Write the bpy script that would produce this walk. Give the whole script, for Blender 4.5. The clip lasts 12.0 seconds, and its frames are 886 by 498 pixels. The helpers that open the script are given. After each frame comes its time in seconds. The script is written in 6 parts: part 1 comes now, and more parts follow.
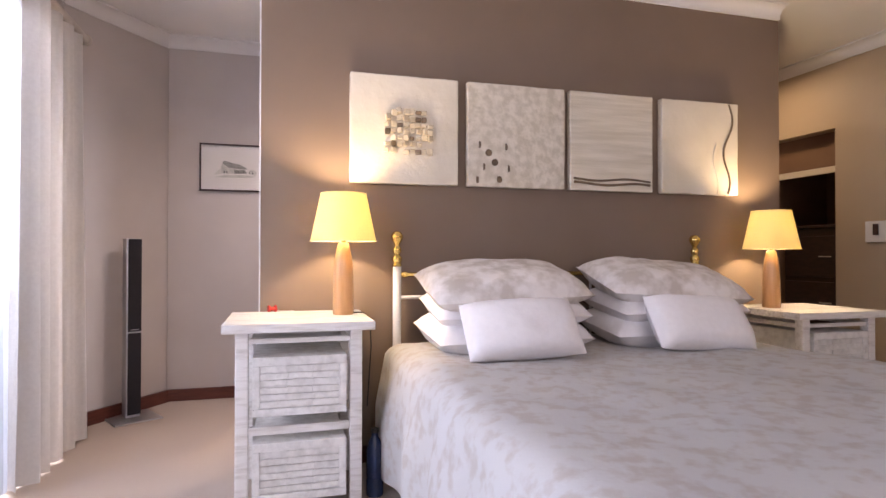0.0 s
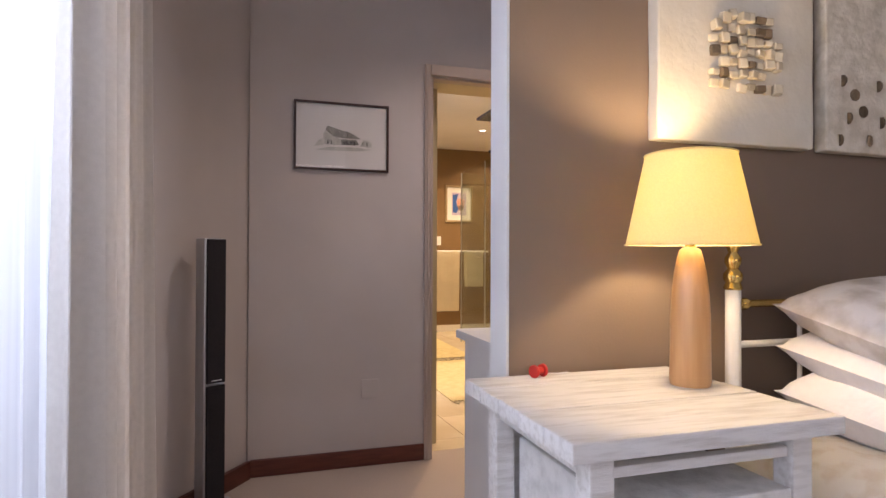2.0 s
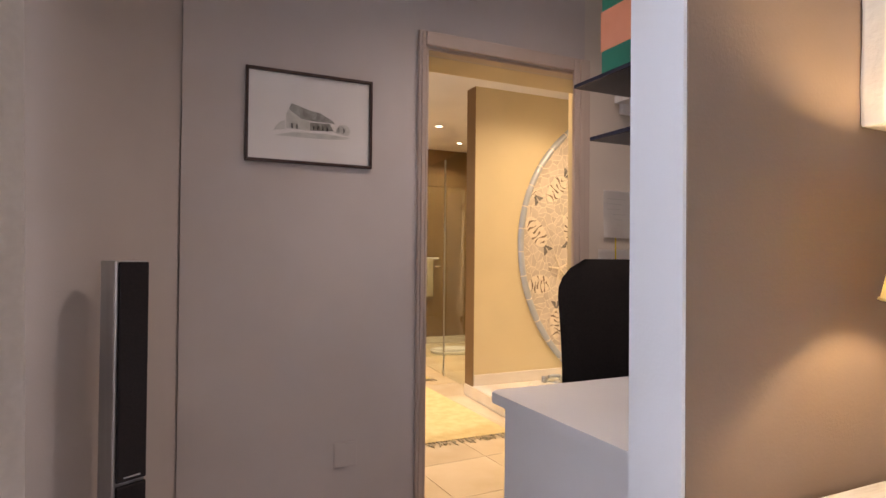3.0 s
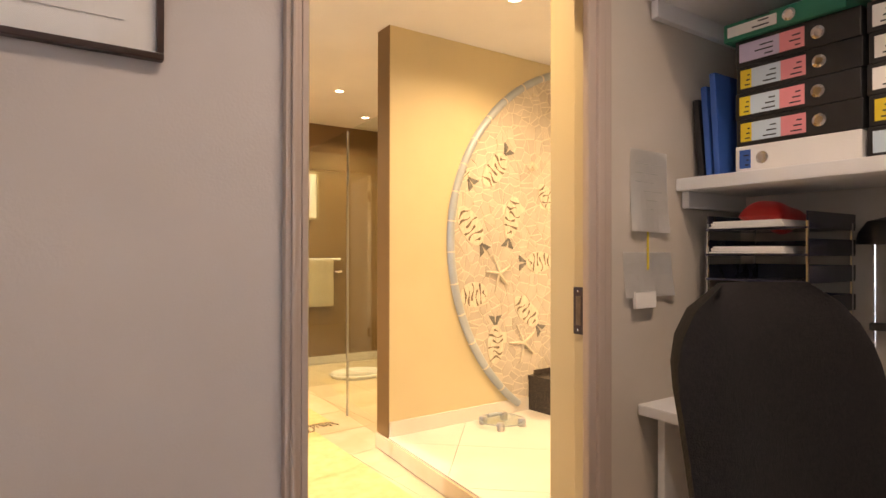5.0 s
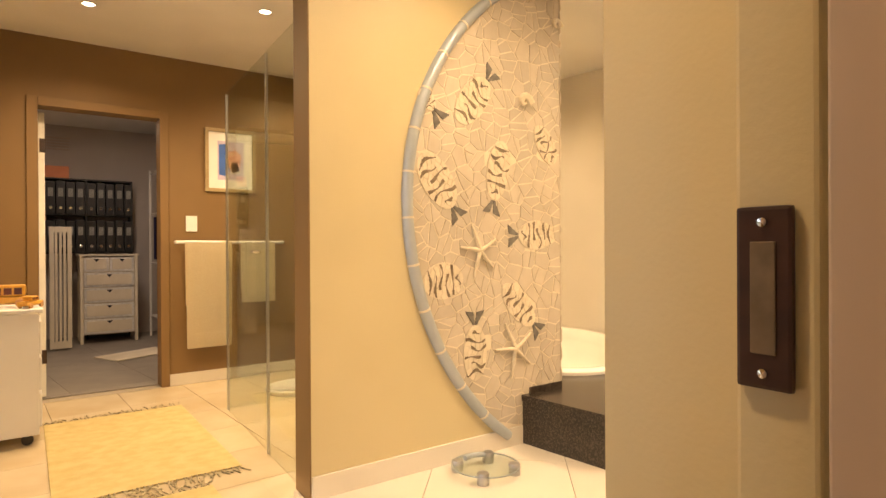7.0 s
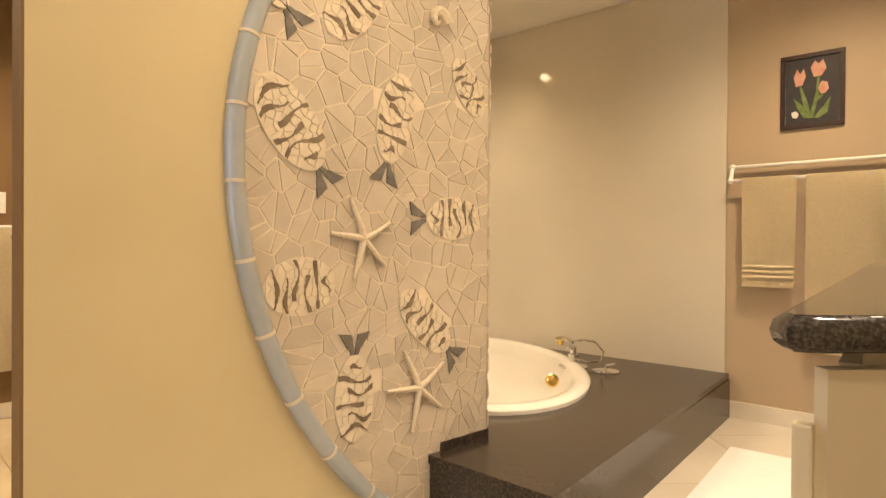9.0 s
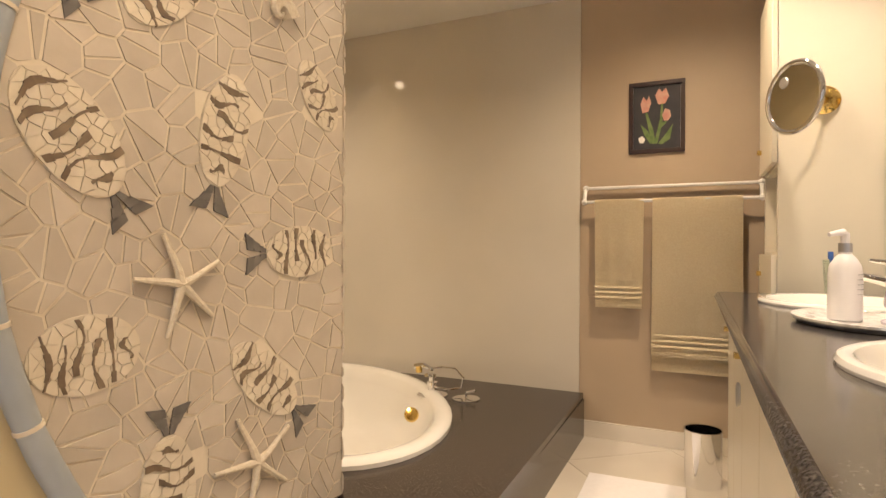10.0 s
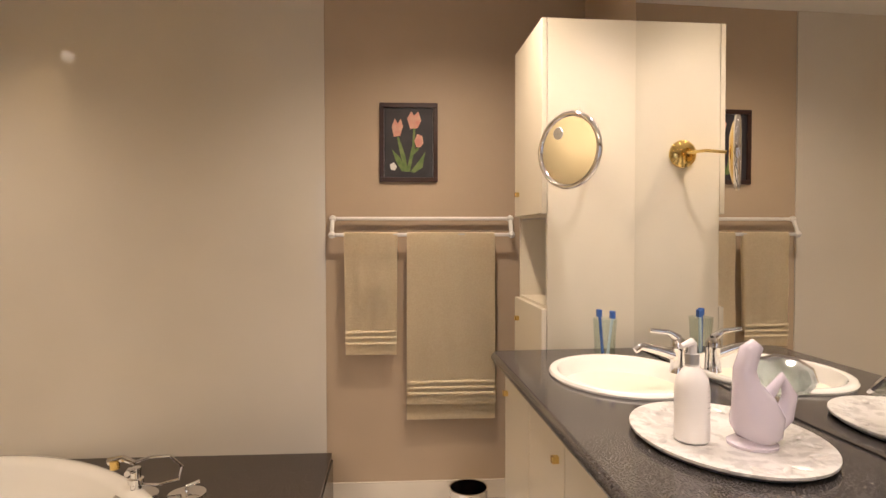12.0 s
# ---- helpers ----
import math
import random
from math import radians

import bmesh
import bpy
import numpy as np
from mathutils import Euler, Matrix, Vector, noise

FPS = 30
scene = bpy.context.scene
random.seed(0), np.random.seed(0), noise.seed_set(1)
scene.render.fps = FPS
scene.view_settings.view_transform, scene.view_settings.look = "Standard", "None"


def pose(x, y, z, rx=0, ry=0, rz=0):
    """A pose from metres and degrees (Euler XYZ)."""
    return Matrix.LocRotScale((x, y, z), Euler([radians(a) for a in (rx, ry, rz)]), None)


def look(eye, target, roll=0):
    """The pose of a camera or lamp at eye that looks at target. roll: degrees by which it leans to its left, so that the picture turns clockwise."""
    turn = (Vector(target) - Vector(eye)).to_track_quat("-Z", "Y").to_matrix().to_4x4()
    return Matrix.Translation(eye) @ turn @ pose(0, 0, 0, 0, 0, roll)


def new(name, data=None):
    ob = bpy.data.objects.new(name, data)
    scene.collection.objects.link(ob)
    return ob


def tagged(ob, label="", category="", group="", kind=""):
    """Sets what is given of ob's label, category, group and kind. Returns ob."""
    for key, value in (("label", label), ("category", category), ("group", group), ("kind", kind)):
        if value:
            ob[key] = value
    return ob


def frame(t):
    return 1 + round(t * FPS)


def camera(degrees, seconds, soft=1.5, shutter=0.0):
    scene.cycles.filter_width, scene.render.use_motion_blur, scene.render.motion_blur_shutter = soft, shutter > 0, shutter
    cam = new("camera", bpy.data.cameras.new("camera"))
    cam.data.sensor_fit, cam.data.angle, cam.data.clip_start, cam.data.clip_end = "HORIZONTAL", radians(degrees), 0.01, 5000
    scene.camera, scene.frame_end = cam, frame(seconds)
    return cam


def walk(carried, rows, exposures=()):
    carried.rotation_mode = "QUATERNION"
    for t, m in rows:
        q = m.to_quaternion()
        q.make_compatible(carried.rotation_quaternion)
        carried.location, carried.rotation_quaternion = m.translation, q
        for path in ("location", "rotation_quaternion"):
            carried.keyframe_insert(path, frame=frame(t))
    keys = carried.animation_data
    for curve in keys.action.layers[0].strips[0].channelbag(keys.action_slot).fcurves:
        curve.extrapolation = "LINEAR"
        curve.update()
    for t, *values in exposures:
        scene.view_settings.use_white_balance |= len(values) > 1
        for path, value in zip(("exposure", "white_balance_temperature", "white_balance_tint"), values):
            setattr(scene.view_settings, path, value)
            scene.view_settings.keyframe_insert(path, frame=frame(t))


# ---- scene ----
cam = camera(74.8, 12.0)
PATH = [
    (0, (-0.022, -0.299, 1.043), (0.516, 1.627, 1.064), 0.1),
    (0.5, (-0.202, 0.013, 1.04), (0.309, 1.946, 1.06), 0.1),
    (1, (-0.381, 0.396, 1.04), (0.119, 2.332, 1.068), 0.4),
    (1.5, (-0.599, 0.813, 1.059), (-0.06, 2.739, 1.08), 0.2),
    (2, (-0.732, 1.237, 1.081), (-0.14, 3.147, 1.101), 0.2),
    (2.5, (-0.819, 1.637, 1.125), (-0.123, 3.512, 1.145), 0.3),
    (2.7, (-0.827, 1.786, 1.142), (-0.074, 3.638, 1.163), 0.4),
    (4.3, (-0.521, 2.797, 1.233), (0.58, 4.466, 1.251), 0.4),
    (4.5, (-0.456, 2.913, 1.228), (0.663, 4.571, 1.242), 0.2),
    (5, (-0.265, 3.181, 1.202), (0.862, 4.833, 1.215), 0.1),
    (5.5, (-0.085, 3.431, 1.149), (1.05, 5.077, 1.161), 0.1),
    (6, (0.106, 3.686, 1.121), (1.256, 5.323, 1.127), -0.2),
    (6.5, (0.3, 3.906, 1.091), (1.468, 5.529, 1.092), -0.4),
    (6.7, (0.395, 3.995, 1.086), (1.568, 5.615, 1.084), -0.4),
    (8.3, (1.084, 4.551, 1.031), (2.21, 6.204, 1.012), 0.3),
    (8.5, (1.149, 4.635, 1.03), (2.336, 6.245, 1.01), 0.4),
    (9, (1.277, 4.764, 1.044), (2.619, 6.247, 1.031), 0.4),
    (9.5, (1.379, 4.876, 1.085), (2.904, 6.17, 1.082), 0.3),
    (10, (1.473, 4.968, 1.15), (3.147, 6.062, 1.147), 0.3),
    (10.5, (1.602, 5.035, 1.209), (3.385, 5.941, 1.197), 0.4),
    (11, (1.699, 5.108, 1.263), (3.573, 5.808, 1.239), 0.5),
    (11.5, (1.797, 5.208, 1.328), (3.747, 5.651, 1.294), 0.2),
    (12, (1.872, 5.339, 1.405), (3.866, 5.485, 1.358), -0.1),
]
walk(cam, [(t, look(eye, target, roll)) for t, eye, target, roll in PATH], [
    (0.0, 0.15, 6650, 27), (1.0, -0.52, 6500, 23), (2.7, -0.60, 6800, 25), (4.5, -0.12, 7200, 20), (5.5, -0.15, 7800, 20), (6.5, -0.32, 7750, 20), (8.3, -0.78, 6850, 16), (9.0, -0.83, 6600, 16), (10.0, -1.1, 6000, 19), (11.0, -1.35, 5700, 23), (12.0, -1.2, 5600, 23)])

# ---------------- world and lights ----------------
world = bpy.data.worlds.new("world")
scene.world = world
world.use_nodes = True
wn = world.node_tree
sky = wn.nodes.new("ShaderNodeTexSky")
sky.sky_type, sky.sun_disc = "NISHITA", False
sky.sun_elevation, sky.sun_rotation = radians(48), radians(-95)
wn.links.new(sky.outputs[0], wn.nodes["Background"].inputs[0])
wn.nodes["Background"].inputs[1].default_value = 0.12


def lamp(name, kind, m, energy, colour, size=0.1, size_y=None, angle=None, blend=0.6):
    d = bpy.data.lights.new(name, kind)
    d.energy, d.color = energy, colour
    if kind == "AREA":
        d.shape, d.size, d.size_y = "RECTANGLE", size, size_y or size
    else:
        d.shadow_soft_size = size
    if kind == "SPOT":
        d.spot_size, d.spot_blend = radians(angle), blend
    ob = new(name, d)
    ob.matrix_world = m
    return ob


WARM = (1.0, 0.77, 0.46)
DAY = (0.81, 0.90, 1.0)
sun = bpy.data.lights.new("sun", "SUN")
sun.energy, sun.angle, sun.color = 2.5, radians(0.6), (1.0, 0.95, 0.87)
sun_ob = new("sun", sun)
sun_ob.matrix_world = look((-6, 0, 6), (0, 1.2, 0))
# daylight in the window behind the sheers; unseen fill lamp added behind the walker
lamp("window_daylight", "AREA", look((-1.64, 1.3, 1.55), (0.5, 1.3, 0.0)), 300, DAY, 3.2, 1.5)
lamp("rear_fill", "AREA", look((1.0, -3.15, 1.85), (0.9, 1.0, 0.0)), 40, (1.0, 0.95, 0.93), 2.6, 1.7)
# fill lamps added in the far dressing room and passage, no fixture there
lamp("dressing_fill", "AREA", look((1.2, 10.6, 2.5), (1.2, 10.6, 0)), 24, (1.0, 0.85, 0.7), 0.3)
lamp("bath_window_daylight", "AREA", look((-0.27, 5.85, 1.2), (1.0, 6.6, 0.5)), 20, DAY, 1.2, 2.0)
lamp("passage_fill", "AREA", look((3.55, 3.5, 2.5), (3.55, 3.5, 0)), 6, WARM, 0.25)
# added unseen: (3.85, 5.45) to brighten the towels, (0.50, 4.95) the door pocket
DOWNLIGHTS = [(1.78, 7.75), (0.86, 8.25), (0.86, 7.75), (1.82, 5.55), (2.22, 5.55), (2.40, 8.5), (3.85, 5.45), (3.42, 7.74), (0.50, 4.95)]
CEIL = 2.58
NOOK_LIGHTS = [(0.28, 3.25), (0.66, 3.40)]
for dx, dy in NOOK_LIGHTS:
    lamp("downlight_beam", "SPOT", pose(dx, dy, 2.57), 48 if dx < 0.5 else 34, (1.0, 0.88, 0.76), 0.04, angle=140, blend=0.9)
for dx, dy in DOWNLIGHTS:
    lamp("downlight_beam", "SPOT", pose(dx, dy, CEIL - 0.03), 75 if 5.0 < dy < 5.6 and dx < 3 and dx > 1 else 190 if dx > 3 else 130, WARM, 0.04, angle=155, blend=1.0)
VA = radians(9.7)


def van(u, v, z):
    """A place in the vanity's own directions: u along its front, v out from it."""
    return (1.80 + u * math.cos(VA) - v * math.sin(VA), 4.935 + u * math.sin(VA) + v * math.cos(VA), z)


# two unseen lamps added over the vanity to brighten the counter
for u in (0.75, 1.75):
    lamp("downlight_beam", "SPOT", Matrix.Translation(van(u, -0.30, CEIL - 0.03)), 118, (1.0, 0.82, 0.58), 0.04, angle=110, blend=0.9)

# ---------------- materials ----------------


def mat(name, a, b=None, rough=0.6, metal=0.0, scale=8.0, bump=0.0, bscale=None, spec=0.5, trans=0.0, emit=None, stretch=(1, 1, 1), contrast=(0.35, 0.65), vary=0.0, coat=0.0, sub=0.0):
    """A surface of two tones mixed by noise at real size, with fine relief."""
    m = bpy.data.materials.new(name)
    m.use_nodes = True
    n, l = m.node_tree.nodes, m.node_tree.links
    p = n["Principled BSDF"]
    p.inputs["Roughness"].default_value, p.inputs["Metallic"].default_value = rough, metal
    p.inputs["Specular IOR Level"].default_value = spec
    p.inputs["Transmission Weight"].default_value = trans
    p.inputs["Coat Weight"].default_value = coat
    co = n.new("ShaderNodeTexCoord")
    mp = n.new("ShaderNodeMapping")
    mp.inputs["Scale"].default_value = stretch
    l.new(co.outputs["Object"], mp.inputs[0])
    b = b or tuple(c * 0.9 for c in a)
    tex = n.new("ShaderNodeTexNoise")
    tex.inputs["Scale"].default_value, tex.inputs["Detail"].default_value = scale, 6
    l.new(mp.outputs[0], tex.inputs["Vector"])
    ramp = n.new("ShaderNodeValToRGB")
    ramp.color_ramp.elements[0].position, ramp.color_ramp.elements[1].position = contrast
    ramp.color_ramp.elements[0].color, ramp.color_ramp.elements[1].color = (*b, 1), (*a, 1)
    l.new(tex.outputs[0], ramp.inputs[0])
    out = ramp.outputs[0]
    big = n.new("ShaderNodeTexNoise")
    big.inputs["Scale"].default_value = 1.7
    l.new(co.outputs["Object"], big.inputs["Vector"])
    mx = n.new("ShaderNodeMix")
    mx.data_type, mx.blend_type = "RGBA", "MULTIPLY"
    mx.inputs[0].default_value = 1.0
    sc = n.new("ShaderNodeMapRange")
    sc.inputs[3].default_value, sc.inputs[4].default_value = 0.9, 1.08
    l.new(big.outputs[0], sc.inputs[0])
    l.new(out, mx.inputs[6])
    l.new(sc.outputs[0], mx.inputs[7])
    out = mx.outputs[2]
    if vary:
        info = n.new("ShaderNodeObjectInfo")
        geo = n.new("ShaderNodeNewGeometry")
        add = n.new("ShaderNodeMath")
        add.operation = "ADD"
        l.new(info.outputs["Random"], add.inputs[0])
        l.new(geo.outputs["Random Per Island"], add.inputs[1])
        fr = n.new("ShaderNodeMath")
        fr.operation = "FRACT"
        l.new(add.outputs[0], fr.inputs[0])
        mr = n.new("ShaderNodeMapRange")
        mr.inputs[3].default_value, mr.inputs[4].default_value = 1 - vary, 1 + vary
        l.new(fr.outputs[0], mr.inputs[0])
        m2 = n.new("ShaderNodeMix")
        m2.data_type, m2.blend_type = "RGBA", "MULTIPLY"
        m2.inputs[0].default_value = 1.0
        l.new(out, m2.inputs[6])
        l.new(mr.outputs[0], m2.inputs[7])
        out = m2.outputs[2]
    l.new(out, p.inputs["Base Color"])
    if bump:
        bt = n.new("ShaderNodeTexNoise")
        bt.inputs["Scale"].default_value, bt.inputs["Detail"].default_value = bscale or scale * 6, 4
        l.new(mp.outputs[0], bt.inputs["Vector"])
        bp = n.new("ShaderNodeBump")
        bp.inputs["Strength"].default_value, bp.inputs["Distance"].default_value = bump, 0.004
        l.new(bt.outputs[0], bp.inputs["Height"])
        l.new(bp.outputs[0], p.inputs["Normal"])
    if emit:
        p.inputs["Emission Color"].default_value, p.inputs["Emission Strength"].default_value = (*emit[:3], 1), emit[3]
    if sub:
        tr = n.new("ShaderNodeBsdfTranslucent")
        l.new(out, tr.inputs[0])
        ms = n.new("ShaderNodeMixShader")
        ms.inputs[0].default_value = sub
        l.new(p.outputs[0], ms.inputs[1])
        l.new(tr.outputs[0], ms.inputs[2])
        l.new(ms.outputs[0], n["Material Output"].inputs[0])
    return m


def glass(name, tint=(1, 1, 1), rough=0.0):
    m = bpy.data.materials.new(name)
    m.use_nodes = True
    n, l = m.node_tree.nodes, m.node_tree.links
    g, t, mx, f = n.new("ShaderNodeBsdfGlossy"), n.new("ShaderNodeBsdfTransparent"), n.new("ShaderNodeMixShader"), n.new("ShaderNodeMapRange")
    lw, pw = n.new("ShaderNodeLayerWeight"), n.new("ShaderNodeMath")
    pw.operation, pw.inputs[1].default_value = "POWER", 4.0
    g.inputs["Roughness"].default_value = rough
    t.inputs[0].default_value = (*tint, 1)
    f.inputs[3].default_value, f.inputs[4].default_value = 0.035, 0.55
    l.new(lw.outputs["Facing"], pw.inputs[0])
    l.new(pw.outputs[0], f.inputs[0])
    l.new(f.outputs[0], mx.inputs[0])
    l.new(t.outputs[0], mx.inputs[1])
    l.new(g.outputs[0], mx.inputs[2])
    l.new(mx.outputs[0], n["Material Output"].inputs[0])
    return m


M = {
    "wall": mat("grey_paint", (0.53, 0.475, 0.44), (0.50, 0.447, 0.413), 0.75, scale=3, bump=0.12, bscale=180),
    "taupe": mat("taupe_paint", (0.212, 0.150, 0.108), (0.200, 0.141, 0.101), 0.7, scale=3, bump=0.12, bscale=180),
    "white_wall": mat("white_paint", (0.74, 0.73, 0.72), (0.70, 0.69, 0.68), 0.6, scale=3, bump=0.1, bscale=160),
    "cream_wall": mat("cream_paint", (0.60, 0.53, 0.45), (0.56, 0.495, 0.42), 0.65, scale=3, bump=0.1, bscale=160),
    "ceiling": mat("ceiling_paint", (0.76, 0.74, 0.71), (0.73, 0.71, 0.68), 0.8, scale=2, bump=0.1, bscale=150),
    "sand": mat("sand_paint", (0.59, 0.495, 0.30), (0.565, 0.472, 0.284), 0.42, scale=2.5, bump=0.1, bscale=140),
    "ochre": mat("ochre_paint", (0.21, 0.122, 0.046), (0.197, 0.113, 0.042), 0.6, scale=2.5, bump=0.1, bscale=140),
    "carpet": mat("carpet", (0.54, 0.45, 0.385), (0.44, 0.365, 0.31), 0.95, scale=190, bump=0.7, bscale=420, spec=0.1),
    "skirt": mat("mahogany", (0.13, 0.035, 0.022), (0.085, 0.022, 0.014), 0.35, scale=9, stretch=(1, 1, 8)),
    "tile": mat("cream_tile", (0.72, 0.67, 0.58), (0.66, 0.60, 0.51), 0.18, scale=2.5, contrast=(0.3, 0.75), vary=0.03),
    "marble": mat("marble_tile", (0.68, 0.58, 0.42), (0.56, 0.45, 0.29), 0.25, scale=2.0, contrast=(0.35, 0.7), vary=0.06),
    "grey_tile": mat("grey_tile", (0.30, 0.27, 0.24), (0.25, 0.225, 0.2), 0.4, scale=5, vary=0.05),
    "grout": mat("grout", (0.42, 0.36, 0.28), (0.36, 0.31, 0.24), 0.9, scale=60, bump=0.4),
    "frame_paint": mat("door_frame_paint", (0.50, 0.40, 0.33), (0.46, 0.365, 0.30), 0.4, scale=6, stretch=(1, 1, 0.2)),
    "washed": mat("whitewashed_wood", (0.75, 0.72, 0.69), (0.58, 0.54, 0.50), 0.6, scale=7, stretch=(1.2, 9, 9), contrast=(0.30, 0.55), bump=0.35, bscale=40),
    "wicker": mat("whitewashed_wicker", (0.77, 0.75, 0.72), (0.61, 0.59, 0.56), 0.65, scale=28, contrast=(0.3, 0.6), bump=0.5, bscale=120, vary=0.06),
    "lamp_wood": mat("turned_beech", (0.60, 0.33, 0.14), (0.51, 0.26, 0.10), 0.35, scale=5, stretch=(10, 10, 0.8), coat=0.3),
    "shade": mat("linen_shade", (0.88, 0.80, 0.50), (0.84, 0.75, 0.45), 0.8, scale=220, sub=0.55),
    "brass": mat("brass", (0.86, 0.64, 0.22), (0.74, 0.52, 0.16), 0.16, 1.0, scale=14),
    "chrome": mat("chrome", (0.85, 0.85, 0.86), (0.78, 0.78, 0.8), 0.08, 1.0, scale=5),
    "silver_paint": mat("silver_grey_trim", (0.42, 0.46, 0.50), (0.36, 0.40, 0.44), 0.28, 0.2, scale=6, coat=0.4),
    "iron_white": mat("white_enamel", (0.80, 0.78, 0.75), (0.74, 0.72, 0.69), 0.35, scale=14),
    "duvet": mat("floral_cotton", (0.93, 0.91, 0.90), (0.83, 0.775, 0.735), 0.9, scale=19, contrast=(0.36, 0.52), bump=0.25, bscale=60, spec=0.15),
    "floral": mat("floral_pillow", (0.78, 0.735, 0.705), (0.54, 0.48, 0.43), 0.9, scale=11, contrast=(0.38, 0.60), bump=0.25, bscale=70, spec=0.15),
    "linen": mat("white_linen", (0.86, 0.83, 0.83), (0.83, 0.80, 0.80), 0.9, scale=40, bump=0.25, bscale=90, spec=0.15),
    "curtain": mat("cotton_curtain", (0.80, 0.77, 0.74), (0.76, 0.73, 0.70), 0.9, scale=60, bump=0.2, bscale=300, sub=0.35, spec=0.1),
    "black": mat("black_plastic", (0.018, 0.017, 0.018), (0.012, 0.011, 0.012), 0.45, scale=20),
    "fabric_black": mat("black_upholstery", (0.016, 0.013, 0.012), (0.010, 0.008, 0.008), 0.95, scale=200, bump=0.5, bscale=500, spec=0.2),
    "grille": mat("speaker_cloth", (0.020, 0.016, 0.019), (0.012, 0.010, 0.012), 0.9, scale=300, bump=0.4),
    "alu": mat("brushed_aluminium", (0.55, 0.55, 0.56), (0.48, 0.48, 0.49), 0.35, 0.9, scale=30, stretch=(1, 1, 0.1)),
    "paper": mat("paper", (0.80, 0.77, 0.73), (0.76, 0.73, 0.69), 0.85, scale=8),
    "canvas": mat("plastered_canvas", (0.76, 0.69, 0.57), (0.68, 0.61, 0.49), 0.85, scale=5, bump=0.6, bscale=34, contrast=(0.3, 0.7)),
    "canvas_pit": mat("mottled_canvas", (0.74, 0.67, 0.56), (0.60, 0.53, 0.42), 0.9, scale=22, bump=1.0, bscale=46, contrast=(0.4, 0.6)),
    "canvas_band": mat("streaked_canvas", (0.76, 0.69, 0.57), (0.63, 0.56, 0.44), 0.9, scale=5, stretch=(0.6, 1, 9), bump=0.5, bscale=20),
    "stone_bit": mat("dark_resin", (0.20, 0.14, 0.085), (0.12, 0.085, 0.05), 0.5, scale=30, vary=0.3),
    "bead": mat("plaster_chip", (0.66, 0.57, 0.42), (0.56, 0.47, 0.33), 0.85, scale=30, vary=0.12),
    "shard": mat("broken_ceramic", (0.56, 0.49, 0.40), (0.50, 0.435, 0.35), 0.38, scale=9, vary=0.10, bump=0.08, bscale=50),
    "fish_white": mat("cream_ceramic", (0.72, 0.64, 0.51), (0.66, 0.58, 0.45), 0.3, scale=20, vary=0.05),
    "fish_dark": mat("brown_glaze", (0.21, 0.155, 0.10), (0.14, 0.10, 0.065), 0.3, scale=25, vary=0.15),
    "fish_tail": mat("grey_slate_tile", (0.17, 0.155, 0.14), (0.12, 0.11, 0.10), 0.35, scale=25, vary=0.2),
    "starfish": mat("dried_starfish", (0.74, 0.66, 0.52), (0.64, 0.55, 0.41), 0.85, scale=90, bump=0.6, bscale=220),
    "granite": mat("black_granite", (0.095, 0.072, 0.055), (0.024, 0.018, 0.015), 0.2, scale=120, contrast=(0.46, 0.70)),
    "granite_top": mat("speckled_granite", (0.115, 0.105, 0.10), (0.028, 0.025, 0.025), 0.13, scale=260, contrast=(0.42, 0.72)),
    "ceramic": mat("glazed_ceramic", (0.82, 0.80, 0.76), (0.80, 0.78, 0.74), 0.07, scale=3, coat=0.5),
    "panel_glass": mat("back_painted_glass", (0.61, 0.565, 0.49), (0.60, 0.555, 0.48), 0.03, scale=1.5, spec=0.35),
    "bathwall": mat("bathroom_paint", (0.46, 0.36, 0.25), (0.44, 0.345, 0.24), 0.55, scale=3, bump=0.1, bscale=150),
    "cabinet": mat("cream_lacquer", (0.74, 0.68, 0.55), (0.72, 0.66, 0.53), 0.3, scale=3),
    "towel": mat("terry_towel", (0.86, 0.75, 0.53), (0.81, 0.69, 0.47), 0.98, scale=120, bump=0.9, bscale=330, spec=0.1),
    "dark_wood": mat("dark_frame_wood", (0.045, 0.018, 0.012), (0.028, 0.012, 0.009), 0.35, scale=12, stretch=(1, 1, 4)),
    "pale_wood": mat("gilt_wood", (0.40, 0.30, 0.16), (0.32, 0.23, 0.12), 0.4, scale=12),
    "pencil": mat("pencil_grey", (0.36, 0.36, 0.33), (0.24, 0.24, 0.22), 0.9, scale=60, contrast=(0.4, 0.6)),
    "pencil_light": mat("pencil_wash", (0.62, 0.61, 0.55), (0.52, 0.52, 0.47), 0.9, scale=40, contrast=(0.4, 0.6)),
    "blue": mat("blue_card", (0.035, 0.12, 0.42), (0.03, 0.10, 0.36), 0.5, scale=10),
    "navy": mat("navy_box", (0.022, 0.025, 0.10), (0.017, 0.02, 0.08), 0.5, scale=10),
    "green": mat("green_card", (0.02, 0.20, 0.12), (0.016, 0.17, 0.10), 0.5, scale=10),
    "pink": mat("pink_label", (0.80, 0.28, 0.30), (0.74, 0.25, 0.27), 0.7, scale=10),
    "pale_blue": mat("pale_blue_label", (0.55, 0.66, 0.74), (0.50, 0.61, 0.69), 0.7, scale=10),
    "lilac": mat("lilac_label", (0.52, 0.45, 0.60), (0.48, 0.41, 0.55), 0.7, scale=10),
    "yellow": mat("yellow_label", (0.78, 0.58, 0.04), (0.72, 0.53, 0.03), 0.6, scale=10),
    "orange": mat("orange_label", (0.80, 0.30, 0.16), (0.74, 0.26, 0.13), 0.7, scale=10),
    "red": mat("red_plastic", (0.55, 0.03, 0.025), (0.48, 0.025, 0.02), 0.35, scale=10),
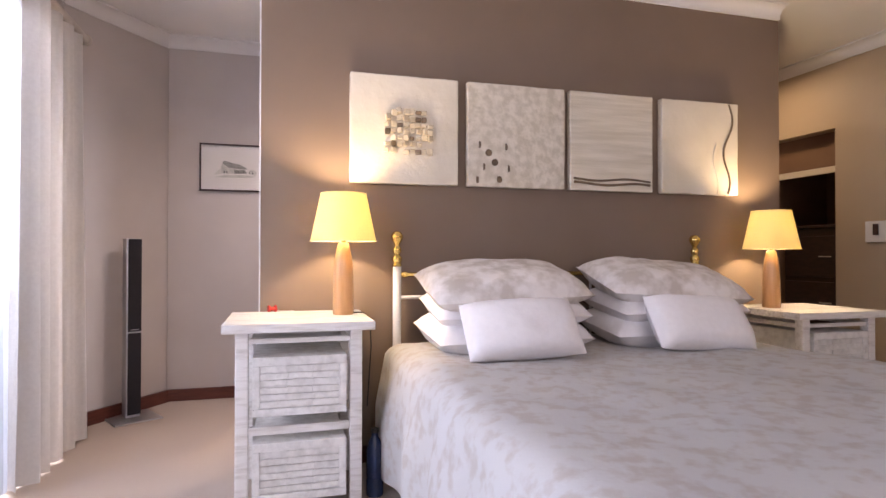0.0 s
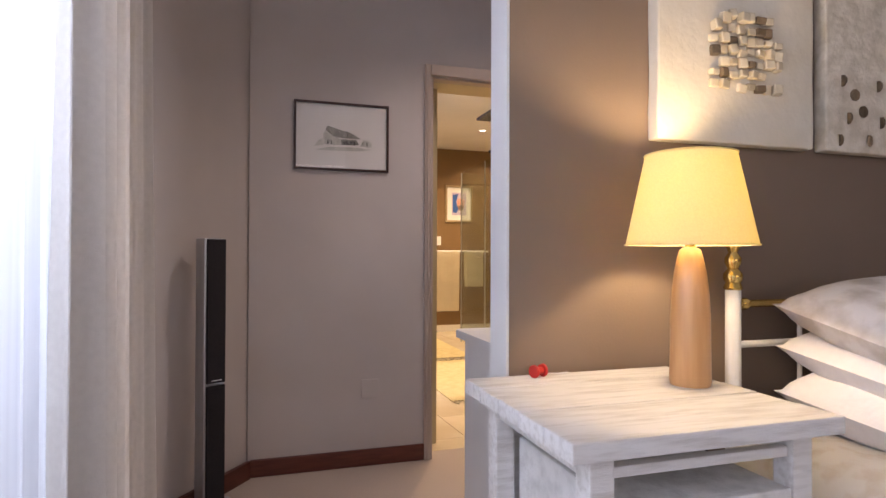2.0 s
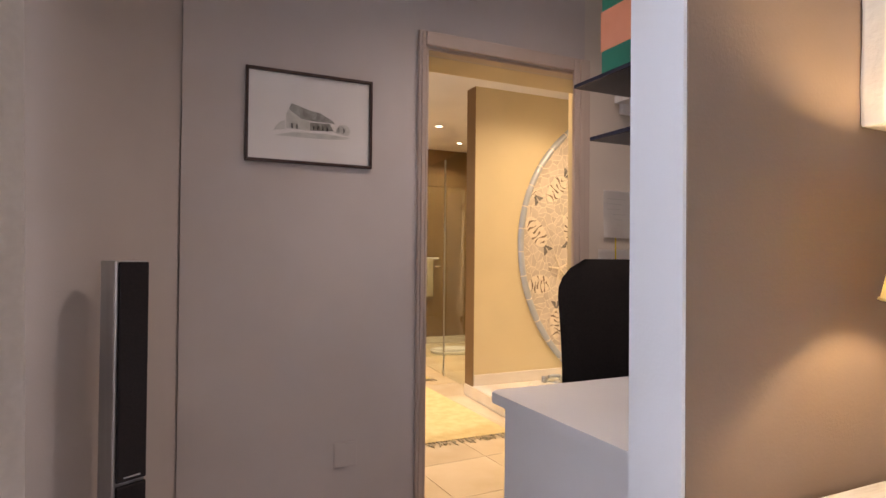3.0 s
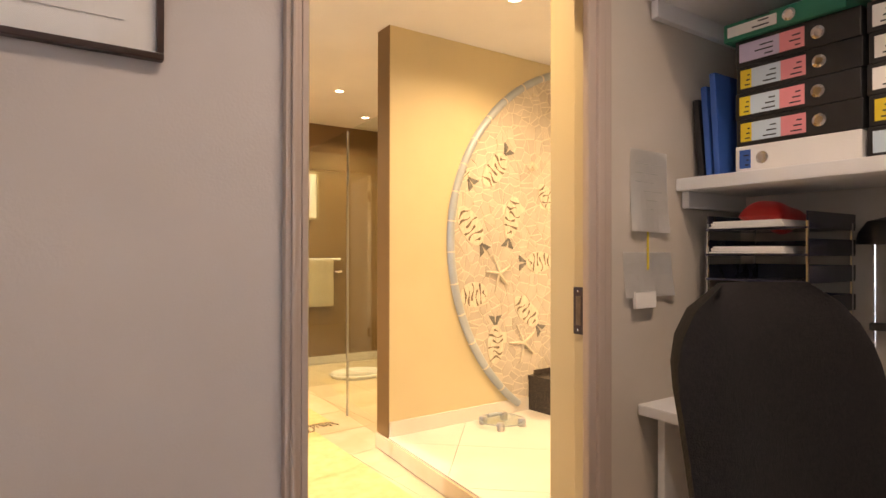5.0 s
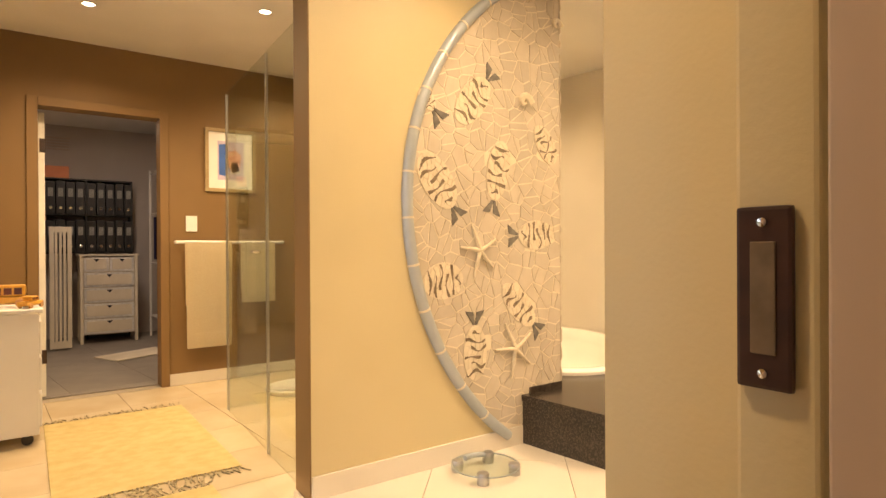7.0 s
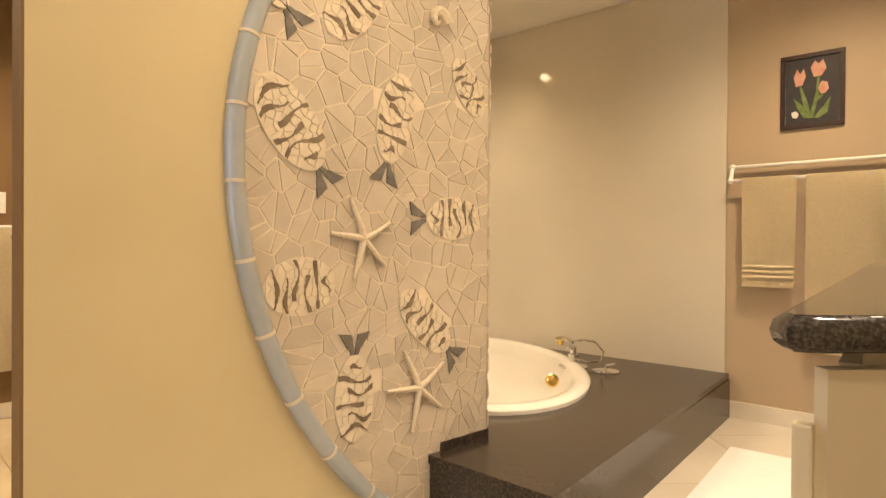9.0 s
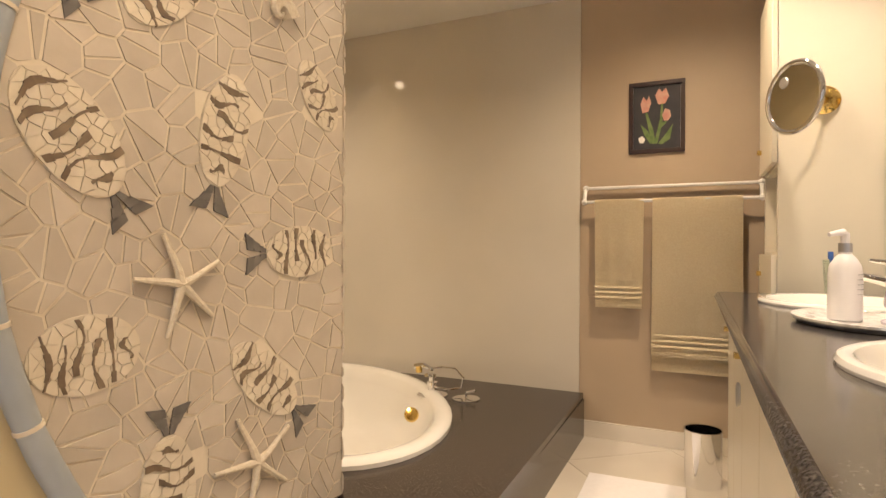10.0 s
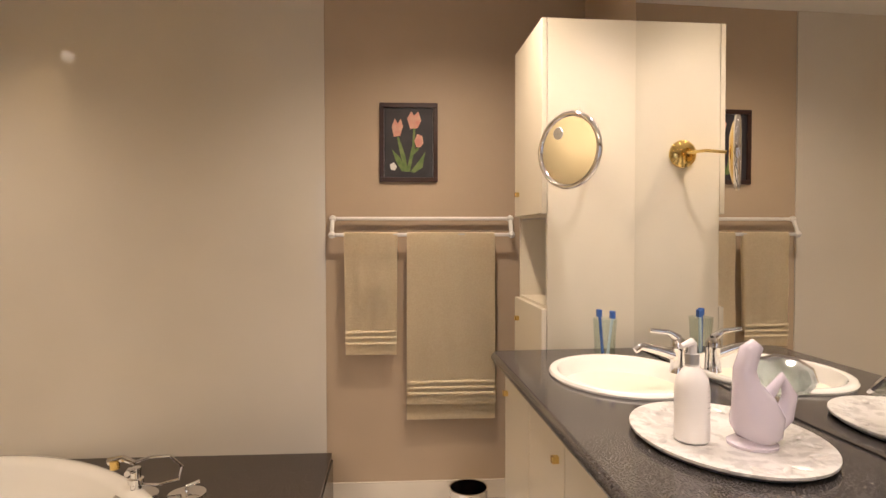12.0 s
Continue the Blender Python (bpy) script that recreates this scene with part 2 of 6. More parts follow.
    "ink": mat("ink", (0.03, 0.03, 0.035), None, 0.8),
    "smoke": mat("smoke_plastic", (0.035, 0.035, 0.055), (0.025, 0.025, 0.04), 0.2, scale=10),
    "rug": mat("woven_rug", (0.58, 0.47, 0.24), (0.50, 0.40, 0.19), 0.95, scale=14, bump=0.7, bscale=160, spec=0.1),
    "fringe": mat("rug_fringe", (0.55, 0.47, 0.30), (0.20, 0.17, 0.10), 0.95, scale=60),
    "toy": mat("toy_wood", (0.62, 0.33, 0.06), (0.5, 0.26, 0.04), 0.45, scale=12, stretch=(1, 6, 1)),
    "petal": mat("tulip_pink", (0.60, 0.27, 0.21), (0.66, 0.42, 0.30), 0.7, scale=30),
    "leaf": mat("tulip_green", (0.10, 0.17, 0.04), (0.19, 0.25, 0.08), 0.7, scale=30),
    "painting_dark": mat("painting_ground", (0.02, 0.02, 0.025), (0.035, 0.03, 0.035), 0.6, scale=15),
    "lavender": mat("lavender_glaze", (0.58, 0.53, 0.60), (0.53, 0.48, 0.55), 0.25, scale=4, coat=0.3),
    "bottle": mat("white_bottle", (0.82, 0.79, 0.77), (0.80, 0.77, 0.75), 0.3, scale=4),
    "tray": mat("silvered_tray", (0.78, 0.76, 0.74), (0.60, 0.58, 0.56), 0.28, 0.3, scale=32, contrast=(0.42, 0.52), bump=1.0, bscale=34),
    "screen": mat("screen_glass", (0.012, 0.012, 0.014), (0.010, 0.010, 0.012), 0.12, scale=3),
    "water_blue": mat("water_bottle_plastic", (0.03, 0.05, 0.12), (0.02, 0.035, 0.09), 0.12, scale=6),
    "bulb": mat("lit_bulb", (1, 0.9, 0.7), None, 0.5, emit=(1.0, 0.78, 0.42, 9.0)),
    "dl_glow": mat("lit_downlight", (1, 0.9, 0.7), None, 0.5, emit=(1.0, 0.85, 0.6, 14.0)),
    "mirror": mat("mirror_silver", (0.88, 0.88, 0.86), (0.88, 0.88, 0.86), 0.0, 1.0),
    "glass": glass("clear_glass", (0.93, 0.96, 0.94)),
    "pic_glass": glass("picture_glass", (0.98, 0.98, 0.98)),
    "curtain_rail": mat("rail_wood", (0.62, 0.55, 0.48), (0.56, 0.49, 0.42), 0.5, scale=10),
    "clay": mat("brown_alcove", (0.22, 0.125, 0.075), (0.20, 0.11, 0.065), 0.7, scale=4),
}


def sheer_material():
    m = bpy.data.materials.new("sheer_voile")
    m.use_nodes = True
    n, l = m.node_tree.nodes, m.node_tree.links
    tl, tp, df, a, b = n.new("ShaderNodeBsdfTranslucent"), n.new("ShaderNodeBsdfTransparent"), n.new("ShaderNodeBsdfDiffuse"), n.new("ShaderNodeMixShader"), n.new("ShaderNodeMixShader")
    co, w = n.new("ShaderNodeTexCoord"), n.new("ShaderNodeTexNoise")
    mp = n.new("ShaderNodeMapping")
    mp.inputs["Scale"].default_value = (1, 90, 0.6)
    w.inputs["Scale"].default_value = 1.0
    r = n.new("ShaderNodeMapRange")
    r.inputs[3].default_value, r.inputs[4].default_value = 0.10, 0.42
    l.new(co.outputs["Object"], mp.inputs[0])
    l.new(mp.outputs[0], w.inputs["Vector"])
    l.new(w.outputs[0], r.inputs[0])
    tl.inputs[0].default_value = df.inputs[0].default_value = (0.50, 0.53, 0.58, 1)
    a.inputs[0].default_value = 0.35
    l.new(tl.outputs[0], a.inputs[1])
    l.new(df.outputs[0], a.inputs[2])
    l.new(r.outputs[0], b.inputs[0])
    l.new(a.outputs[0], b.inputs[1])
    l.new(tp.outputs[0], b.inputs[2])
    l.new(b.outputs[0], n["Material Output"].inputs[0])
    return m


M["sheer"] = sheer_material()

# ---------------- mesh helpers ----------------


def mesh_of(bm, name, material, smooth=False):
    me = bpy.data.meshes.new(name)
    bmesh.ops.recalc_face_normals(bm, faces=bm.faces)
    bm.to_mesh(me)
    bm.free()
    me.materials.append(M[material])
    if smooth:
        for f in me.polygons:
            f.use_smooth = True
        me.set_sharp_from_angle(angle=radians(40))
    return me


def part(name, bm, material, parent=None, label="", smooth=False):
    ob = new(name, mesh_of(bm, name, material, smooth))
    if parent:
        ob.parent = parent
    return tagged(ob, label)


def thing(name, label, category, m=None, group="", kind=""):
    ob = new(name)
    ob.matrix_world = m or Matrix()
    return tagged(ob, label, category, group, kind)


def structure(name, bm, material, label, smooth=False):
    return tagged(part(name, bm, material, None, label, smooth), label, name.split("_")[0], "", "structure")


def box(x0, y0, z0, x1, y1, z1, bevel=0.0, bm=None, m=None):
    bm = bm or bmesh.new()
    r = bmesh.ops.create_cube(bm, size=1.0)
    t = Matrix.Translation(((x0 + x1) / 2, (y0 + y1) / 2, (z0 + z1) / 2)) @ Matrix.Diagonal((abs(x1 - x0), abs(y1 - y0), abs(z1 - z0), 1))
    bmesh.ops.transform(bm, matrix=t, verts=r["verts"])
    if bevel:
        es = list({e for v in r["verts"] for e in v.link_edges})
        r2 = bmesh.ops.bevel(bm, geom=es, offset=bevel, segments=2, affect="EDGES", profile=0.6)
        vs = list({v for f in r2["faces"] for v in f.verts} | {v for v in r["verts"] if v.is_valid})
    else:
        vs = r["verts"]
    if m is not None:
        bmesh.ops.transform(bm, matrix=m, verts=vs)
    return bm


def lathe(profile, seg=32, bm=None, m=None, squash=1.0, caps=True):
    """A turned body from (radius, height) pairs."""
    bm = bm or bmesh.new()
    rings = []
    for r, z in profile:
        rings.append([bm.verts.new((r * math.cos(2 * math.pi * i / seg), squash * r * math.sin(2 * math.pi * i / seg), z)) for i in range(seg)])
    for a, b in zip(rings, rings[1:]):
        for i in range(seg):
            j = (i + 1) % seg
            bm.faces.new((a[i], a[j], b[j], b[i]))
    if caps and profile[0][0] > 1e-4:
        bm.faces.new(rings[0][::-1])
    if caps and profile[-1][0] > 1e-4:
        bm.faces.new(rings[-1])
    bmesh.ops.remove_doubles(bm, verts=[v for r in (rings[0], rings[-1]) for v in r], dist=1e-5)
    if m is not None:
        bmesh.ops.transform(bm, matrix=m, verts=[v for r in rings for v in r if v.is_valid])
    return bm


def tube(points, r, seg=10, bm=None, closed=False, taper=None):
    """A round bar along a run of points."""
    bm = bm or bmesh.new()
    pts = [Vector(p) for p in points]
    rings, up, s = [], Vector((0, 0, 1)), None
    for i, p in enumerate(pts):
        a = pts[i - 1] if i or closed else p
        b = pts[(i + 1) % len(pts)] if i < len(pts) - 1 or closed else p
        d = (b - a).normalized()
        s = d.cross(up if abs(d.z) < 0.95 else Vector((1, 0, 0))).normalized() if s is None else (s - d * s.dot(d)).normalized()
        t = s.cross(d)
        rr = taper[i] if taper else r
        rings.append([bm.verts.new(p + rr * (math.cos(2 * math.pi * k / seg) * s + math.sin(2 * math.pi * k / seg) * t)) for k in range(seg)])
    n = len(rings)
    for i in range(n if closed else n - 1):
        a, b = rings[i], rings[(i + 1) % n]
        for k in range(seg):
            j = (k + 1) % seg
            bm.faces.new((a[k], a[j], b[j], b[k]))
    if not closed:
        bm.faces.new(rings[0][::-1])
        bm.faces.new(rings[-1])
    return bm


def prism(poly, d, bm=None, m=None):
    """A flat outline of (x, z) pairs with thickness d towards -y."""
    bm = bm or bmesh.new()
    front = [bm.verts.new((x, -d, z)) for x, z in poly]
    back = [bm.verts.new((x, 0, z)) for x, z in poly]
    n = len(poly)
    bm.faces.new(front)
    bm.faces.new(back[::-1])
    for i in range(n):
        j = (i + 1) % n
        bm.faces.new((front[i], back[i], back[j], front[j]))
    if m is not None:
        bmesh.ops.transform(bm, matrix=m, verts=front + back)
    return bm


def slab(poly, z0, z1, bm=None):
    """A floor-plan outline of (x, y) pairs raised from z0 to z1."""
    bm = bm or bmesh.new()
    lo, hi = [bm.verts.new((x, y, z0)) for x, y in poly], [bm.verts.new((x, y, z1)) for x, y in poly]
    bm.faces.new(lo[::-1])
    bm.faces.new(hi)
    for i in range(len(poly)):
        j = (i + 1) % len(poly)
        bm.faces.new((lo[i], lo[j], hi[j], hi[i]))
    return bm


def run(p, q, z0, z1, depth, bm=None):
    """An upright board from p to q in plan, depth to the left of the way."""
    d = Vector((q[0] - p[0], q[1] - p[1])).normalized()
    n = Vector((-d.y, d.x)) * depth
    return slab([p, q, (q[0] + n.x, q[1] + n.y), (p[0] + n.x, p[1] + n.y)], z0, z1, bm)


def cushion(w, d, h, seed, wrinkle=0.012, n=26):
    """A stuffed cushion with pinched corners and creases."""
    bm = bmesh.new()
    off = Vector((seed * 3.7, seed * 1.3, seed * 5.1))

    def sheet(sign):
        g = []
        for i in range(n + 1):
            row = []
            for j in range(n + 1):
                u, v = 2 * i / n - 1, 2 * j / n - 1
                pin = 1 - 0.07 * (u * u) * (1 - v * v) - 0.0
                pin2 = 1 - 0.07 * (v * v) * (1 - u * u)
                th = max(0.0, (1 - u ** 4) * (1 - v ** 4)) ** 0.55
                x, y = u * w / 2 * pin2, v * d / 2 * pin
                wr = noise.noise(Vector((x * 7, y * 7, sign)) + off) * wrinkle + noise.noise(Vector((x * 18, y * 18, sign)) + off) * wrinkle * 0.4
                row.append(bm.verts.new((x, y, sign * th * h / 2 + wr * th)))
            g.append(row)
        for i in range(n):
            for j in range(n):
                q = (g[i][j], g[i + 1][j], g[i + 1][j + 1], g[i][j + 1])
                bm.faces.new(q if sign > 0 else q[::-1])
    sheet(1)
    sheet(-1)
    bmesh.ops.remove_doubles(bm, verts=bm.verts, dist=0.0008)
    return bm


def drape(p, q, z0, z1, amp, waves, seed, bm=None, thick=0.004, n=90, gather=0.0):
    """A hanging cloth in folds from p to q."""
    bm = bm or bmesh.new()
    a, b = Vector(p), Vector(q)
    d = b - a
    nn = Vector((-d.y, d.x)).normalized()
    rows = []
    for k in range(9):
        f = k / 8
        z = z1 + (z0 - z1) * f
        row = []
        for i in range(n + 1):
            s = i / n
            ph = s * waves * 2 * math.pi + 0.8 * noise.noise(Vector((s * waves * 0.7, f * 0.8, seed)))
            o = amp * (0.55 + 0.45 * f) * (math.sin(ph) + 0.35 * math.sin(2.1 * ph + 1 + seed))
            c = a + d * (s + gather * f * (s - 0.5)) + nn * o
            row.append((c, z))
        rows.append(row)
    sheets = []
    for off in (0, thick):
        sheets.append([[bm.verts.new((c.x + nn.x * off, c.y + nn.y * off, z)) for c, z in row] for row in rows])
    A, B = sheets
    for k in range(8):
        for i in range(n):
            bm.faces.new((A[k][i], A[k][i + 1], A[k + 1][i + 1], A[k + 1][i]))
            bm.faces.new((B[k][i], B[k + 1][i], B[k + 1][i + 1], B[k][i + 1]))
    for i in range(n):
        bm.faces.new((A[0][i], B[0][i], B[0][i + 1], A[0][i + 1]))
        bm.faces.new((A[8][i], A[8][i + 1], B[8][i + 1], B[8][i]))
    for k in range(8):
        bm.faces.new((A[k][0], A[k + 1][0], B[k + 1][0], B[k][0]))
        bm.faces.new((A[k][n], B[k][n], B[k + 1][n], A[k + 1][n]))
    return bm

# ---------------- the setting ----------------
BED_Y, DOOR_Y, MOS_Y, FAR_Y = 2.63, 4.206, 6.25, 9.06

structure("floor_bedroom", box(-2.2, -3.4, -0.1, 4.3, 4.31, 0.0), "carpet", "beige cut-pile carpet across the bedroom")
structure("floor_bathroom", box(-1.0, 4.315, -0.1, 5.6, 9.1, -0.012), "grout", "screed under the bathroom tiles")
structure("floor_dressing", box(-0.6, 9.105, -0.1, 3.2, 12.7, -0.012), "grout", "screed under the dressing room tiles")
structure("ceiling_bedroom", box(-2.2, -3.4, 2.6, 4.3, 4.31, 2.75), "ceiling", "plain white plastered bedroom ceiling")
structure("ceiling_bathroom", box(-1.0, 4.315, CEIL, 5.6, 12.7, 2.75), "ceiling", "plain white plastered bathroom ceiling with downlights")

# bed wall, which stands free in the room
structure("wall_bed", box(-0.119, BED_Y, 0, 2.985, 2.745, 2.6), "taupe", "taupe painted partition behind the bed")
structure("wall_bed_end", box(-0.126, BED_Y + 0.002, 0, -0.119, 2.743, 2.6), "white_wall", "white painted end of the bed partition")
# door wall with its opening
DX0, DX1, DZ = 0.115, 0.864, 2.035
bm = box(-0.80, DOOR_Y, 0, DX0, 4.31, 2.6)
box(DX0, DOOR_Y, DZ, 0.937, 4.31, 2.6, bm=bm)
structure("wall_door", bm, "wall", "grey painted wall with the bathroom doorway")
structure("wall_nook", box(1.10, DOOR_Y, 0, 1.70, 4.31, 2.6, bm=box(0.937, DOOR_Y, 0, 1.10, 4.232, 2.6)), "cream_wall", "cream painted wall of the study nook")
structure("wall_pocket", box(1.13, 4.395, 0, 1.80, 4.585, 2.6), "sand", "sand painted bathroom wall beside the door pocket")
structure("wall_bath_front", box(-1.0, 4.312, 0, DX0 - 0.02, 4.50, 2.6, bm=box(DX0 - 0.02, 4.43, 0, 0.221, 4.50, DZ)), "sand", "sand painted bathroom side of the door wall")
structure("wall_over_door", box(DX0 - 0.02, 4.312, DZ, 1.80, 4.50, 2.6), "sand", "sand painted wall over the doorway")
structure("wall_nook_side", box(1.62, 2.747, 0, 1.74, DOOR_Y - 0.001, 2.6), "cream_wall", "cream painted wall behind the shelves")
# slanted wall and window wall
structure("wall_slant", run((-0.78, 4.25), (-1.26, 3.58), 0, 2.6, -0.12), "wall", "grey painted slanted wall by the window")
bm = box(-1.75, 3.05, 0, -1.26, 3.60, 2.6)
box(-1.75, -0.3, 2.30, -1.26, 3.05, 2.6, bm=bm)
box(-1.75, -3.4, 0, -1.26, -0.3, 2.6, bm=bm)
structure("wall_window", bm, "wall", "grey painted wall around the tall window")
# back and right of the bedroom
bm = box(-1.75, -3.4, 0, -0.4, -3.2, 2.6)
box(2.4, -3.4, 0, 4.3, -3.2, 2.6, bm=bm)
box(-0.4, -3.4, 2.35, 2.4, -3.2, 2.6, bm=bm)
box(-0.4, -3.4, 0, 2.4, -3.2, 0.6, bm=bm)
structure("wall_rear", bm, "wall", "grey painted rear wall of the bedroom")
bm = box(4.05, -3.4, 0, 4.25, 3.15, 2.6)
box(4.05, 3.15, 2.02, 4.25, 4.0, 2.6, bm=bm)
structure("wall_right", bm, "bathwall", "tan painted side wall with an opening")
structure("wall_passage", box(1.745, 4.0, 0, 4.25, 4.2, 2.6), "bathwall", "tan painted wall closing the passage")
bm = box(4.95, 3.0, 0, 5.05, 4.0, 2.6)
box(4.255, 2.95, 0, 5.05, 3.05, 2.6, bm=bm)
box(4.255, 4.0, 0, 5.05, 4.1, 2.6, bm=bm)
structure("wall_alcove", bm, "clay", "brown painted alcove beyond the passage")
structure("floor_alcove", box(4.3, 2.95, -0.1, 5.05, 4.1, -0.001), "carpet", "beige carpet in the alcove")
structure("ceiling_alcove", box(4.3, 2.95, 2.6, 5.05, 4.1, 2.7), "ceiling", "white alcove ceiling")


def cornice(name, p, q, z, size, label):
    """A coved moulding between wall and ceiling, to the left of the way p to q."""
    d = Vector((q[0] - p[0], q[1] - p[1])).normalized()
    n = Vector((-d.y, d.x))
    prof = [(0.0, 0.0), (0.012, 0.0)] + [(0.012 + (size - 0.024) * (1 - math.cos(a)), 0.012 + (size - 0.024) * math.sin(a)) for a in [k * math.pi / 16 for k in range(9)]] + [(size, size - 0.012), (size, size), (0, size)]
    bm = bmesh.new()
    ends = []
    for e in (p, q):
        ends.append([bm.verts.new((e[0] + n.x * a, e[1] + n.y * a, z - size + b)) for a, b in prof])
    for i in range(len(prof)):
        j = (i + 1) % len(prof)
        bm.faces.new((ends[0][i], ends[0][j], ends[1][j], ends[1][i]))
    bm.faces.new(ends[0][::-1])
    bm.faces.new(ends[1])
    return structure(name, bm, "ceiling", label)


cornice("cornice_bed", (2.985, BED_Y), (-0.126, BED_Y), 2.599, 0.08, "white coved cornice over the bed wall")
cornice("cornice_door", (1.62, DOOR_Y), (-0.80, DOOR_Y), 2.599, 0.08, "white coved cornice over the door wall")
cornice("cornice_slant", (-0.78, 4.25), (-1.26, 3.58), 2.599, 0.08, "white coved cornice over the slanted wall")
cornice("cornice_right", (4.05, -3.2), (4.05, 4.0), 2.599, 0.08, "white coved cornice over the side wall")
cornice("cornice_window", (-1.26, 3.58), (-1.26, -3.2), 2.599, 0.08, "white coved cornice over the window wall")

bm = box(-0.79, 4.188, 0, 0.085, DOOR_Y, 0.085, 0.006)
structure("baseboard_door", bm, "skirt", "dark mahogany skirting board")
structure("baseboard_slant", run((-0.80, 4.19), (-1.25, 3.562), 0, 0.085, 0.018), "skirt", "dark mahogany skirting board")
structure("baseboard_bed", box(-0.119, 2.612, 0, 2.98, BED_Y, 0.085, 0.006), "skirt", "dark mahogany skirting board")


def door_frame():
    t = thing("door_frame", "taupe painted moulded door frame around the bathroom doorway", "door frame", kind="structure")
    for name, b in (("jamb", (0.082, DX0 - 0.002)), ("jamb", (DX1 + 0.002, 0.955))):
        bm = box(b[0], 4.184, 0, b[1], 4.206, DZ + 0.06, 0.005)
        lo, hi = b[0] + 0.3 * (b[1] - b[0]), b[0] + 0.6 * (b[1] - b[0])
        box(lo, 4.174, 0, hi, 4.186, DZ + 0.05, 0.004, bm=bm)
        part(name, bm, "frame_paint", t)
    part("lining", box(DX0, 4.19, 0, DX0 + 0.012, 4.33, DZ - 0.012, 0.002), "frame_paint", t)
    part("lining", box(0.926, 4.207, 0, 0.936, 4.258, DZ - 0.012, 0.002), "frame_paint", t)
    bm = box(DX0 - 0.001, 4.184, DZ + 0.001, DX1 + 0.001, 4.206, DZ + 0.06, 0.005)
    box(DX0, 4.207, DZ - 0.012, 0.936, 4.26, DZ, 0.002, bm=bm)
    part("head", bm, "frame_paint", t)


door_frame()


def pocket_door():
    t = thing("sliding_door", "sand painted sliding door drawn back into its wall pocket", "door")
    part("leaf", box(0.981, 4.283, 0.012, 1.68, 4.342, 2.03, 0.004), "sand", t)
    h = part("flush_pull", box(0.974, 4.298, 0.972, 0.981, 4.338, 1.106, 0.003), "dark_wood", t, "dark bronze flush pull")
    part("finger_cup", box(0.9725, 4.309, 0.998, 0.9745, 4.327, 1.080, 0.001), "stone_bit", h, "dark brown finger cup")
    for z in (0.984, 1.094):
        part("screw", lathe([(0.0035, 0), (0.0035, 0.002), (0.0, 0.003)], 10, m=pose(0.974, 4.318, z, 0, -90)), "chrome", h)


pocket_door()

# mosaic wall, podium, far walls of the bathroom
structure("wall_mosaic", box(1.44, MOS_Y, 0, 2.845, 6.40, CEIL), "sand", "sand painted wall with the round mosaic")
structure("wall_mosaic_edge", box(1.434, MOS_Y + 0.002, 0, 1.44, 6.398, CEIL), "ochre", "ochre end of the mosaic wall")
structure("skirting_mosaic", box(1.44, MOS_Y - 0.012, 0.0905, 2.56, MOS_Y, 0.182, 0.002), "tile", "cream tile skirting under the mosaic")
structure("podium", slab([(1.435, 6.395), (1.30, 4.50), (1.80, 4.45), (4.95, 4.5), (4.62, 6.6), (2.6, 6.6)], -0.005, 0.082), "grout", "raised tiled podium of the bathroom")
bm = run((1.434, 6.39), (1.300, 4.52), 0.0, 0.088, -0.012)
structure("podium_riser", bm, "marble", "stone edge of the bathroom podium")
bm = box(-1.0, FAR_Y, 0, 0.60, 9.20, CEIL)
box(0.60, FAR_Y, 2.10, 1.40, 9.20, CEIL, bm=bm)
box(1.40, FAR_Y, 0, 5.6, 9.20, CEIL, bm=bm)
structure("wall_far", bm, "ochre", "ochre brown wall with the dressing room doorway")
bm = box(-0.25, 4.5, 0, -0.10, 5.2, CEIL)
box(-0.25, 6.5, 0, -0.10, FAR_Y, CEIL, bm=bm)
box(-0.25, 5.2, 2.25, -0.10, 6.5, CEIL, bm=bm)
box(-0.25, 5.2, 0, -0.10, 6.5, 0.10, bm=bm)
structure("wall_bath_left", bm, "ochre", "ochre brown side wall of the bathroom")
structure("wall_shower", box(4.45, 7.80, 0, 4.55, FAR_Y, CEIL), "ochre", "ochre brown wall of the shower")
structure("wall_tub_back", box(2.70, 7.86, 0, 4.45, 7.98, CEIL), "sand", "sand painted wall behind the bath")
EA = radians(7.5)


def ew(s, d, z):
    """A place on the end wall: s along it, d out from it into the room."""
    return (4.665 - s * math.sin(EA) - d * math.cos(EA), 6.10 + s * math.cos(EA) - d * math.sin(EA), z)


def ew_m(s, d, z):
    return Matrix.Translation(ew(s, d, z)) @ pose(0, 0, 0, 0, 0, 7.5 + 90)


structure("wall_end", run(ew(-1.75, 0, 0)[:2], ew(1.82, 0, 0)[:2], 0, CEIL, -0.12), "bathwall", "tan painted end wall of the bathroom")
structure("splash_panel", run(ew(0.02, 0.0, 0)[:2], ew(1.80, 0.0, 0)[:2], 0.31, CEIL - 0.001, 0.010), "panel_glass", "pale glossy back-painted glass panel over the bath")
structure("skirting_end", run(ew(-1.7, 0, 0)[:2], ew(0.0, 0, 0)[:2], 0.0905, 0.182, 0.012), "tile", "cream tile skirting along the end wall")
structure("wall_vanity", run(van(-0.06, -0.60, 0)[:2], van(3.1, -0.60, 0)[:2], 0, CEIL, -0.10), "bathwall", "tan painted wall behind the vanity")
structure("skirting_far", box(1.42, FAR_Y - 0.012, 0, 4.4, FAR_Y, 0.09, 0.002), "tile", "cream tile skirting on the far wall")
# dressing room
bm = box(-0.6, 12.5, 0, 3.2, 12.65, CEIL)
box(-0.6, 9.205, 0, -0.45, 12.5, CEIL, bm=bm)
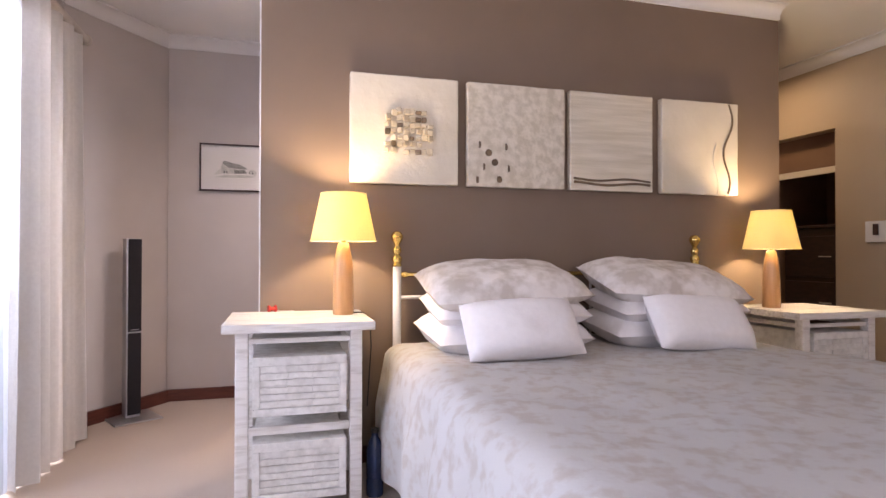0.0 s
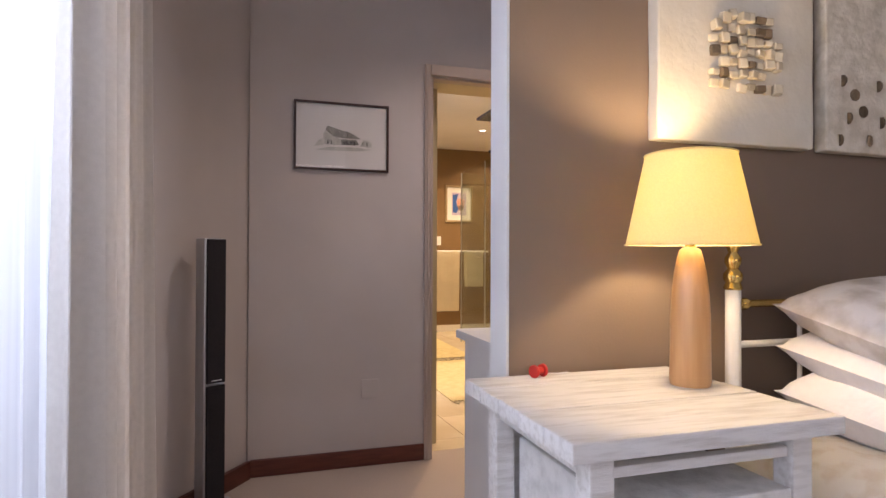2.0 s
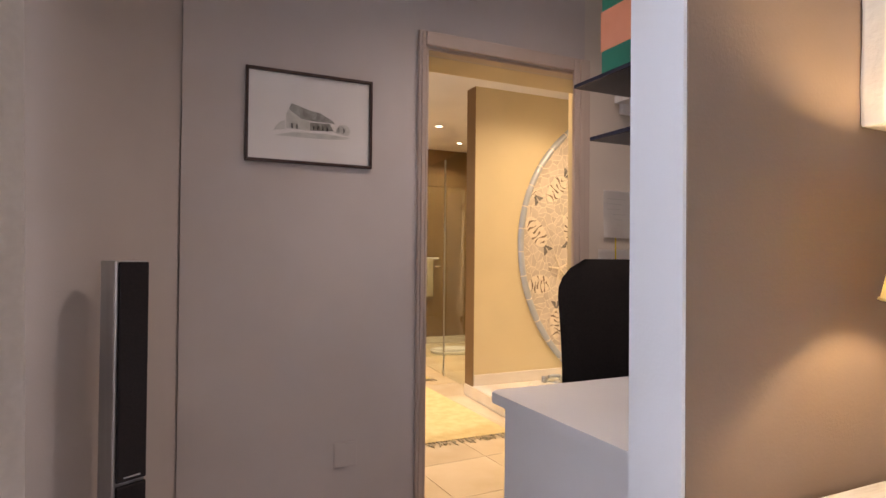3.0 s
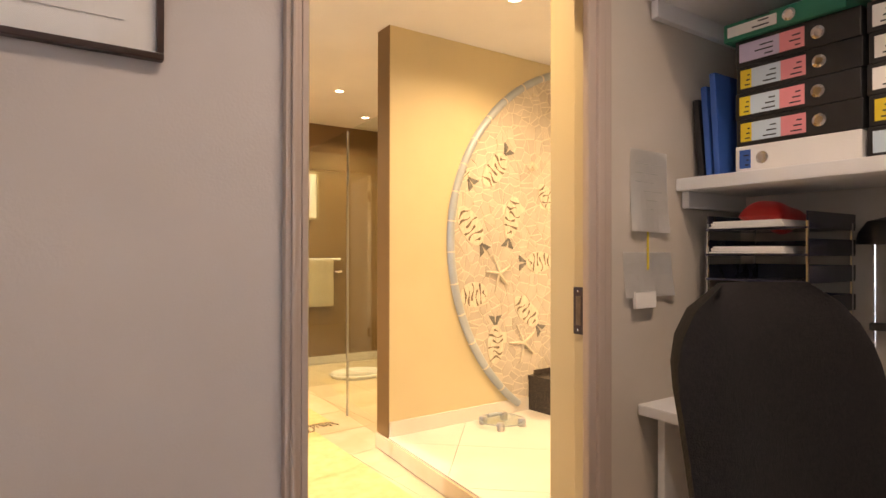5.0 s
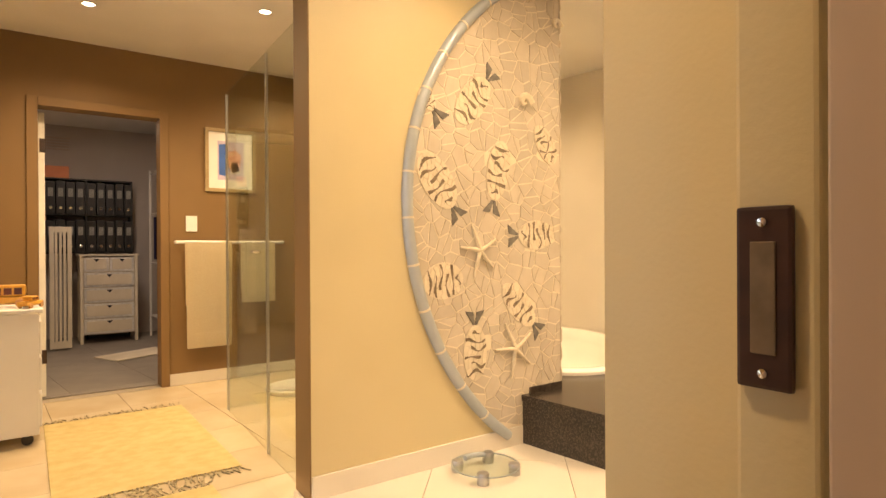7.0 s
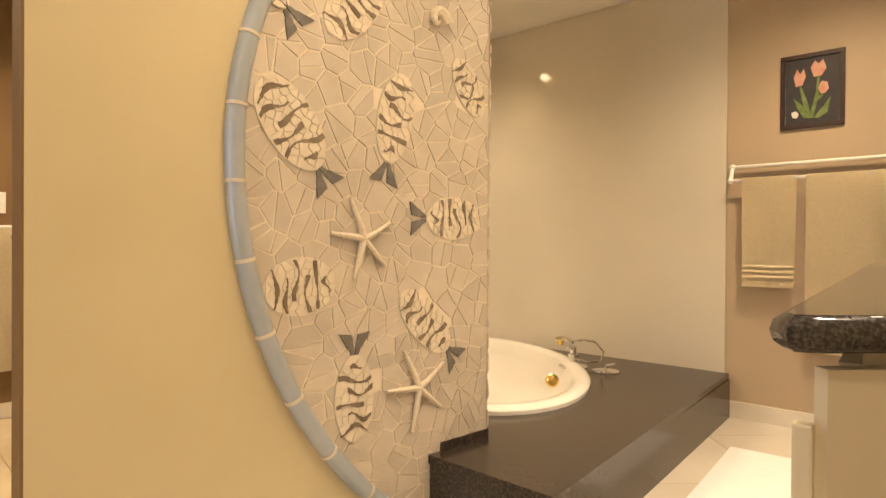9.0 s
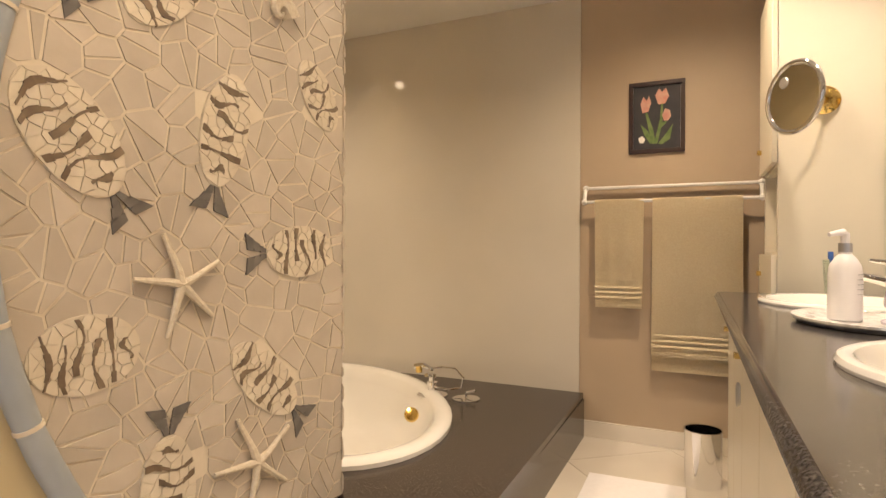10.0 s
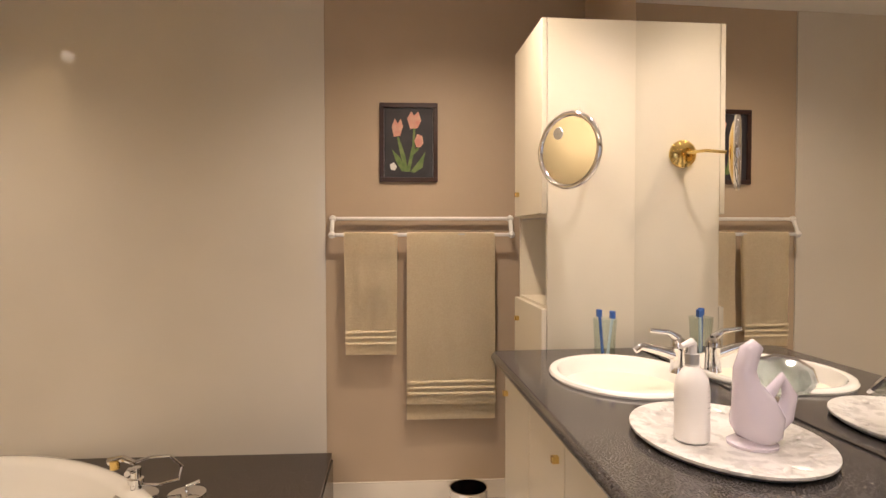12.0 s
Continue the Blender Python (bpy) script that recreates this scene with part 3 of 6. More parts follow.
box(2.05, 9.205, 0, 2.2, 12.5, CEIL, bm=bm)
structure("wall_dressing", bm, "wall", "grey walls of the dressing room")
bw = thing("window_2", "white framed bathroom window letting in daylight", "window", kind="structure")
for y in (5.201, 5.83, 6.459):
    part("window_frame", box(-0.22, y, 0.10, -0.18, y + 0.04, 2.25, 0.004), "iron_white", bw)
for z in (0.101, 2.209):
    for y0, y1 in ((5.241, 5.83), (5.87, 6.459)):
        part("window_frame", box(-0.22, y0, z, -0.18, y1, z + 0.04, 0.004), "iron_white", bw)
for y0, y1 in ((5.241, 5.83), (5.87, 6.459)):
    part("pane", box(-0.203, y0, 0.141, -0.197, y1, 2.209), "glass", bw).visible_shadow = False
f2 = thing("door_frame", "ochre painted frame of the dressing room doorway", "door frame", kind="structure")
part("jamb", box(0.545, FAR_Y - 0.02, 0, 0.612, 9.20, 2.15, 0.004), "ochre", f2)
part("jamb", box(1.388, FAR_Y - 0.02, 0, 1.45, 9.20, 2.15, 0.004), "ochre", f2)
part("head", box(0.612, FAR_Y - 0.02, 2.088, 1.388, 9.20, 2.15, 0.004), "ochre", f2)

# ---------------- bedroom ----------------


def art_panel(x0, material, label, seed, w=0.56):
    t = thing("wall_art", label, "wall art", pose(x0, BED_Y - 0.001, 1.405), "square panels over the bed")
    bm = box(0, -0.045, 0, w, 0, 0.55, 0.006)
    bmesh.ops.subdivide_edges(bm, edges=[e for e in bm.edges if e.calc_length() > 0.3], cuts=7, use_grid_fill=True)
    rng = random.Random(seed)
    for v in bm.verts:
        v.co += Vector((noise.noise(v.co * 9 + Vector((seed, 0, 0))), noise.noise(v.co * 7 + Vector((0, seed, 0))), noise.noise(v.co * 9 + Vector((0, 0, seed))))) * 0.003
        v.co.y = min(v.co.y, 0)
    part("canvas", bm, material, t)
    return t, rng


a1, rng = art_panel(0.305, "canvas", "square cream plaster panel with a woven relief of chips", 1)
for i in range(8):
    for j in range(7):
        if (i, j) in ((0, 2), (1, 5), (0, 6), (7, 5), (7, 6), (6, 1), (2, 0), (7, 1)):
            continue
        x, z = 0.185 + i * 0.032 + rng.uniform(-0.004, 0.004), 0.165 + j * 0.033 + rng.uniform(-0.004, 0.004)
        dark = rng.random() < 0.14
        w, h = rng.uniform(0.022, 0.032), rng.uniform(0.018, 0.03)
        bm = box(-w / 2, -0.012 - rng.random() * 0.014, -h / 2, w / 2, 0, h / 2, 0.004, m=pose(x, -0.043, z, rng.uniform(-14, 14), rng.uniform(-8, 8), rng.uniform(-14, 14)))
        part("chip", bm, "stone_bit" if dark else "bead", a1)
a2, rng = art_panel(0.918, "canvas_pit", "square mottled plaster panel with dark stone inlays", 2)
for x, z in ((0.06, 0.22), (0.21, 0.215), (0.115, 0.18), (0.15, 0.13), (0.085, 0.105), (0.225, 0.10), (0.05, 0.035), (0.175, 0.04)):
    bm = lathe([(0.019, 0), (0.019, 0.006), (0.014, 0.010), (0.0, 0.011)], 9, m=pose(x, -0.043, z, 90, 0, rng.uniform(0, 90)))
    part("stone_inlay", bm, "stone_bit", a2)
a3, rng = art_panel(1.512, "canvas_band", "square cream panel with streaks and two dark ridges", 3, 0.525)
for z0, r in ((0.062, 0.006), (0.038, 0.007)):
    part("ridge", tube([(0.02 + 0.485 * k / 14, -0.046, z0 + 0.007 * math.sin(k * 0.55 + z0 * 40)) for k in range(15)], r, 8), "stone_bit", a3)
a4, rng = art_panel(2.10, "canvas", "square cream panel with a dark winding upright ridge", 4, 0.53)
part("ridge", tube([(0.44 + 0.028 * math.sin(k * 0.5 + 0.6) + 0.0015 * k, -0.046, 0.006 + 0.538 * k / 18) for k in range(19)], 0.006, 8), "stone_bit", a4)
part("ridge", tube([(0.37 + 0.018 * math.sin(k * 0.5 + 0.6), -0.044, 0.006 + 0.30 * k / 12) for k in range(13)], 0.005, 8), "canvas", a4, "cream ridge")


def basket(t, x0, y0, z0, w, h, d):
    b = part("basket", box(x0, y0 + 0.014, z0, x0 + w, y0 + d, z0 + h, 0.006), "wicker", t, "whitewashed woven drawer basket")
    for bx in ((x0, z0, x0 + w, z0 + 0.03), (x0, z0 + h - 0.035, x0 + w, z0 + h)):
        part("basket_rail", box(bx[0], y0, bx[1], bx[2], y0 + 0.02, bx[3], 0.004), "wicker", b)
    for bx in (x0, x0 + w - 0.03):
        part("basket_stile", box(bx, y0 + 0.001, z0 + 0.03, bx + 0.03, y0 + 0.02, z0 + h - 0.035, 0.004), "wicker", b)
    ww = (w - 0.062) / 3
    n = 6
    hh = (h - 0.067) / n
    for r in range(n):
        for c in range(3):
            o = 0.005 if (r + c) % 2 else 0.0
            cx, cz = x0 + 0.031 + ww * c, z0 + 0.031 + hh * r
            bm = box(cx - 0.004, y0 + 0.004 + o, cz + 0.0035, cx + ww + 0.004, y0 + 0.013 + o, cz + hh - 0.001, 0.002, m=pose(cx, y0, cz, 0, 0, 0) @ pose(0, 0, 0, 0, ((r * 7 + c * 5) % 5 - 2) * 0.5, 0) @ pose(-cx, -y0, -cz))
            part("strip", bm, "wicker", b)


def nightstand(x0, y0, z1, label):
    """Two-basket stand of rough whitewashed wood; x0, y0 is the near corner of its top."""
    t = thing("nightstand", label, "nightstand", pose(x0, y0, 0), "pair of nightstands")
    W, D = 0.60, 0.53
    for k in range(5):
        part("top_board", box(0, D / 5 * k + 0.001, z1 - 0.036, W, D / 5 * (k + 1) - 0.001, z1 - (k % 2) * 0.0015, 0.004), "washed", t)
    for lx in (0.05, W - 0.10):
        for ly in (0.03, D - 0.08):
            part("leg", box(lx, ly, 0, lx + 0.05, ly + 0.05, z1 - 0.036, 0.005), "washed", t)
    for z in (z1 - 0.075, 0.33):
        part("rail", box(0.10, 0.042, z - 0.008, W - 0.10, 0.066, z + (0.025 if z < 0.5 else 0.012), 0.003), "washed", t)
        for lx in (0.06, W - 0.085):
            part("side_rail", box(lx, 0.08, z - 0.012, lx + 0.025, D - 0.08, z + 0.012, 0.003), "washed", t)
    basket(t, 0.115, 0.02, 0.40, W - 0.23, 0.235, D - 0.09)
    basket(t, 0.115, 0.02, 0.06, W - 0.23, 0.235, D - 0.09)
    part("back_board", box(0.10, D - 0.05, 0.05, W - 0.10, D - 0.04, z1 - 0.05), "washed", t)
    return t


nightstand(-0.245, 2.085, 0.770, "whitewashed wooden nightstand with two woven drawer baskets")
nightstand(2.56, 2.09, 0.745, "whitewashed wooden nightstand with two woven drawer baskets")


def table_lamp(x, y, z):
    t = thing("table_lamp", "turned beech table lamp with a lit cream shade on a nightstand", "lamp", pose(x, y, z), "pair of bedside lamps")
    part("base", lathe([(0.046, 0), (0.048, 0.01), (0.047, 0.06), (0.046, 0.16), (0.043, 0.22), (0.037, 0.27), (0.030, 0.305), (0.024, 0.325), (0.012, 0.333)], 8 * 4), "lamp_wood", t, smooth=True)
    part("stem", lathe([(0.012, 0.33), (0.012, 0.40), (0.016, 0.401), (0.016, 0.43)], 14), "brass", t)
    bm = lathe([(0.150, 0.336), (0.104, 0.555)], 48)
    bmesh.ops.delete(bm, geom=[f for f in bm.faces if len(f.verts) > 4], context="FACES_ONLY")
    r = bmesh.ops.solidify(bm, geom=bm.faces[:], thickness=0.0025)
    s = part("shade", bm, "shade", t, "cream linen shade", smooth=True)
    part("trim", tube([(0.151 * math.cos(k * math.pi / 24), 0.151 * math.sin(k * math.pi / 24), 0.337) for k in range(48)], 0.002, 6, closed=True), "shade", s)
    part("trim", tube([(0.105 * math.cos(k * math.pi / 24), 0.105 * math.sin(k * math.pi / 24), 0.555) for k in range(48)], 0.002, 6, closed=True), "shade", s)
    bm = bmesh.new()
    for k in range(3):
        a = k * 2 * math.pi / 3
        tube([(0.013 * math.cos(a), 0.013 * math.sin(a), 0.405), (0.147 * math.cos(a), 0.147 * math.sin(a), 0.345)], 0.0018, 6, bm)
    part("spider", bm, "chrome", t)
    part("bulb", lathe([(0.012, 0.43), (0.02, 0.445), (0.029, 0.47), (0.028, 0.49), (0.016, 0.51), (0.0, 0.514)], 16), "bulb", t, "lit bulb", smooth=True).visible_shadow = False
    lamp("table_lamp_light", "POINT", pose(x, y, z + 0.475), 20, (1.0, 0.79, 0.44), 0.03)


table_lamp(0.255, 2.40, 0.770)
table_lamp(2.70, 2.41, 0.745)
cd = thing("lamp_cord", "thin black lamp cord over the nightstand edge", "cord")
part("cord", tube([(0.30, 2.42, 0.774), (0.33, 2.44, 0.774), (0.36, 2.455, 0.768), (0.39, 2.47, 0.72), (0.40, 2.50, 0.60), (0.39, 2.56, 0.3)], 0.003, 6), "black", cd)
toy = thing("thread_spool", "small red plastic spool with a white tail on the nightstand", "toy", pose(-0.062, 2.575, 0.770, 0, 0, 20) @ Matrix.Scale(0.7, 4))
for x in (-0.022, 0.022):
    part("flange", lathe([(0.022, -0.006), (0.024, 0), (0.022, 0.006)], 18, m=pose(x, 0, 0.024, 0, 90)), "red", toy)
part("core", lathe([(0.013, -0.02), (0.013, 0.02)], 14, m=pose(0, 0, 0.024, 0, 90)), "red", toy)
part("thread", tube([(0.02, 0, 0.012), (0.06, 0.02, 0.004), (0.10, 0.0, 0.003), (0.15, -0.01, 0.003)], 0.0025, 6), "linen", toy)
wb = thing("water_bottle", "dark blue plastic water bottle beside the bed", "bottle", pose(0.375, 2.22, 0))
part("body", lathe([(0.035, 0), (0.038, 0.01), (0.038, 0.07), (0.034, 0.08), (0.038, 0.09), (0.038, 0.19), (0.030, 0.23), (0.014, 0.255), (0.014, 0.27)], 20), "water_blue", wb, smooth=True)
part("cap", lathe([(0.016, 0.27), (0.016, 0.29)], 16), "black", wb)


def bed():
    t = thing("bed", "white and brass iron bed with a mattress", "bed")
    for x in (0.537, 2.30):
        p = part("post", lathe([(0.021, 0), (0.021, 0.985)], 18, m=pose(x, 2.56, 0)), "iron_white", t, "white enamelled post")
        part("finial", lathe([(0.022, 0.985), (0.026, 0.99), (0.02, 1.005), (0.026, 1.015), (0.026, 1.03), (0.014, 1.045), (0.022, 1.06), (0.022, 1.075), (0.012, 1.09), (0.018, 1.105), (0.03, 1.125), (0.031, 1.14), (0.02, 1.158), (0.0, 1.165)], 20, m=pose(x, 2.56, 0)), "brass", p, "brass finial", smooth=True)
    r = part("head_rail", tube([(0.55, 2.56, 0.945), (2.29, 2.56, 0.945)], 0.011, 10), "brass", t, "brass head rail")
    for x in (0.577, 2.26):
        part("knob", lathe([(0.0, -0.018), (0.014, -0.012), (0.018, 0), (0.014, 0.012), (0.0, 0.018)], 14, m=pose(x, 2.56, 0.945, 0, 90)), "brass", r, smooth=True)
    for z in (0.83, 0.45):
        part("cross_rail", tube([(0.55, 2.56, z), (2.29, 2.56, z)], 0.010, 10), "iron_white", t)
    for k in range(7):
        part("spindle", tube([(0.78 + k * 0.21, 2.56, 0.45), (0.78 + k * 0.21, 2.56, 0.94)], 0.007, 8), "iron_white", t)
    part("base", box(0.53, 0.52, 0.12, 2.31, 2.54, 0.34, 0.02), "linen", t)
    part("mattress", box(0.52, 0.50, 0.34, 2.32, 2.545, 0.565, 0.05), "linen", t)
    for x in (0.58, 2.22):
        for y in (0.58, 2.46):
            part("leg", box(x, y, 0, x + 0.05, y + 0.05, 0.12, 0.004), "black", t)


bed()


def duvet():
    """The cover over the mattress: a rounded sheet with hanging sides and creases."""
    x0, x1, y0, y1, top, hang = 0.47, 2.37, 0.43, 2.50, 0.615, 0.50
    nx, ny = 84, 84
    bm = bmesh.new()
    g = []
    W, L = x1 - x0, y1 - y0
    for i in range(nx + 1):
        s = -hang + (W + 2 * hang) * i / nx
        row = []
        for j in range(ny + 1):
            q = -hang + (L + hang) * j / ny
            x, z, y = x0 + min(max(s, 0), W), top, y0 + max(q, 0)
            dx, dy = max(-s, s - W, 0), max(-q, 0)
            drop = max(dx, dy)
            # rounded shoulder
            r = 0.10
            ex = min(s, W - s)
            ey = min(q, 9)
            e = min(ex, ey)
            if e < r:
                if e > -0.06:
                    f = (r - e) / (r + 0.06)
                    z -= 0.10 * f * f
                else:
                    z -= 0.10 + (-0.06 - e)
            out = min(drop, 0.25) * 0.20 + (0.022 * math.sin((y if dx >= dy else x) * 15 + 2 * noise.noise(Vector((x * 2, y * 2, 0)))) * min(drop / 0.3, 1))
            if dx > 0:
                x += out * (-1 if s < 0 else 1)
            if dy > 0:
                y -= out
            puff = 0.016 * noise.noise(Vector((x * 2.3, y * 2.3, 1.7))) + 0.008 * noise.noise(Vector((x * 6, y * 6, 4.1))) + 0.003 * noise.noise(Vector((x * 17, y * 17, 2.2)))
            row.append(bm.verts.new((x, y, max(z + puff, 0.05))))
        g.append(row)
    for i in range(nx):
        for j in range(ny):
            bm.faces.new((g[i][j], g[i + 1][j], g[i + 1][j + 1], g[i][j + 1]))
    bmesh.ops.solidify(bm, geom=bm.faces[:], thickness=0.012)
    ob = part("duvet", bm, "duvet", None, smooth=True)
    tagged(ob, "white cotton duvet with a faded beige floral print on the bed", "duvet")


duvet()


def pillow(name, label, w, d, h, m, material, seed, group):
    ob = part(name, cushion(w, d, h, seed), material, None, smooth=True)
    ob.matrix_world = m
    return tagged(ob, label, "pillow", group)


for k, cx in enumerate((0.98, 1.86)):
    pillow("pillow", "plain white pillow at the bottom of the stack", 0.74, 0.46, 0.20, pose(cx, 2.27, 0.69, 6, 0, 2 - 4 * k), "linen", 3 + k, "bed pillows")
    pillow("pillow", "plain white pillow in the middle of the stack", 0.72, 0.45, 0.18, pose(cx + 0.01, 2.28, 0.80, 8, 0, -2 + 3 * k), "linen", 7 + k, "bed pillows")
    pillow("pillow", "floral beige pillow on top of the stack", 0.74, 0.47, 0.19, pose(cx, 2.27, 0.905, 14, (-2, 3)[k], 1 - 5 * k), "floral", 11 + k, "bed pillows")
    pillow("cushion", "small plain white cushion leaning on the pillows", 0.50, 0.27, 0.17, pose(cx - 0.03, 1.95, 0.735, 52, (-2, 3)[k], -3 + 2 * k), "linen", 15 + k, "white cushions")


def framed(name, label, m, w, h, bar, frame_mat, mount=0.0, inner=None, glazed=False):
    """A flat picture with frame bars; local x to the right, z up, face towards -y."""
    t = thing(name, label, "picture", m)
    for b in ((0, 0, w, bar), (0, h - bar, w, h), (0, bar, bar, h - bar), (w - bar, bar, w, h - bar)):
        part("frame_bar", box(b[0], -0.018, b[1], b[2], 0, b[3], 0.002), frame_mat, t)
    part("mount", box(bar, -0.006, bar, w - bar, -0.001, h - bar), "paper", t)
    if mount:
        part("sheet", box(mount, -0.008, mount, w - mount, -0.0062, h - mount), inner or "paper", t)
    if glazed:
        part("glazing", box(bar, -0.0125, bar, w - bar, -0.0115, h - bar), "pic_glass", t).visible_shadow = False
    return t


hp = framed("framed_drawing", "framed pencil drawing of a gabled house on the wall", pose(-0.592, DOOR_Y - 0.001, 1.506), 0.478, 0.345, 0.011, "dark_wood", 0.055, "paper", True)


def sketch(poly, material):
    part("drawing", prism(poly, 0.0012, m=pose(0, -0.0078, 0)), material, hp)


sketch([(0.155, 0.205), (0.165, 0.225), (0.20, 0.215), (0.235, 0.205), (0.27, 0.20), (0.32, 0.175), (0.33, 0.165), (0.26, 0.165), (0.20, 0.17)], "pencil")
sketch([(0.145, 0.13), (0.145, 0.185), (0.157, 0.203), (0.20, 0.168), (0.235, 0.163), (0.235, 0.13)], "pencil_light")
sketch([(0.235, 0.13), (0.235, 0.16), (0.31, 0.162), (0.325, 0.135)], "pencil")
sketch([(0.10, 0.12), (0.12, 0.15), (0.142, 0.16), (0.143, 0.125)], "pencil_light")
sketch([(0.10, 0.10), (0.17, 0.118), (0.30, 0.122), (0.39, 0.115), (0.36, 0.105), (0.22, 0.10)], "pencil_light")
sketch([(0.33, 0.13), (0.345, 0.16), (0.375, 0.165), (0.395, 0.14), (0.38, 0.122)], "pencil_light")
for x in (0.165, 0.182, 0.245, 0.262, 0.28, 0.297, 0.34, 0.362):
    sketch([(x, 0.132), (x, 0.15), (x + 0.007, 0.15), (x + 0.007, 0.132)], "ink")
so = thing("wall_socket", "white square blank plate low on the grey wall", "socket", pose(-0.25, DOOR_Y - 0.001, 0.345))
part("plate", box(0, -0.008, 0, 0.09, 0, 0.095, 0.003), "wall", so)


def speaker():
    t = thing("floor_speaker", "slim black and silver column loudspeaker on a flat foot", "speaker", pose(-0.935, 3.80, 0, 0, 0, 30))
    part("base_plate", box(-0.14, -0.15, 0, 0.14, 0.13, 0.012, 0.005), "alu", t, "flat metal foot")
    part("cabinet", box(-0.044, -0.03, 0.012, 0.044, 0.052, 1.145, 0.006), "alu", t, "silver cabinet")
    for z0, z1 in ((0.03, 0.545), (0.555, 1.142)):
        part("grille", box(-0.036, -0.042, z0, 0.042, -0.030, z1, 0.004), "grille", t, "black cloth grille")
    part("badge", box(-0.02, -0.0435, 0.565, 0.025, -0.042, 0.569), "chrome", t)


speaker()

# window, curtains and rail
win = thing("window_1", "tall aluminium framed window behind the curtains", "window", kind="structure")
for y in (-0.28, 0.82, 1.93, 3.01):
    part("window_frame", box(-1.62, y, 0.02, -1.57, y + 0.045, 2.29, 0.004), "iron_white", win)
for z in (0.0, 2.25):
    part("window_frame", box(-1.62, -0.3, z, -1.57, 3.05, z + 0.045, 0.004), "iron_white", win)
for y in (-0.235, 0.865, 1.975):
    part("pane", box(-1.598, y, 0.045, -1.592, y + 1.06, 2.25), "glass", win).visible_shadow = False
cr = thing("curtain_rail", "pale wooden curtain rail with round end", "curtain rail")
part("pole", tube([(-1.12, -0.6, 2.29), (-1.12, 3.47, 2.29)], 0.022, 14), "curtain_rail", cr)
part("end_cap", lathe([(0.022, 0), (0.032, 0.004), (0.032, 0.028), (0.02, 0.036), (0, 0.038)], 18, m=pose(-1.12, 3.47, 2.29, -90)), "curtain_rail", cr)
for y in (0.0, 1.6, 3.38):
    part("bracket", box(-1.26, y, 2.278, -1.13, y + 0.03, 2.302, 0.003), "curtain_rail", cr)
part("ring", tube([(-1.12 + 0.03 * math.cos(k * math.pi / 8), 3.2, 2.28 + 0.03 * math.sin(k * math.pi / 8)) for k in range(16)], 0.004, 6, closed=True), "curtain_rail", cr)
cu = part("curtain", drape((-1.12, 2.64), (-1.12, 3.43), 0.015, 2.262, 0.052, 5.5, 2.0, gather=0.08), "curtain", None, smooth=True)
tagged(cu, "heavy cream cotton curtain drawn to the side in folds", "curtain")
sh = part("sheer_curtain", drape((-1.17, -0.5), (-1.17, 2.85), 0.02, 2.25, 0.022, 30, 5.0, n=240, thick=0.002), "sheer", None, smooth=True)
tagged(sh, "white translucent voile curtain lit by the window", "curtain")
structure("ground", box(-40, -30, -0.35, -1.76, 40, -0.2), "tile", "pale paving outside the window")

# passage beyond the bed
rb = thing("roman_blind", "brown fabric blind with a pale hem in the opening", "blind", pose(4.16, 3.16, 1.70))
part("cloth", box(0, 0, 0.05, 0.02, 0.80, 0.32, 0.004), "clay", rb)
part("hem", box(-0.004, 0, 0.0, 0.024, 0.80, 0.05, 0.004), "canvas", rb, "pale hem")
dc = thing("dark_cabinet", "dark stained cabinet standing in the alcove", "cabinet", pose(4.40, 3.10, 0))
part("body", box(0, 0, 0, 0.45, 0.85, 1.28, 0.008), "dark_wood", dc)
for k in range(3):
    d = part("drawer", box(-0.016, 0.03, 0.08 + 0.39 * k, 0, 0.82, 0.43 + 0.39 * k, 0.006), "dark_wood", dc)
    part("handle", box(-0.032, 0.36, 0.25 + 0.39 * k, -0.016, 0.48, 0.262 + 0.39 * k, 0.003), "chrome", d)
part("top", box(-0.03, -0.02, 1.28, 0.46, 0.87, 1.305, 0.006), "dark_wood", dc)
sw = thing("wall_switch", "pale switch plate with a dark keypad on the side wall", "switch", pose(4.05, 2.75, 1.14))
part("plate", box(-0.012, 0, 0, 0, 0.16, 0.15, 0.004), "white_wall", sw)
part("keypad", box(-0.018, 0.06, 0.05, -0.012, 0.10, 0.13, 0.003), "dark_wood", sw)

# ---------------- study nook ----------------
DZT = 0.785
dk = thing("desk", "white laminate corner desk with a side leaf", "desk")
part("top", box(1.085, 3.50, DZT - 0.03, 1.615, DOOR_Y - 0.003, DZT, 0.004), "white_wall", dk)
part("leaf", slab([(0.0, 2.75), (1.615, 2.75), (1.615, 3.498), (1.085, 3.498), (1.0, 3.44), (0.02, 3.44), (0.0, 3.42)], DZT - 0.03, DZT), "white_wall", dk)
part("end_panel", box(0.03, 2.76, 0, 0.055, 3.40, DZT - 0.03, 0.003), "white_wall", dk)
part("support", box(1.13, 4.15, 0, 1.60, 4.172, DZT - 0.03, 0.003), "white_wall", dk)


def shelf(x0, z, label):
    t = thing("wall_shelf", label, "shelf", group="study shelves")
    part("board", box(x0, 2.75, z, 1.617, DOOR_Y - 0.003, z + 0.036, 0.003), "white_wall", t)
    part("cleat", box(x0 + 0.03, 4.18, z - 0.05, 1.61, DOOR_Y - 0.003, z, 0.003), "white_wall", t)


shelf(1.262, 1.385, "white wall shelf holding stacked ring binders")
shelf(1.115, 1.915, "deep white wall shelf with papers and files")


def binder(y, z, spine, labels, length=0.30, high=0.072, x=1.30, tilt=0.0):
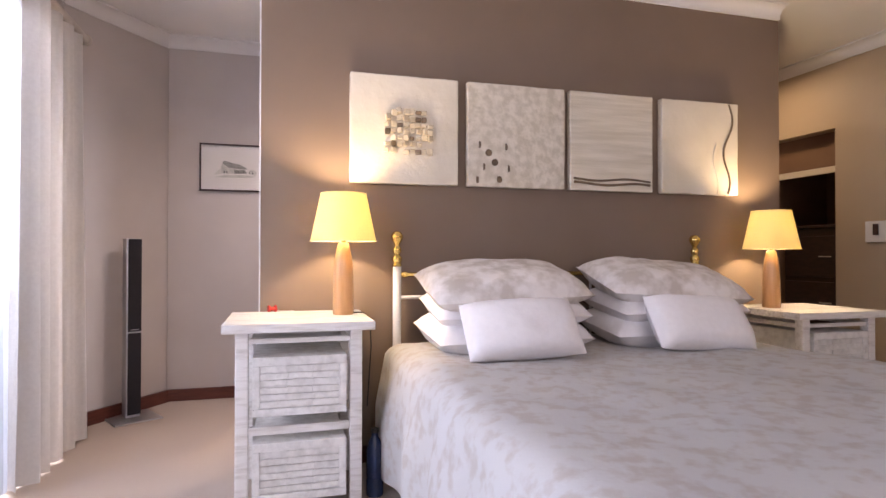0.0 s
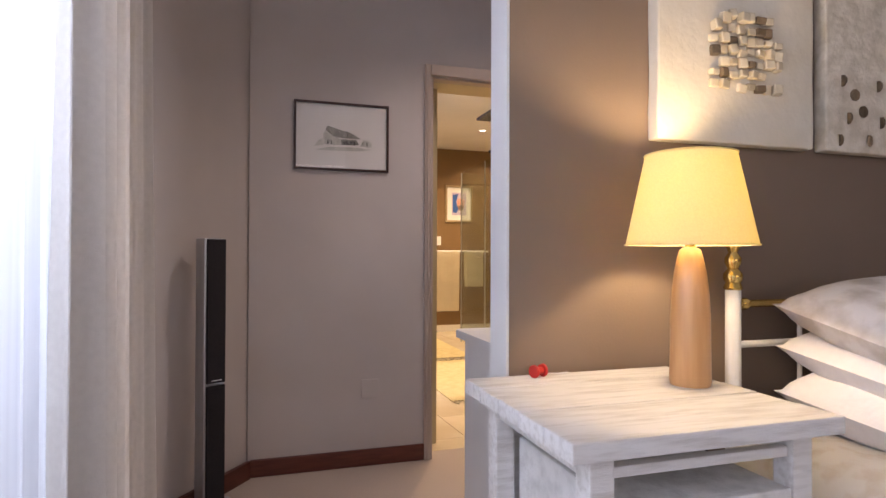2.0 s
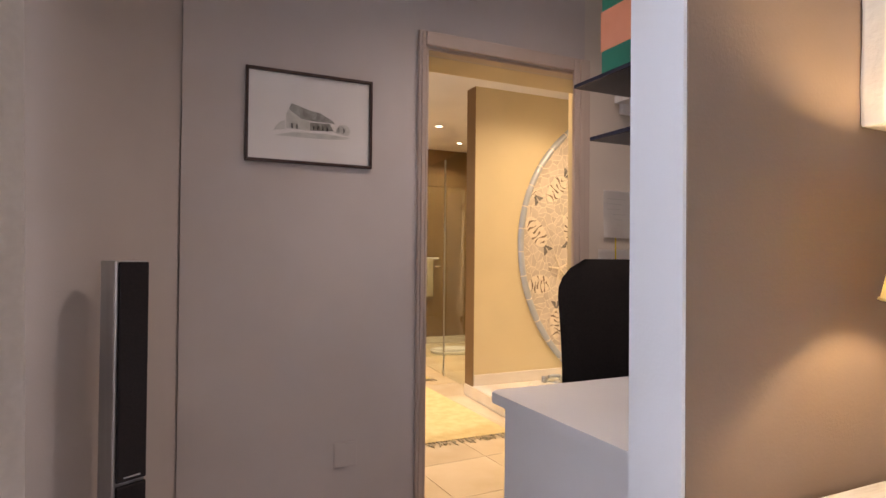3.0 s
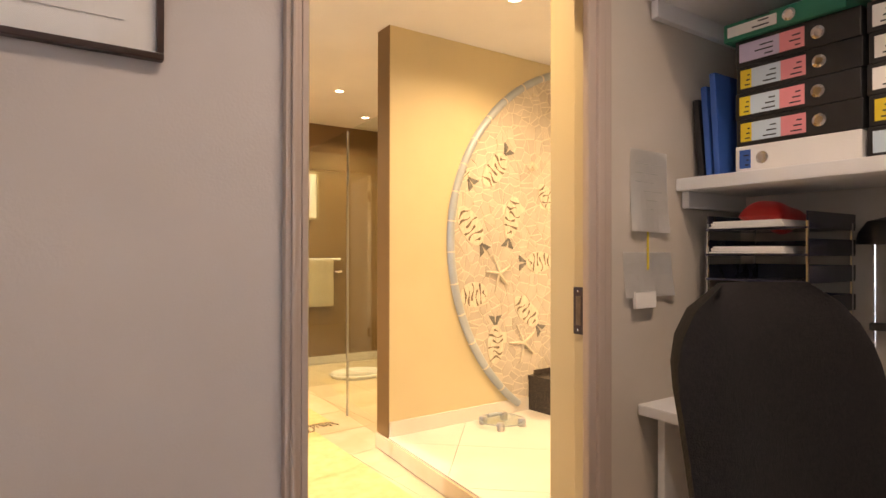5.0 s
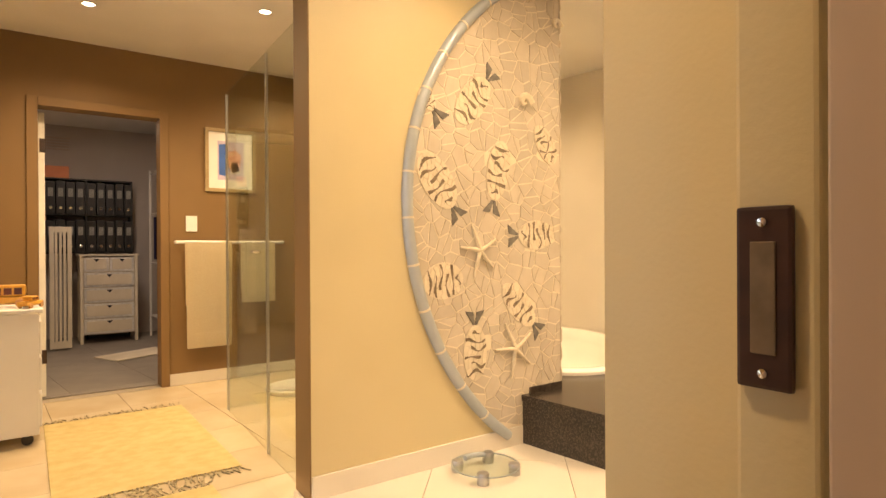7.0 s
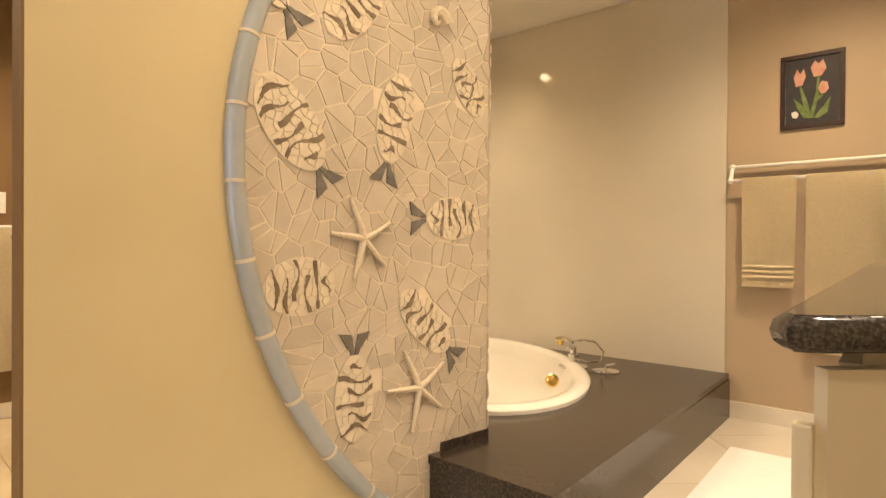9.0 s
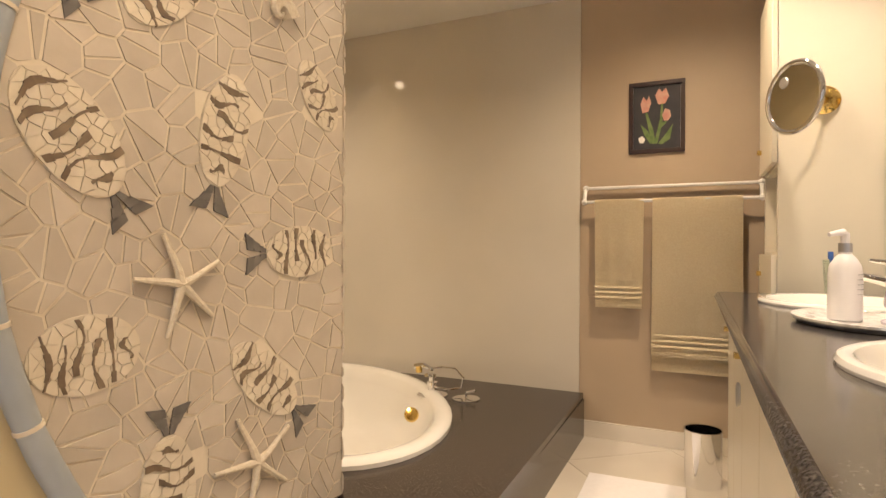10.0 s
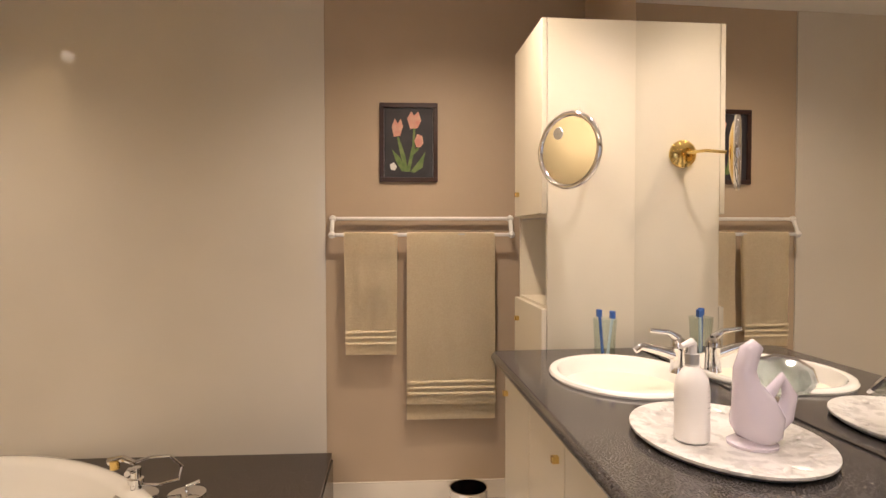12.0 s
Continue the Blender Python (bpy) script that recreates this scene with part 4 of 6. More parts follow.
    """A ring binder lying flat, its spine towards the room; y is the far end of the spine."""
    t = thing("ring_binder", {"black": "black ring binder with coloured spine labels lying flat", "green": "green ring binder with a pale spine label lying flat", "paper": "pale grey binder with handwritten spine lying flat"}[spine], "binder", pose(x, y, z, tilt), "stacked binders")
    part("cover", box(0, -length, 0, 0.27, 0, high, 0.003), spine, t)
    part("paper_block", box(0.01, -length + 0.006, 0.006, 0.272, -0.006, high - 0.006), "paper", t)
    at = -0.012
    for colour, w in labels:
        if colour:
            part("label", box(-0.0015, at - w, 0.011, 0.0005, at, high - 0.011), colour, t)
            for k in range(3):
                part("writing", box(-0.002, at - w * 0.85, 0.018 + k * 0.013, -0.0012, at - w * (0.4 + 0.12 * ((k + len(labels)) % 3)), 0.0215 + k * 0.013), "ink", t)
        at -= w
    part("finger_ring", lathe([(0.010, -0.002), (0.016, -0.001), (0.017, 0.001), (0.010, 0.002)], 18, m=pose(-0.001, at - 0.03, high / 2, 0, 90)), "chrome", t)
    # solid dark disc in place of the shade inside the finger hole
    part("finger_hole_shade", lathe([(0.0102, 0), (0.0102, 0.0018)], 14, m=pose(-0.0005, at - 0.03, high / 2, 0, -90)), "ink", t)


std = [("yellow", 0.03), ("pale_blue", 0.075), ("pink", 0.06)]
for k, (c, lab) in enumerate((("paper", [("blue", 0.03)]), ("black", std), ("black", std), ("black", std), ("black", [("lilac", 0.105), ("pink", 0.06)]))):
    binder(4.045 - 0.003 * (k % 2), 1.4215 + k * 0.0725, c, lab)
binder(4.07, 1.4215 + 5 * 0.0725, "green", [("paper", 0.13)], 0.30, 0.05, 1.285, 0)
for k, (c, lab) in enumerate((("black", [("pale_blue", 0.085), ("pink", 0.07)]), ("black", std), ("black", [("paper", 0.05), ("pale_blue", 0.05), ("orange", 0.07)]), ("black", [("paper", 0.04), ("lilac", 0.055), ("pink", 0.07)]), ("black", [("paper", 0.04), (None, 0.09), ("paper", 0.04)]))):
    binder(3.735 - 0.004 * (k % 2), 1.4215 + k * 0.0725, c, lab, 0.30, 0.072, 1.30)
binder(3.72, 1.4215 + 5 * 0.0725, "green", [], 0.31, 0.05, 1.32)
for k in range(5):
    binder(3.425 - 0.004 * (k % 2), 1.4215 + k * 0.0725, "black", [("paper", 0.05), ("yellow", 0.03), ("paper", 0.07)], 0.30, 0.072, 1.30)
for k in range(4):
    binder(3.11, 1.4215 + k * 0.0725, "black", [("paper", 0.05), ("pink", 0.05)], 0.30, 0.072, 1.30)
for k in range(3):
    t = thing("folder", "blue card folder leaning against the binders", "folder", pose(1.31 + 0.01 * k, 4.095 + 0.03 * k, 1.4215, -3 - k), "leaning folders")
    part("card", box(0, 0, 0, 0.25, 0.018, 0.30 - 0.03 * k, 0.003), "blue" if k < 2 else "black", t)
mg = thing("magazine_file", "printed card magazine file on the top shelf", "file", pose(1.15, 4.10, 1.9515))
part("box", box(0, -0.08, 0, 0.24, 0, 0.30, 0.003), "pale_blue", mg)
for k in range(4):
    part("print", box(-0.0015, -0.07, 0.03 + 0.06 * k, 0, -0.012, 0.07 + 0.06 * k), ("ink", "pencil", "paper", "ink")[k], mg)
pb = thing("paper_stack", "thick bundle of white papers upright on the top shelf", "papers", pose(1.14, 4.0, 1.9515))
for k in range(6):
    part("sheaf", box(0.004 * (k % 3), -0.035 * (k + 1) + 0.001, 0, 0.22, -0.035 * k - 0.001, 0.30 - 0.008 * (k % 2), 0.002), "paper", pb)
for k in range(4):
    t = thing("lever_file", "black lever arch file upright on the top shelf", "binder", pose(1.16, 3.70 - 0.082 * k, 1.9515), "top shelf files")
    part("cover", box(0, -0.075, 0, 0.27, 0, 0.31, 0.003), "black", t)
    part("label", box(-0.0015, -0.06, 0.12, 0, -0.015, 0.27), "paper", t)
    part("finger_ring", lathe([(0.010, -0.002), (0.016, 0), (0.010, 0.002)], 16, m=pose(-0.001, -0.037, 0.06, 0, 90)), "chrome", t)


def tray_tower(y, zs, label, w=0.27):
    t = thing("letter_trays", label, "letter trays", pose(1.30, y, DZT))
    for k, z in enumerate(zs):
        tr = part("tray", box(0, -w, z, 0.29, 0, z + 0.006, 0.002), "smoke", t)
        part("rim", box(0.01, -w, z + 0.006, 0.29, 0.005 - w, z + 0.045), "smoke", tr)
        part("rim", box(0.01, -0.005, z + 0.006, 0.29, 0, z + 0.045), "smoke", tr)
        part("rim", box(0.284, 0.005 - w, z + 0.006, 0.29, -0.005, z + 0.045), "smoke", tr)
        if k in (1, 3, 5, 6):
            for q in range(4):
                part("paper_sheaf", box(-0.012 + 0.004 * q, -0.225 + 0.005 * q, z + 0.007 + 0.005 * q, 0.26, -0.02 - 0.004 * (q % 2), z + 0.011 + 0.005 * q), "paper", tr)
    for x in (0.01, 0.27):
        for yy in (0.002 - w, -0.002):
            part("post", tube([(x, yy, 0), (x, yy, zs[-1] + 0.02)], 0.004, 6), "chrome", t)


tray_tower(4.135, [0.02, 0.10, 0.18, 0.26, 0.34, 0.41, 0.48], "dark smoked plastic letter trays stacked with papers")
rc = part("red_cloth", cushion(0.17, 0.12, 0.06, 4, 0.03), "red", None, smooth=True)
rc.matrix_world = pose(1.42, 4.0, DZT + 0.52)
tagged(rc, "crumpled red cloth on top of the letter trays", "cloth")
dl = thing("desk_lamp", "black desk lamp with two thin chrome arms", "desk lamp", pose(1.49, 3.76, DZT))
part("base", lathe([(0.07, 0), (0.075, 0.012), (0.06, 0.06), (0.03, 0.09), (0, 0.095)], 22), "black", dl, smooth=True)
for o in (-0.025, 0.025):
    part("arm", tube([(0, o, 0.08), (0.0, o, 0.45)], 0.004, 8), "chrome", dl)
part("clamp", box(-0.012, -0.035, 0.22, 0.012, 0.035, 0.24, 0.004), "black", dl)
part("shade", lathe([(0.065, 0.44), (0.06, 0.47), (0.04, 0.50), (0.0, 0.51)], 22), "black", dl, smooth=True)
mo = thing("monitor", "black flat computer monitor switched off on the desk", "monitor", pose(1.36, 3.36, DZT, 0, 0, 14))
part("bezel", box(-0.01, -0.26, 0.10, 0.03, 0.26, 0.46, 0.006), "black", mo)
part("screen", box(-0.013, -0.24, 0.135, -0.0095, 0.24, 0.44), "screen", mo)
part("strip", box(-0.0125, -0.24, 0.118, -0.0095, 0.24, 0.128), "alu", mo)
part("stand", box(0.0, -0.03, 0.012, 0.025, 0.03, 0.2, 0.004), "black", mo)
part("foot", box(-0.1, -0.12, 0, 0.1, 0.12, 0.012, 0.004), "black", mo)
nb = thing("box_file", "navy blue box file with a printed label on the desk", "box", pose(1.236, 3.828, DZT, 0, 0, -36))
part("box", box(0, -0.16, 0, 0.255, 0, 0.05, 0.004), "navy", nb)
part("label", box(0.01, -0.145, 0.05, 0.15, -0.03, 0.0512), "paper", nb)
for k in range(3):
    part("writing", box(0.03, -0.06 - k * 0.03, 0.0512, 0.11, -0.056 - k * 0.03, 0.0517), "ink", nb)
for k, (x, y, r) in enumerate(((1.02, 3.30, 20), (1.06, 3.10, -8))):
    t = thing("paper_sheet", "loose white sheet of paper on the desk", "paper", pose(x, y, DZT, 0, 0, r), "loose papers")
    part("sheet", box(-0.105, -0.149, 0.0005, 0.105, 0.149, 0.0022), "paper", t)


def note(x, z, w, h, label, tilt):
    t = thing("paper_note", label, "note", pose(x, DOOR_Y - 0.0005, z, 0, tilt), "notes on the wall")
    bm = bmesh.new()
    cols = 8
    f = [[bm.verts.new((w * i / cols, -0.003 - 0.010 * (j / 4) ** 2 * (1 + 0.6 * math.sin(i * 0.9)), -h * j / 4)) for i in range(cols + 1)] for j in range(5)]
    for j in range(4):
        for i in range(cols):
            bm.faces.new((f[j][i], f[j + 1][i], f[j + 1][i + 1], f[j][i + 1]))
    bmesh.ops.solidify(bm, geom=bm.faces[:], thickness=0.001)
    part("sheet", bm, "paper", t)
    return t


n1 = note(1.052, 1.492, 0.165, 0.23, "white sheet of handwriting pinned to the wall", 1)
for k in range(6):
    part("writing", box(0.02, -0.0065, -0.04 - 0.025 * k, 0.14 - 0.02 * (k % 3), -0.0055, -0.0415 - 0.025 * k), "pencil_light", n1)
n2 = note(1.022, 1.205, 0.215, 0.125, "curled white note with a yellow strip on the wall", 0)
part("strip", box(0.10, -0.0065, -0.05, 0.108, -0.0050, 0.10), "yellow", n2, "yellow paper strip")
part("flap", box(0.03, -0.022, -0.155, 0.12, -0.012, -0.11, 0.002), "paper", n2)


def chair():
    t = thing("office_chair", "black upholstered office chair with a high rounded back", "chair", pose(0.545, 3.49, 0, 0, 0, 173))
    bm = bmesh.new()
    n, rows = 22, 20
    hgt, wid = 0.63, 0.47
    for side in (1, -1):
        g = []
        for j in range(rows + 1):
            v = j / rows
            taper = 1.0 - 0.10 * v
            half = wid / 2 * taper * (1 if v < 0.80 else math.sqrt(max(0.0, 1 - ((v - 0.80) / 0.20) ** 2 * 0.80)))
            row = []
            for i in range(n + 1):
                u = 2 * i / n - 1
                th = 0.045 * (1 - abs(u) ** 5) * (1 - max(0, (v - 0.8) / 0.2) ** 4 * 0.9)
                row.append(bm.verts.new((u * half, side * th - 0.05 * (1 - u * u) - 0.10 * v * v, 0.53 + v * hgt)))
            g.append(row)
        for j in range(rows):
            for i in range(n):
                q = (g[j][i], g[j][i + 1], g[j + 1][i + 1], g[j + 1][i])
                bm.faces.new(q if side < 0 else q[::-1])
    bmesh.ops.remove_doubles(bm, verts=bm.verts, dist=0.002)
    bmesh.ops.holes_fill(bm, edges=[e for e in bm.edges if e.is_boundary], sides=0)
    part("backrest", bm, "fabric_black", t, smooth=True)
    part("seat", box(-0.24, -0.02, 0.42, 0.24, 0.46, 0.50, 0.03), "fabric_black", t)
    part("back_bar", box(-0.035, -0.10, 0.38, 0.035, -0.075, 0.62, 0.005), "black", t)
    part("back_bar", box(-0.03, -0.09, 0.375, 0.03, 0.10, 0.40, 0.005), "black", t)
    part("column", lathe([(0.03, 0.09), (0.03, 0.25), (0.02, 0.25), (0.02, 0.42)], 16, m=pose(0, 0.22, 0)), "black", t)
    for k in range(5):
        a = 2 * math.pi * k / 5
        leg = part("leg", tube([(0.02 * math.cos(a), 0.22 + 0.02 * math.sin(a), 0.10), (0.28 * math.cos(a), 0.22 + 0.28 * math.sin(a), 0.065)], 0.018, 8), "black", t)
        part("castor", lathe([(0.0, -0.02), (0.026, -0.018), (0.028, 0), (0.026, 0.018), (0, 0.02)], 14, m=pose(0.28 * math.cos(a), 0.22 + 0.28 * math.sin(a), 0.028, 90)), "black", leg)


chair()
# glass shelves on the nook side of the partition with a green packet
for z in (1.40, 1.50):
    t = thing("glass_shelf", "small glass shelf fixed to the back of the partition", "shelf", group="glass shelves")
    part("pane", box(-0.10 if z > 1.45 else -0.06, 2.746, z, 0.75, 2.93, z + 0.008, 0.002), "smoke", t)
    part("bracket", box(0.25, 2.746, z - 0.02, 0.27, 2.80, z, 0.002), "chrome", t)
gp = thing("packet", "green and orange printed carton on a glass shelf", "packet", pose(-0.04, 2.82, 1.509))
part("carton", box(0, 0, 0, 0.06, 0.10, 0.22, 0.003), "green", gp)
part("band", box(-0.001, -0.001, 0.07, 0.061, 0.101, 0.15), "orange", gp)

# ---------------- bathroom ----------------
# fixtures too for the unseen added lamps: two of DOWNLIGHTS, both over the vanity
for dx, dy, dz in [(a, b, CEIL) for a, b in DOWNLIGHTS] + [(*van(u, -0.30, 0)[:2], CEIL) for u in (0.75, 1.75)] + [(a, b, 2.6) for a, b in NOOK_LIGHTS]:
    t = thing("downlight", "small lit recessed ceiling downlight, some added out of view", "downlight", pose(dx, dy, dz), "ceiling downlights")
    part("bezel", lathe([(0.034, -0.001), (0.042, -0.001), (0.042, -0.004), (0.036, -0.006), (0.034, -0.001)], 24, caps=False), "chrome", t)
    part("lamp_face", lathe([(0.035, -0.003), (0.0, -0.008)], 20, caps=False), "dl_glow", t, "glowing lamp face")

dkk = thing("bath_deck", "black granite bath surround with a polished slab top", "bath deck")
DECK = [(2.555, 6.249), (2.605, 5.757), ew(-0.005, 0.012, 0)[:2], ew(1.78, 0.012, 0)[:2], (2.85, 7.85), (2.85, 6.405), (2.846, 6.249)]
DT = 0.335
TC, TA, TB, TR = (3.69, 7.145), 0.98, 0.61, radians(52)


def oval(a, b, n=48):
    out = []
    for k in range(n):
        p, q = a * math.cos(2 * math.pi * k / n), b * math.sin(2 * math.pi * k / n)
        out.append((TC[0] + p * math.cos(TR) - q * math.sin(TR), TC[1] + p * math.sin(TR) + q * math.cos(TR)))
    return out


part("top_slab", slab(DECK, DT - 0.03, DT), "granite", dkk)
INSET = [(2.562, 6.249), (2.612, 5.765), ew(-0.012, 0.02, 0)[:2], ew(1.76, 0.02, 0)[:2], (2.87, 7.83), (2.87, 6.41), (2.84, 6.249)]
part("panel", slab(INSET, 0.085, DT - 0.03), "granite", dkk)
part("splash_strip", run((2.61, 6.238), (2.845, 6.238), DT, DT + 0.03, 0.012), "granite", dkk)


def tub():
    t = thing("bathtub", "white oval bathtub sunk in a black granite deck", "bathtub")
    bm = bmesh.new()
    prof = [(1.0, DT + 0.001), (1.0, DT + 0.018), (0.985, DT + 0.030), (0.95, DT + 0.034), (0.91, DT + 0.029), (0.885, DT + 0.010), (0.86, DT - 0.05), (0.80, DT - 0.14), (0.70, DT - 0.20), (0.5, DT - 0.225), (0.25, DT - 0.23)]
    rings = [[bm.verts.new((x, y, z)) for x, y in oval(TA * f, TB * (1 - (1 - f) * 1.25))] for f, z in prof]
    for a, b in zip(rings, rings[1:]):
        for i in range(len(a)):
            j = (i + 1) % len(a)
            bm.faces.new((a[i], a[j], b[j], b[i]))
    bm.faces.new(rings[-1])
    part("shell", bm, "ceramic", t, smooth=True)
    part("overflow_cap", lathe([(0.036, 0), (0.036, 0.012), (0.028, 0.018), (0, 0.02)], 20, m=pose(3.80, 6.67, DT - 0.015, 0, -70, 35)), "brass", t, "brass overflow knob")


def cut_slab(ob):
    """Opens the granite under the tub."""
    me = ob.data
    bm = bmesh.new()
    bm.from_mesh(me)
    top = max(bm.faces, key=lambda f: f.calc_center_median().z + (10 if abs(f.normal.z) > 0.9 else 0))
    bot = min((f for f in bm.faces if abs(f.normal.z) > 0.9), key=lambda f: f.calc_center_median().z)
    zs = (top.calc_center_median().z, bot.calc_center_median().z)
    outer = [list(top.verts), list(bot.verts)]
    bmesh.ops.delete(bm, geom=[top, bot], context="FACES_ONLY")
    loops = []
    for z, vs in zip(zs, outer):
        ring = [bm.verts.new((x, y, z)) for x, y in oval(TA * 0.97, TB * 0.96)]
        edges = [bm.edges.new((ring[i], ring[(i + 1) % len(ring)])) for i in range(len(ring))]
        oe = [e for e in bm.edges if e.verts[0] in vs and e.verts[1] in vs]
        bmesh.ops.triangle_fill(bm, edges=edges + oe, use_beauty=True)
        loops.append(ring)
    a, b = loops
    for i in range(len(a)):
        j = (i + 1) % len(a)
        bm.faces.new((a[i], a[j], b[j], b[i]))
    bmesh.ops.recalc_face_normals(bm, faces=bm.faces)
    bm.to_mesh(me)
    bm.free()


for o in dkk.children:
    if o.name.startswith(("top_slab", "panel")):
        cut_slab(o)
tub()
tp = thing("bath_mixer", "chrome bath mixer with hand shower and brass handle on the deck", "tap", pose(4.13, 6.67, DT))
part("plate", lathe([(0.075, 0), (0.075, 0.006), (0.03, 0.012), (0, 0.013)], 26, m=pose(0.03, -0.10, 0)), "chrome", tp, smooth=True)
part("plate", lathe([(0.085, 0), (0.085, 0.006), (0.035, 0.012), (0, 0.013)], 26, m=pose(0, 0.10, 0)), "chrome", tp, smooth=True)
part("column", lathe([(0.022, 0.01), (0.022, 0.05), (0.03, 0.055), (0.03, 0.075), (0.02, 0.08), (0.02, 0.12), (0.0, 0.125)], 18, m=pose(0, 0.10, 0)), "chrome", tp, smooth=True)
part("lever", tube([(0.03, -0.10, 0.012), (0.03, -0.10, 0.035), (0.06, -0.14, 0.045)], 0.008, 8), "chrome", tp)
part("spout", tube([(0, 0.10, 0.10), (-0.04, 0.10, 0.125), (-0.09, 0.08, 0.13)], 0.011, 10), "chrome", tp)
part("hose", tube([(0.0, 0.08, 0.05), (0.05, 0.03, 0.03), (0.06, -0.05, 0.05), (0.05, -0.07, 0.11), (0.03, -0.03, 0.16), (0.0, 0.04, 0.165), (-0.04, 0.10, 0.15)], 0.006, 8), "chrome", tp)
part("hand_shower", tube([(-0.03, 0.08, 0.15), (-0.02, 0.14, 0.165), (-0.02, 0.20, 0.15)], 0.013, 10, taper=[0.010, 0.014, 0.018]), "chrome", tp)
part("handle", lathe([(0.0, -0.02), (0.018, -0.016), (0.02, 0.016), (0.0, 0.02)], 14, m=pose(-0.03, 0.17, 0.14)), "brass", tp, "brass handle")

# ---- mosaic ----
CX, CZ, RX, RT, RB = 3.28, 1.29, 1.385, 1.285, 1.395
mos = thing("mosaic", "round fish mosaic of broken cream ceramic on the wall", "mosaic", Matrix.Translation((0, MOS_Y, 0)))


def inside(x, z, f=1.0):
    r = RT if z > CZ else RB
    return ((x - CX) / (RX * f)) ** 2 + ((z - CZ) / (r * f)) ** 2 < 1 and x < 2.842 and z > 0.19


FISH = [  # x, z, length, width, heading in degrees from the nose, tail
    (2.043, 1.378, 0.29, 0.168, 127, 1), (2.405, 1.449, 0.30, 0.140, 78, 1), (2.732, 1.605, 0.225, 0.125, 125, 0), (2.662, 1.138, 0.253, 0.150, 2, 1),
    (2.075, 0.925, 0.225, 0.168, -176, 0), (2.537, 0.787, 0.29, 0.135, 135, 1), (2.256, 0.578, 0.265, 0.140, -90, 1), (2.25, 1.768, 0.285, 0.155, -129, 1), (1.99, 1.735, 0.11, 0.075, 132, 1),
    (2.70, 2.06, 0.10, 0.07, 30, 0)]
STARS = [(2.282, 1.061, 0.128, 30), (2.505, 0.572, 0.145, 35)]


def in_fish(x, z, grow=1.0):
    for fx, fz, L, W, h, tl in FISH[:9]:
        a = radians(h)
        u = (x - fx) * math.cos(a) + (z - fz) * math.sin(a)
        v = -(x - fx) * math.sin(a) + (z - fz) * math.cos(a)
        if (u / (L / 2 * grow)) ** 2 + (v / (W / 2 * grow)) ** 2 < 1:
            return True
    return False


def clip(poly, px, pz, nx, nz):
    out = []
    for i in range(len(poly)):
        a, b = poly[i], poly[(i + 1) % len(poly)]
        da, db = (a[0] - px) * nx + (a[1] - pz) * nz, (b[0] - px) * nx + (b[1] - pz) * nz
        if da <= 0:
            out.append(a)
        if da * db < 0:
            s = da / (da - db)
            out.append((a[0] + s * (b[0] - a[0]), a[1] + s * (b[1] - a[1])))
    return out


def weight(x, z):
    """A fixed chance weight of a place, which makes broken pieces uneven."""
    return 0.0011 * noise.noise(Vector((x * 31.7, z * 29.3, 7.7))) if x > 1 else 0.0


def cells(points, gap, bound):
    for i, (x, z) in enumerate(points):
        poly = bound(x, z)
        near = sorted(((qx - x) ** 2 + (qz - z) ** 2, qx, qz) for k, (qx, qz) in enumerate(points) if k != i)[:22]
        for d2, qx, qz in near:
            d = math.sqrt(d2)
            if d < 1e-6:
                continue
            nx, nz = (qx - x) / d, (qz - z) / d
            off = d / 2 + (weight(x, z) - weight(qx, qz)) / (2 * d) - gap
            poly = clip(poly, x + nx * off, z + nz * off, nx, nz)
            if len(poly) < 3:
                break
        if len(poly) >= 3:
            yield (x, z), poly


part("bed", prism([(x, z) for x, z in [(CX + RX * 1.01 * math.cos(radians(a)), CZ + (RT if math.sin(radians(a)) > 0 else RB) * 1.01 * math.sin(radians(a))) for a in range(109, 237, 3)] if x < 2.845] + [(2.842, 0.19), (2.842, 2.575)], 0.004), "fish_white", mos, "cream mortar bed")
rng = random.Random(12)
pts = []
tries = 0
while len(pts) < 300 and tries < 40000:
    tries += 1
    x, z = rng.uniform(1.87, 2.85), rng.uniform(0.18, 2.58)
    r = 0.058 + 0.055 * rng.random()
    if inside(x, z, 0.985) and all((x - a) ** 2 + (z - b) ** 2 > r * r for a, b in pts[-400:]):
        pts.append((x, z))
count = 0
rest = bmesh.new()
for (x, z), poly in cells(pts, 0.0034, lambda x, z: [(x - 0.12, z - 0.12), (x + 0.12, z - 0.12), (x + 0.12, z + 0.12), (x - 0.12, z + 0.12)]):
    poly = clip(poly, 2.842, 0, 1, 0)
    poly = clip(poly, 0, 0.19, 0, -1)
    poly = [(px, pz) for px, pz in poly]
    if len(poly) < 3 or in_fish(x, z, 0.80):
        continue
    # keep the pieces inside the round rim
    ok = []
    for px, pz in poly:
        r = RT if pz > CZ else RB
        e = math.sqrt(((px - CX) / RX) ** 2 + ((pz - CZ) / r) ** 2)
        k = min(1.0, 0.992 / e)
        ok.append((CX + (px - CX) * k, CZ + (pz - CZ) * k))
    d = 0.0054 + 0.0014 * rng.random()
    m = Matrix.Translation((x, 0, z)) @ pose(0, 0, 0, rng.uniform(-0.8, 0.8), 0, rng.uniform(-0.8, 0.8)) @ Matrix.Translation((-x, 0, -z))
    pieces = [ok]
    wide = max(p[0] for p in ok) - min(p[0] for p in ok) + max(p[1] for p in ok) - min(p[1] for p in ok)
    if wide > 0.125 and rng.random() < 0.85:
        a = rng.uniform(0, math.pi)
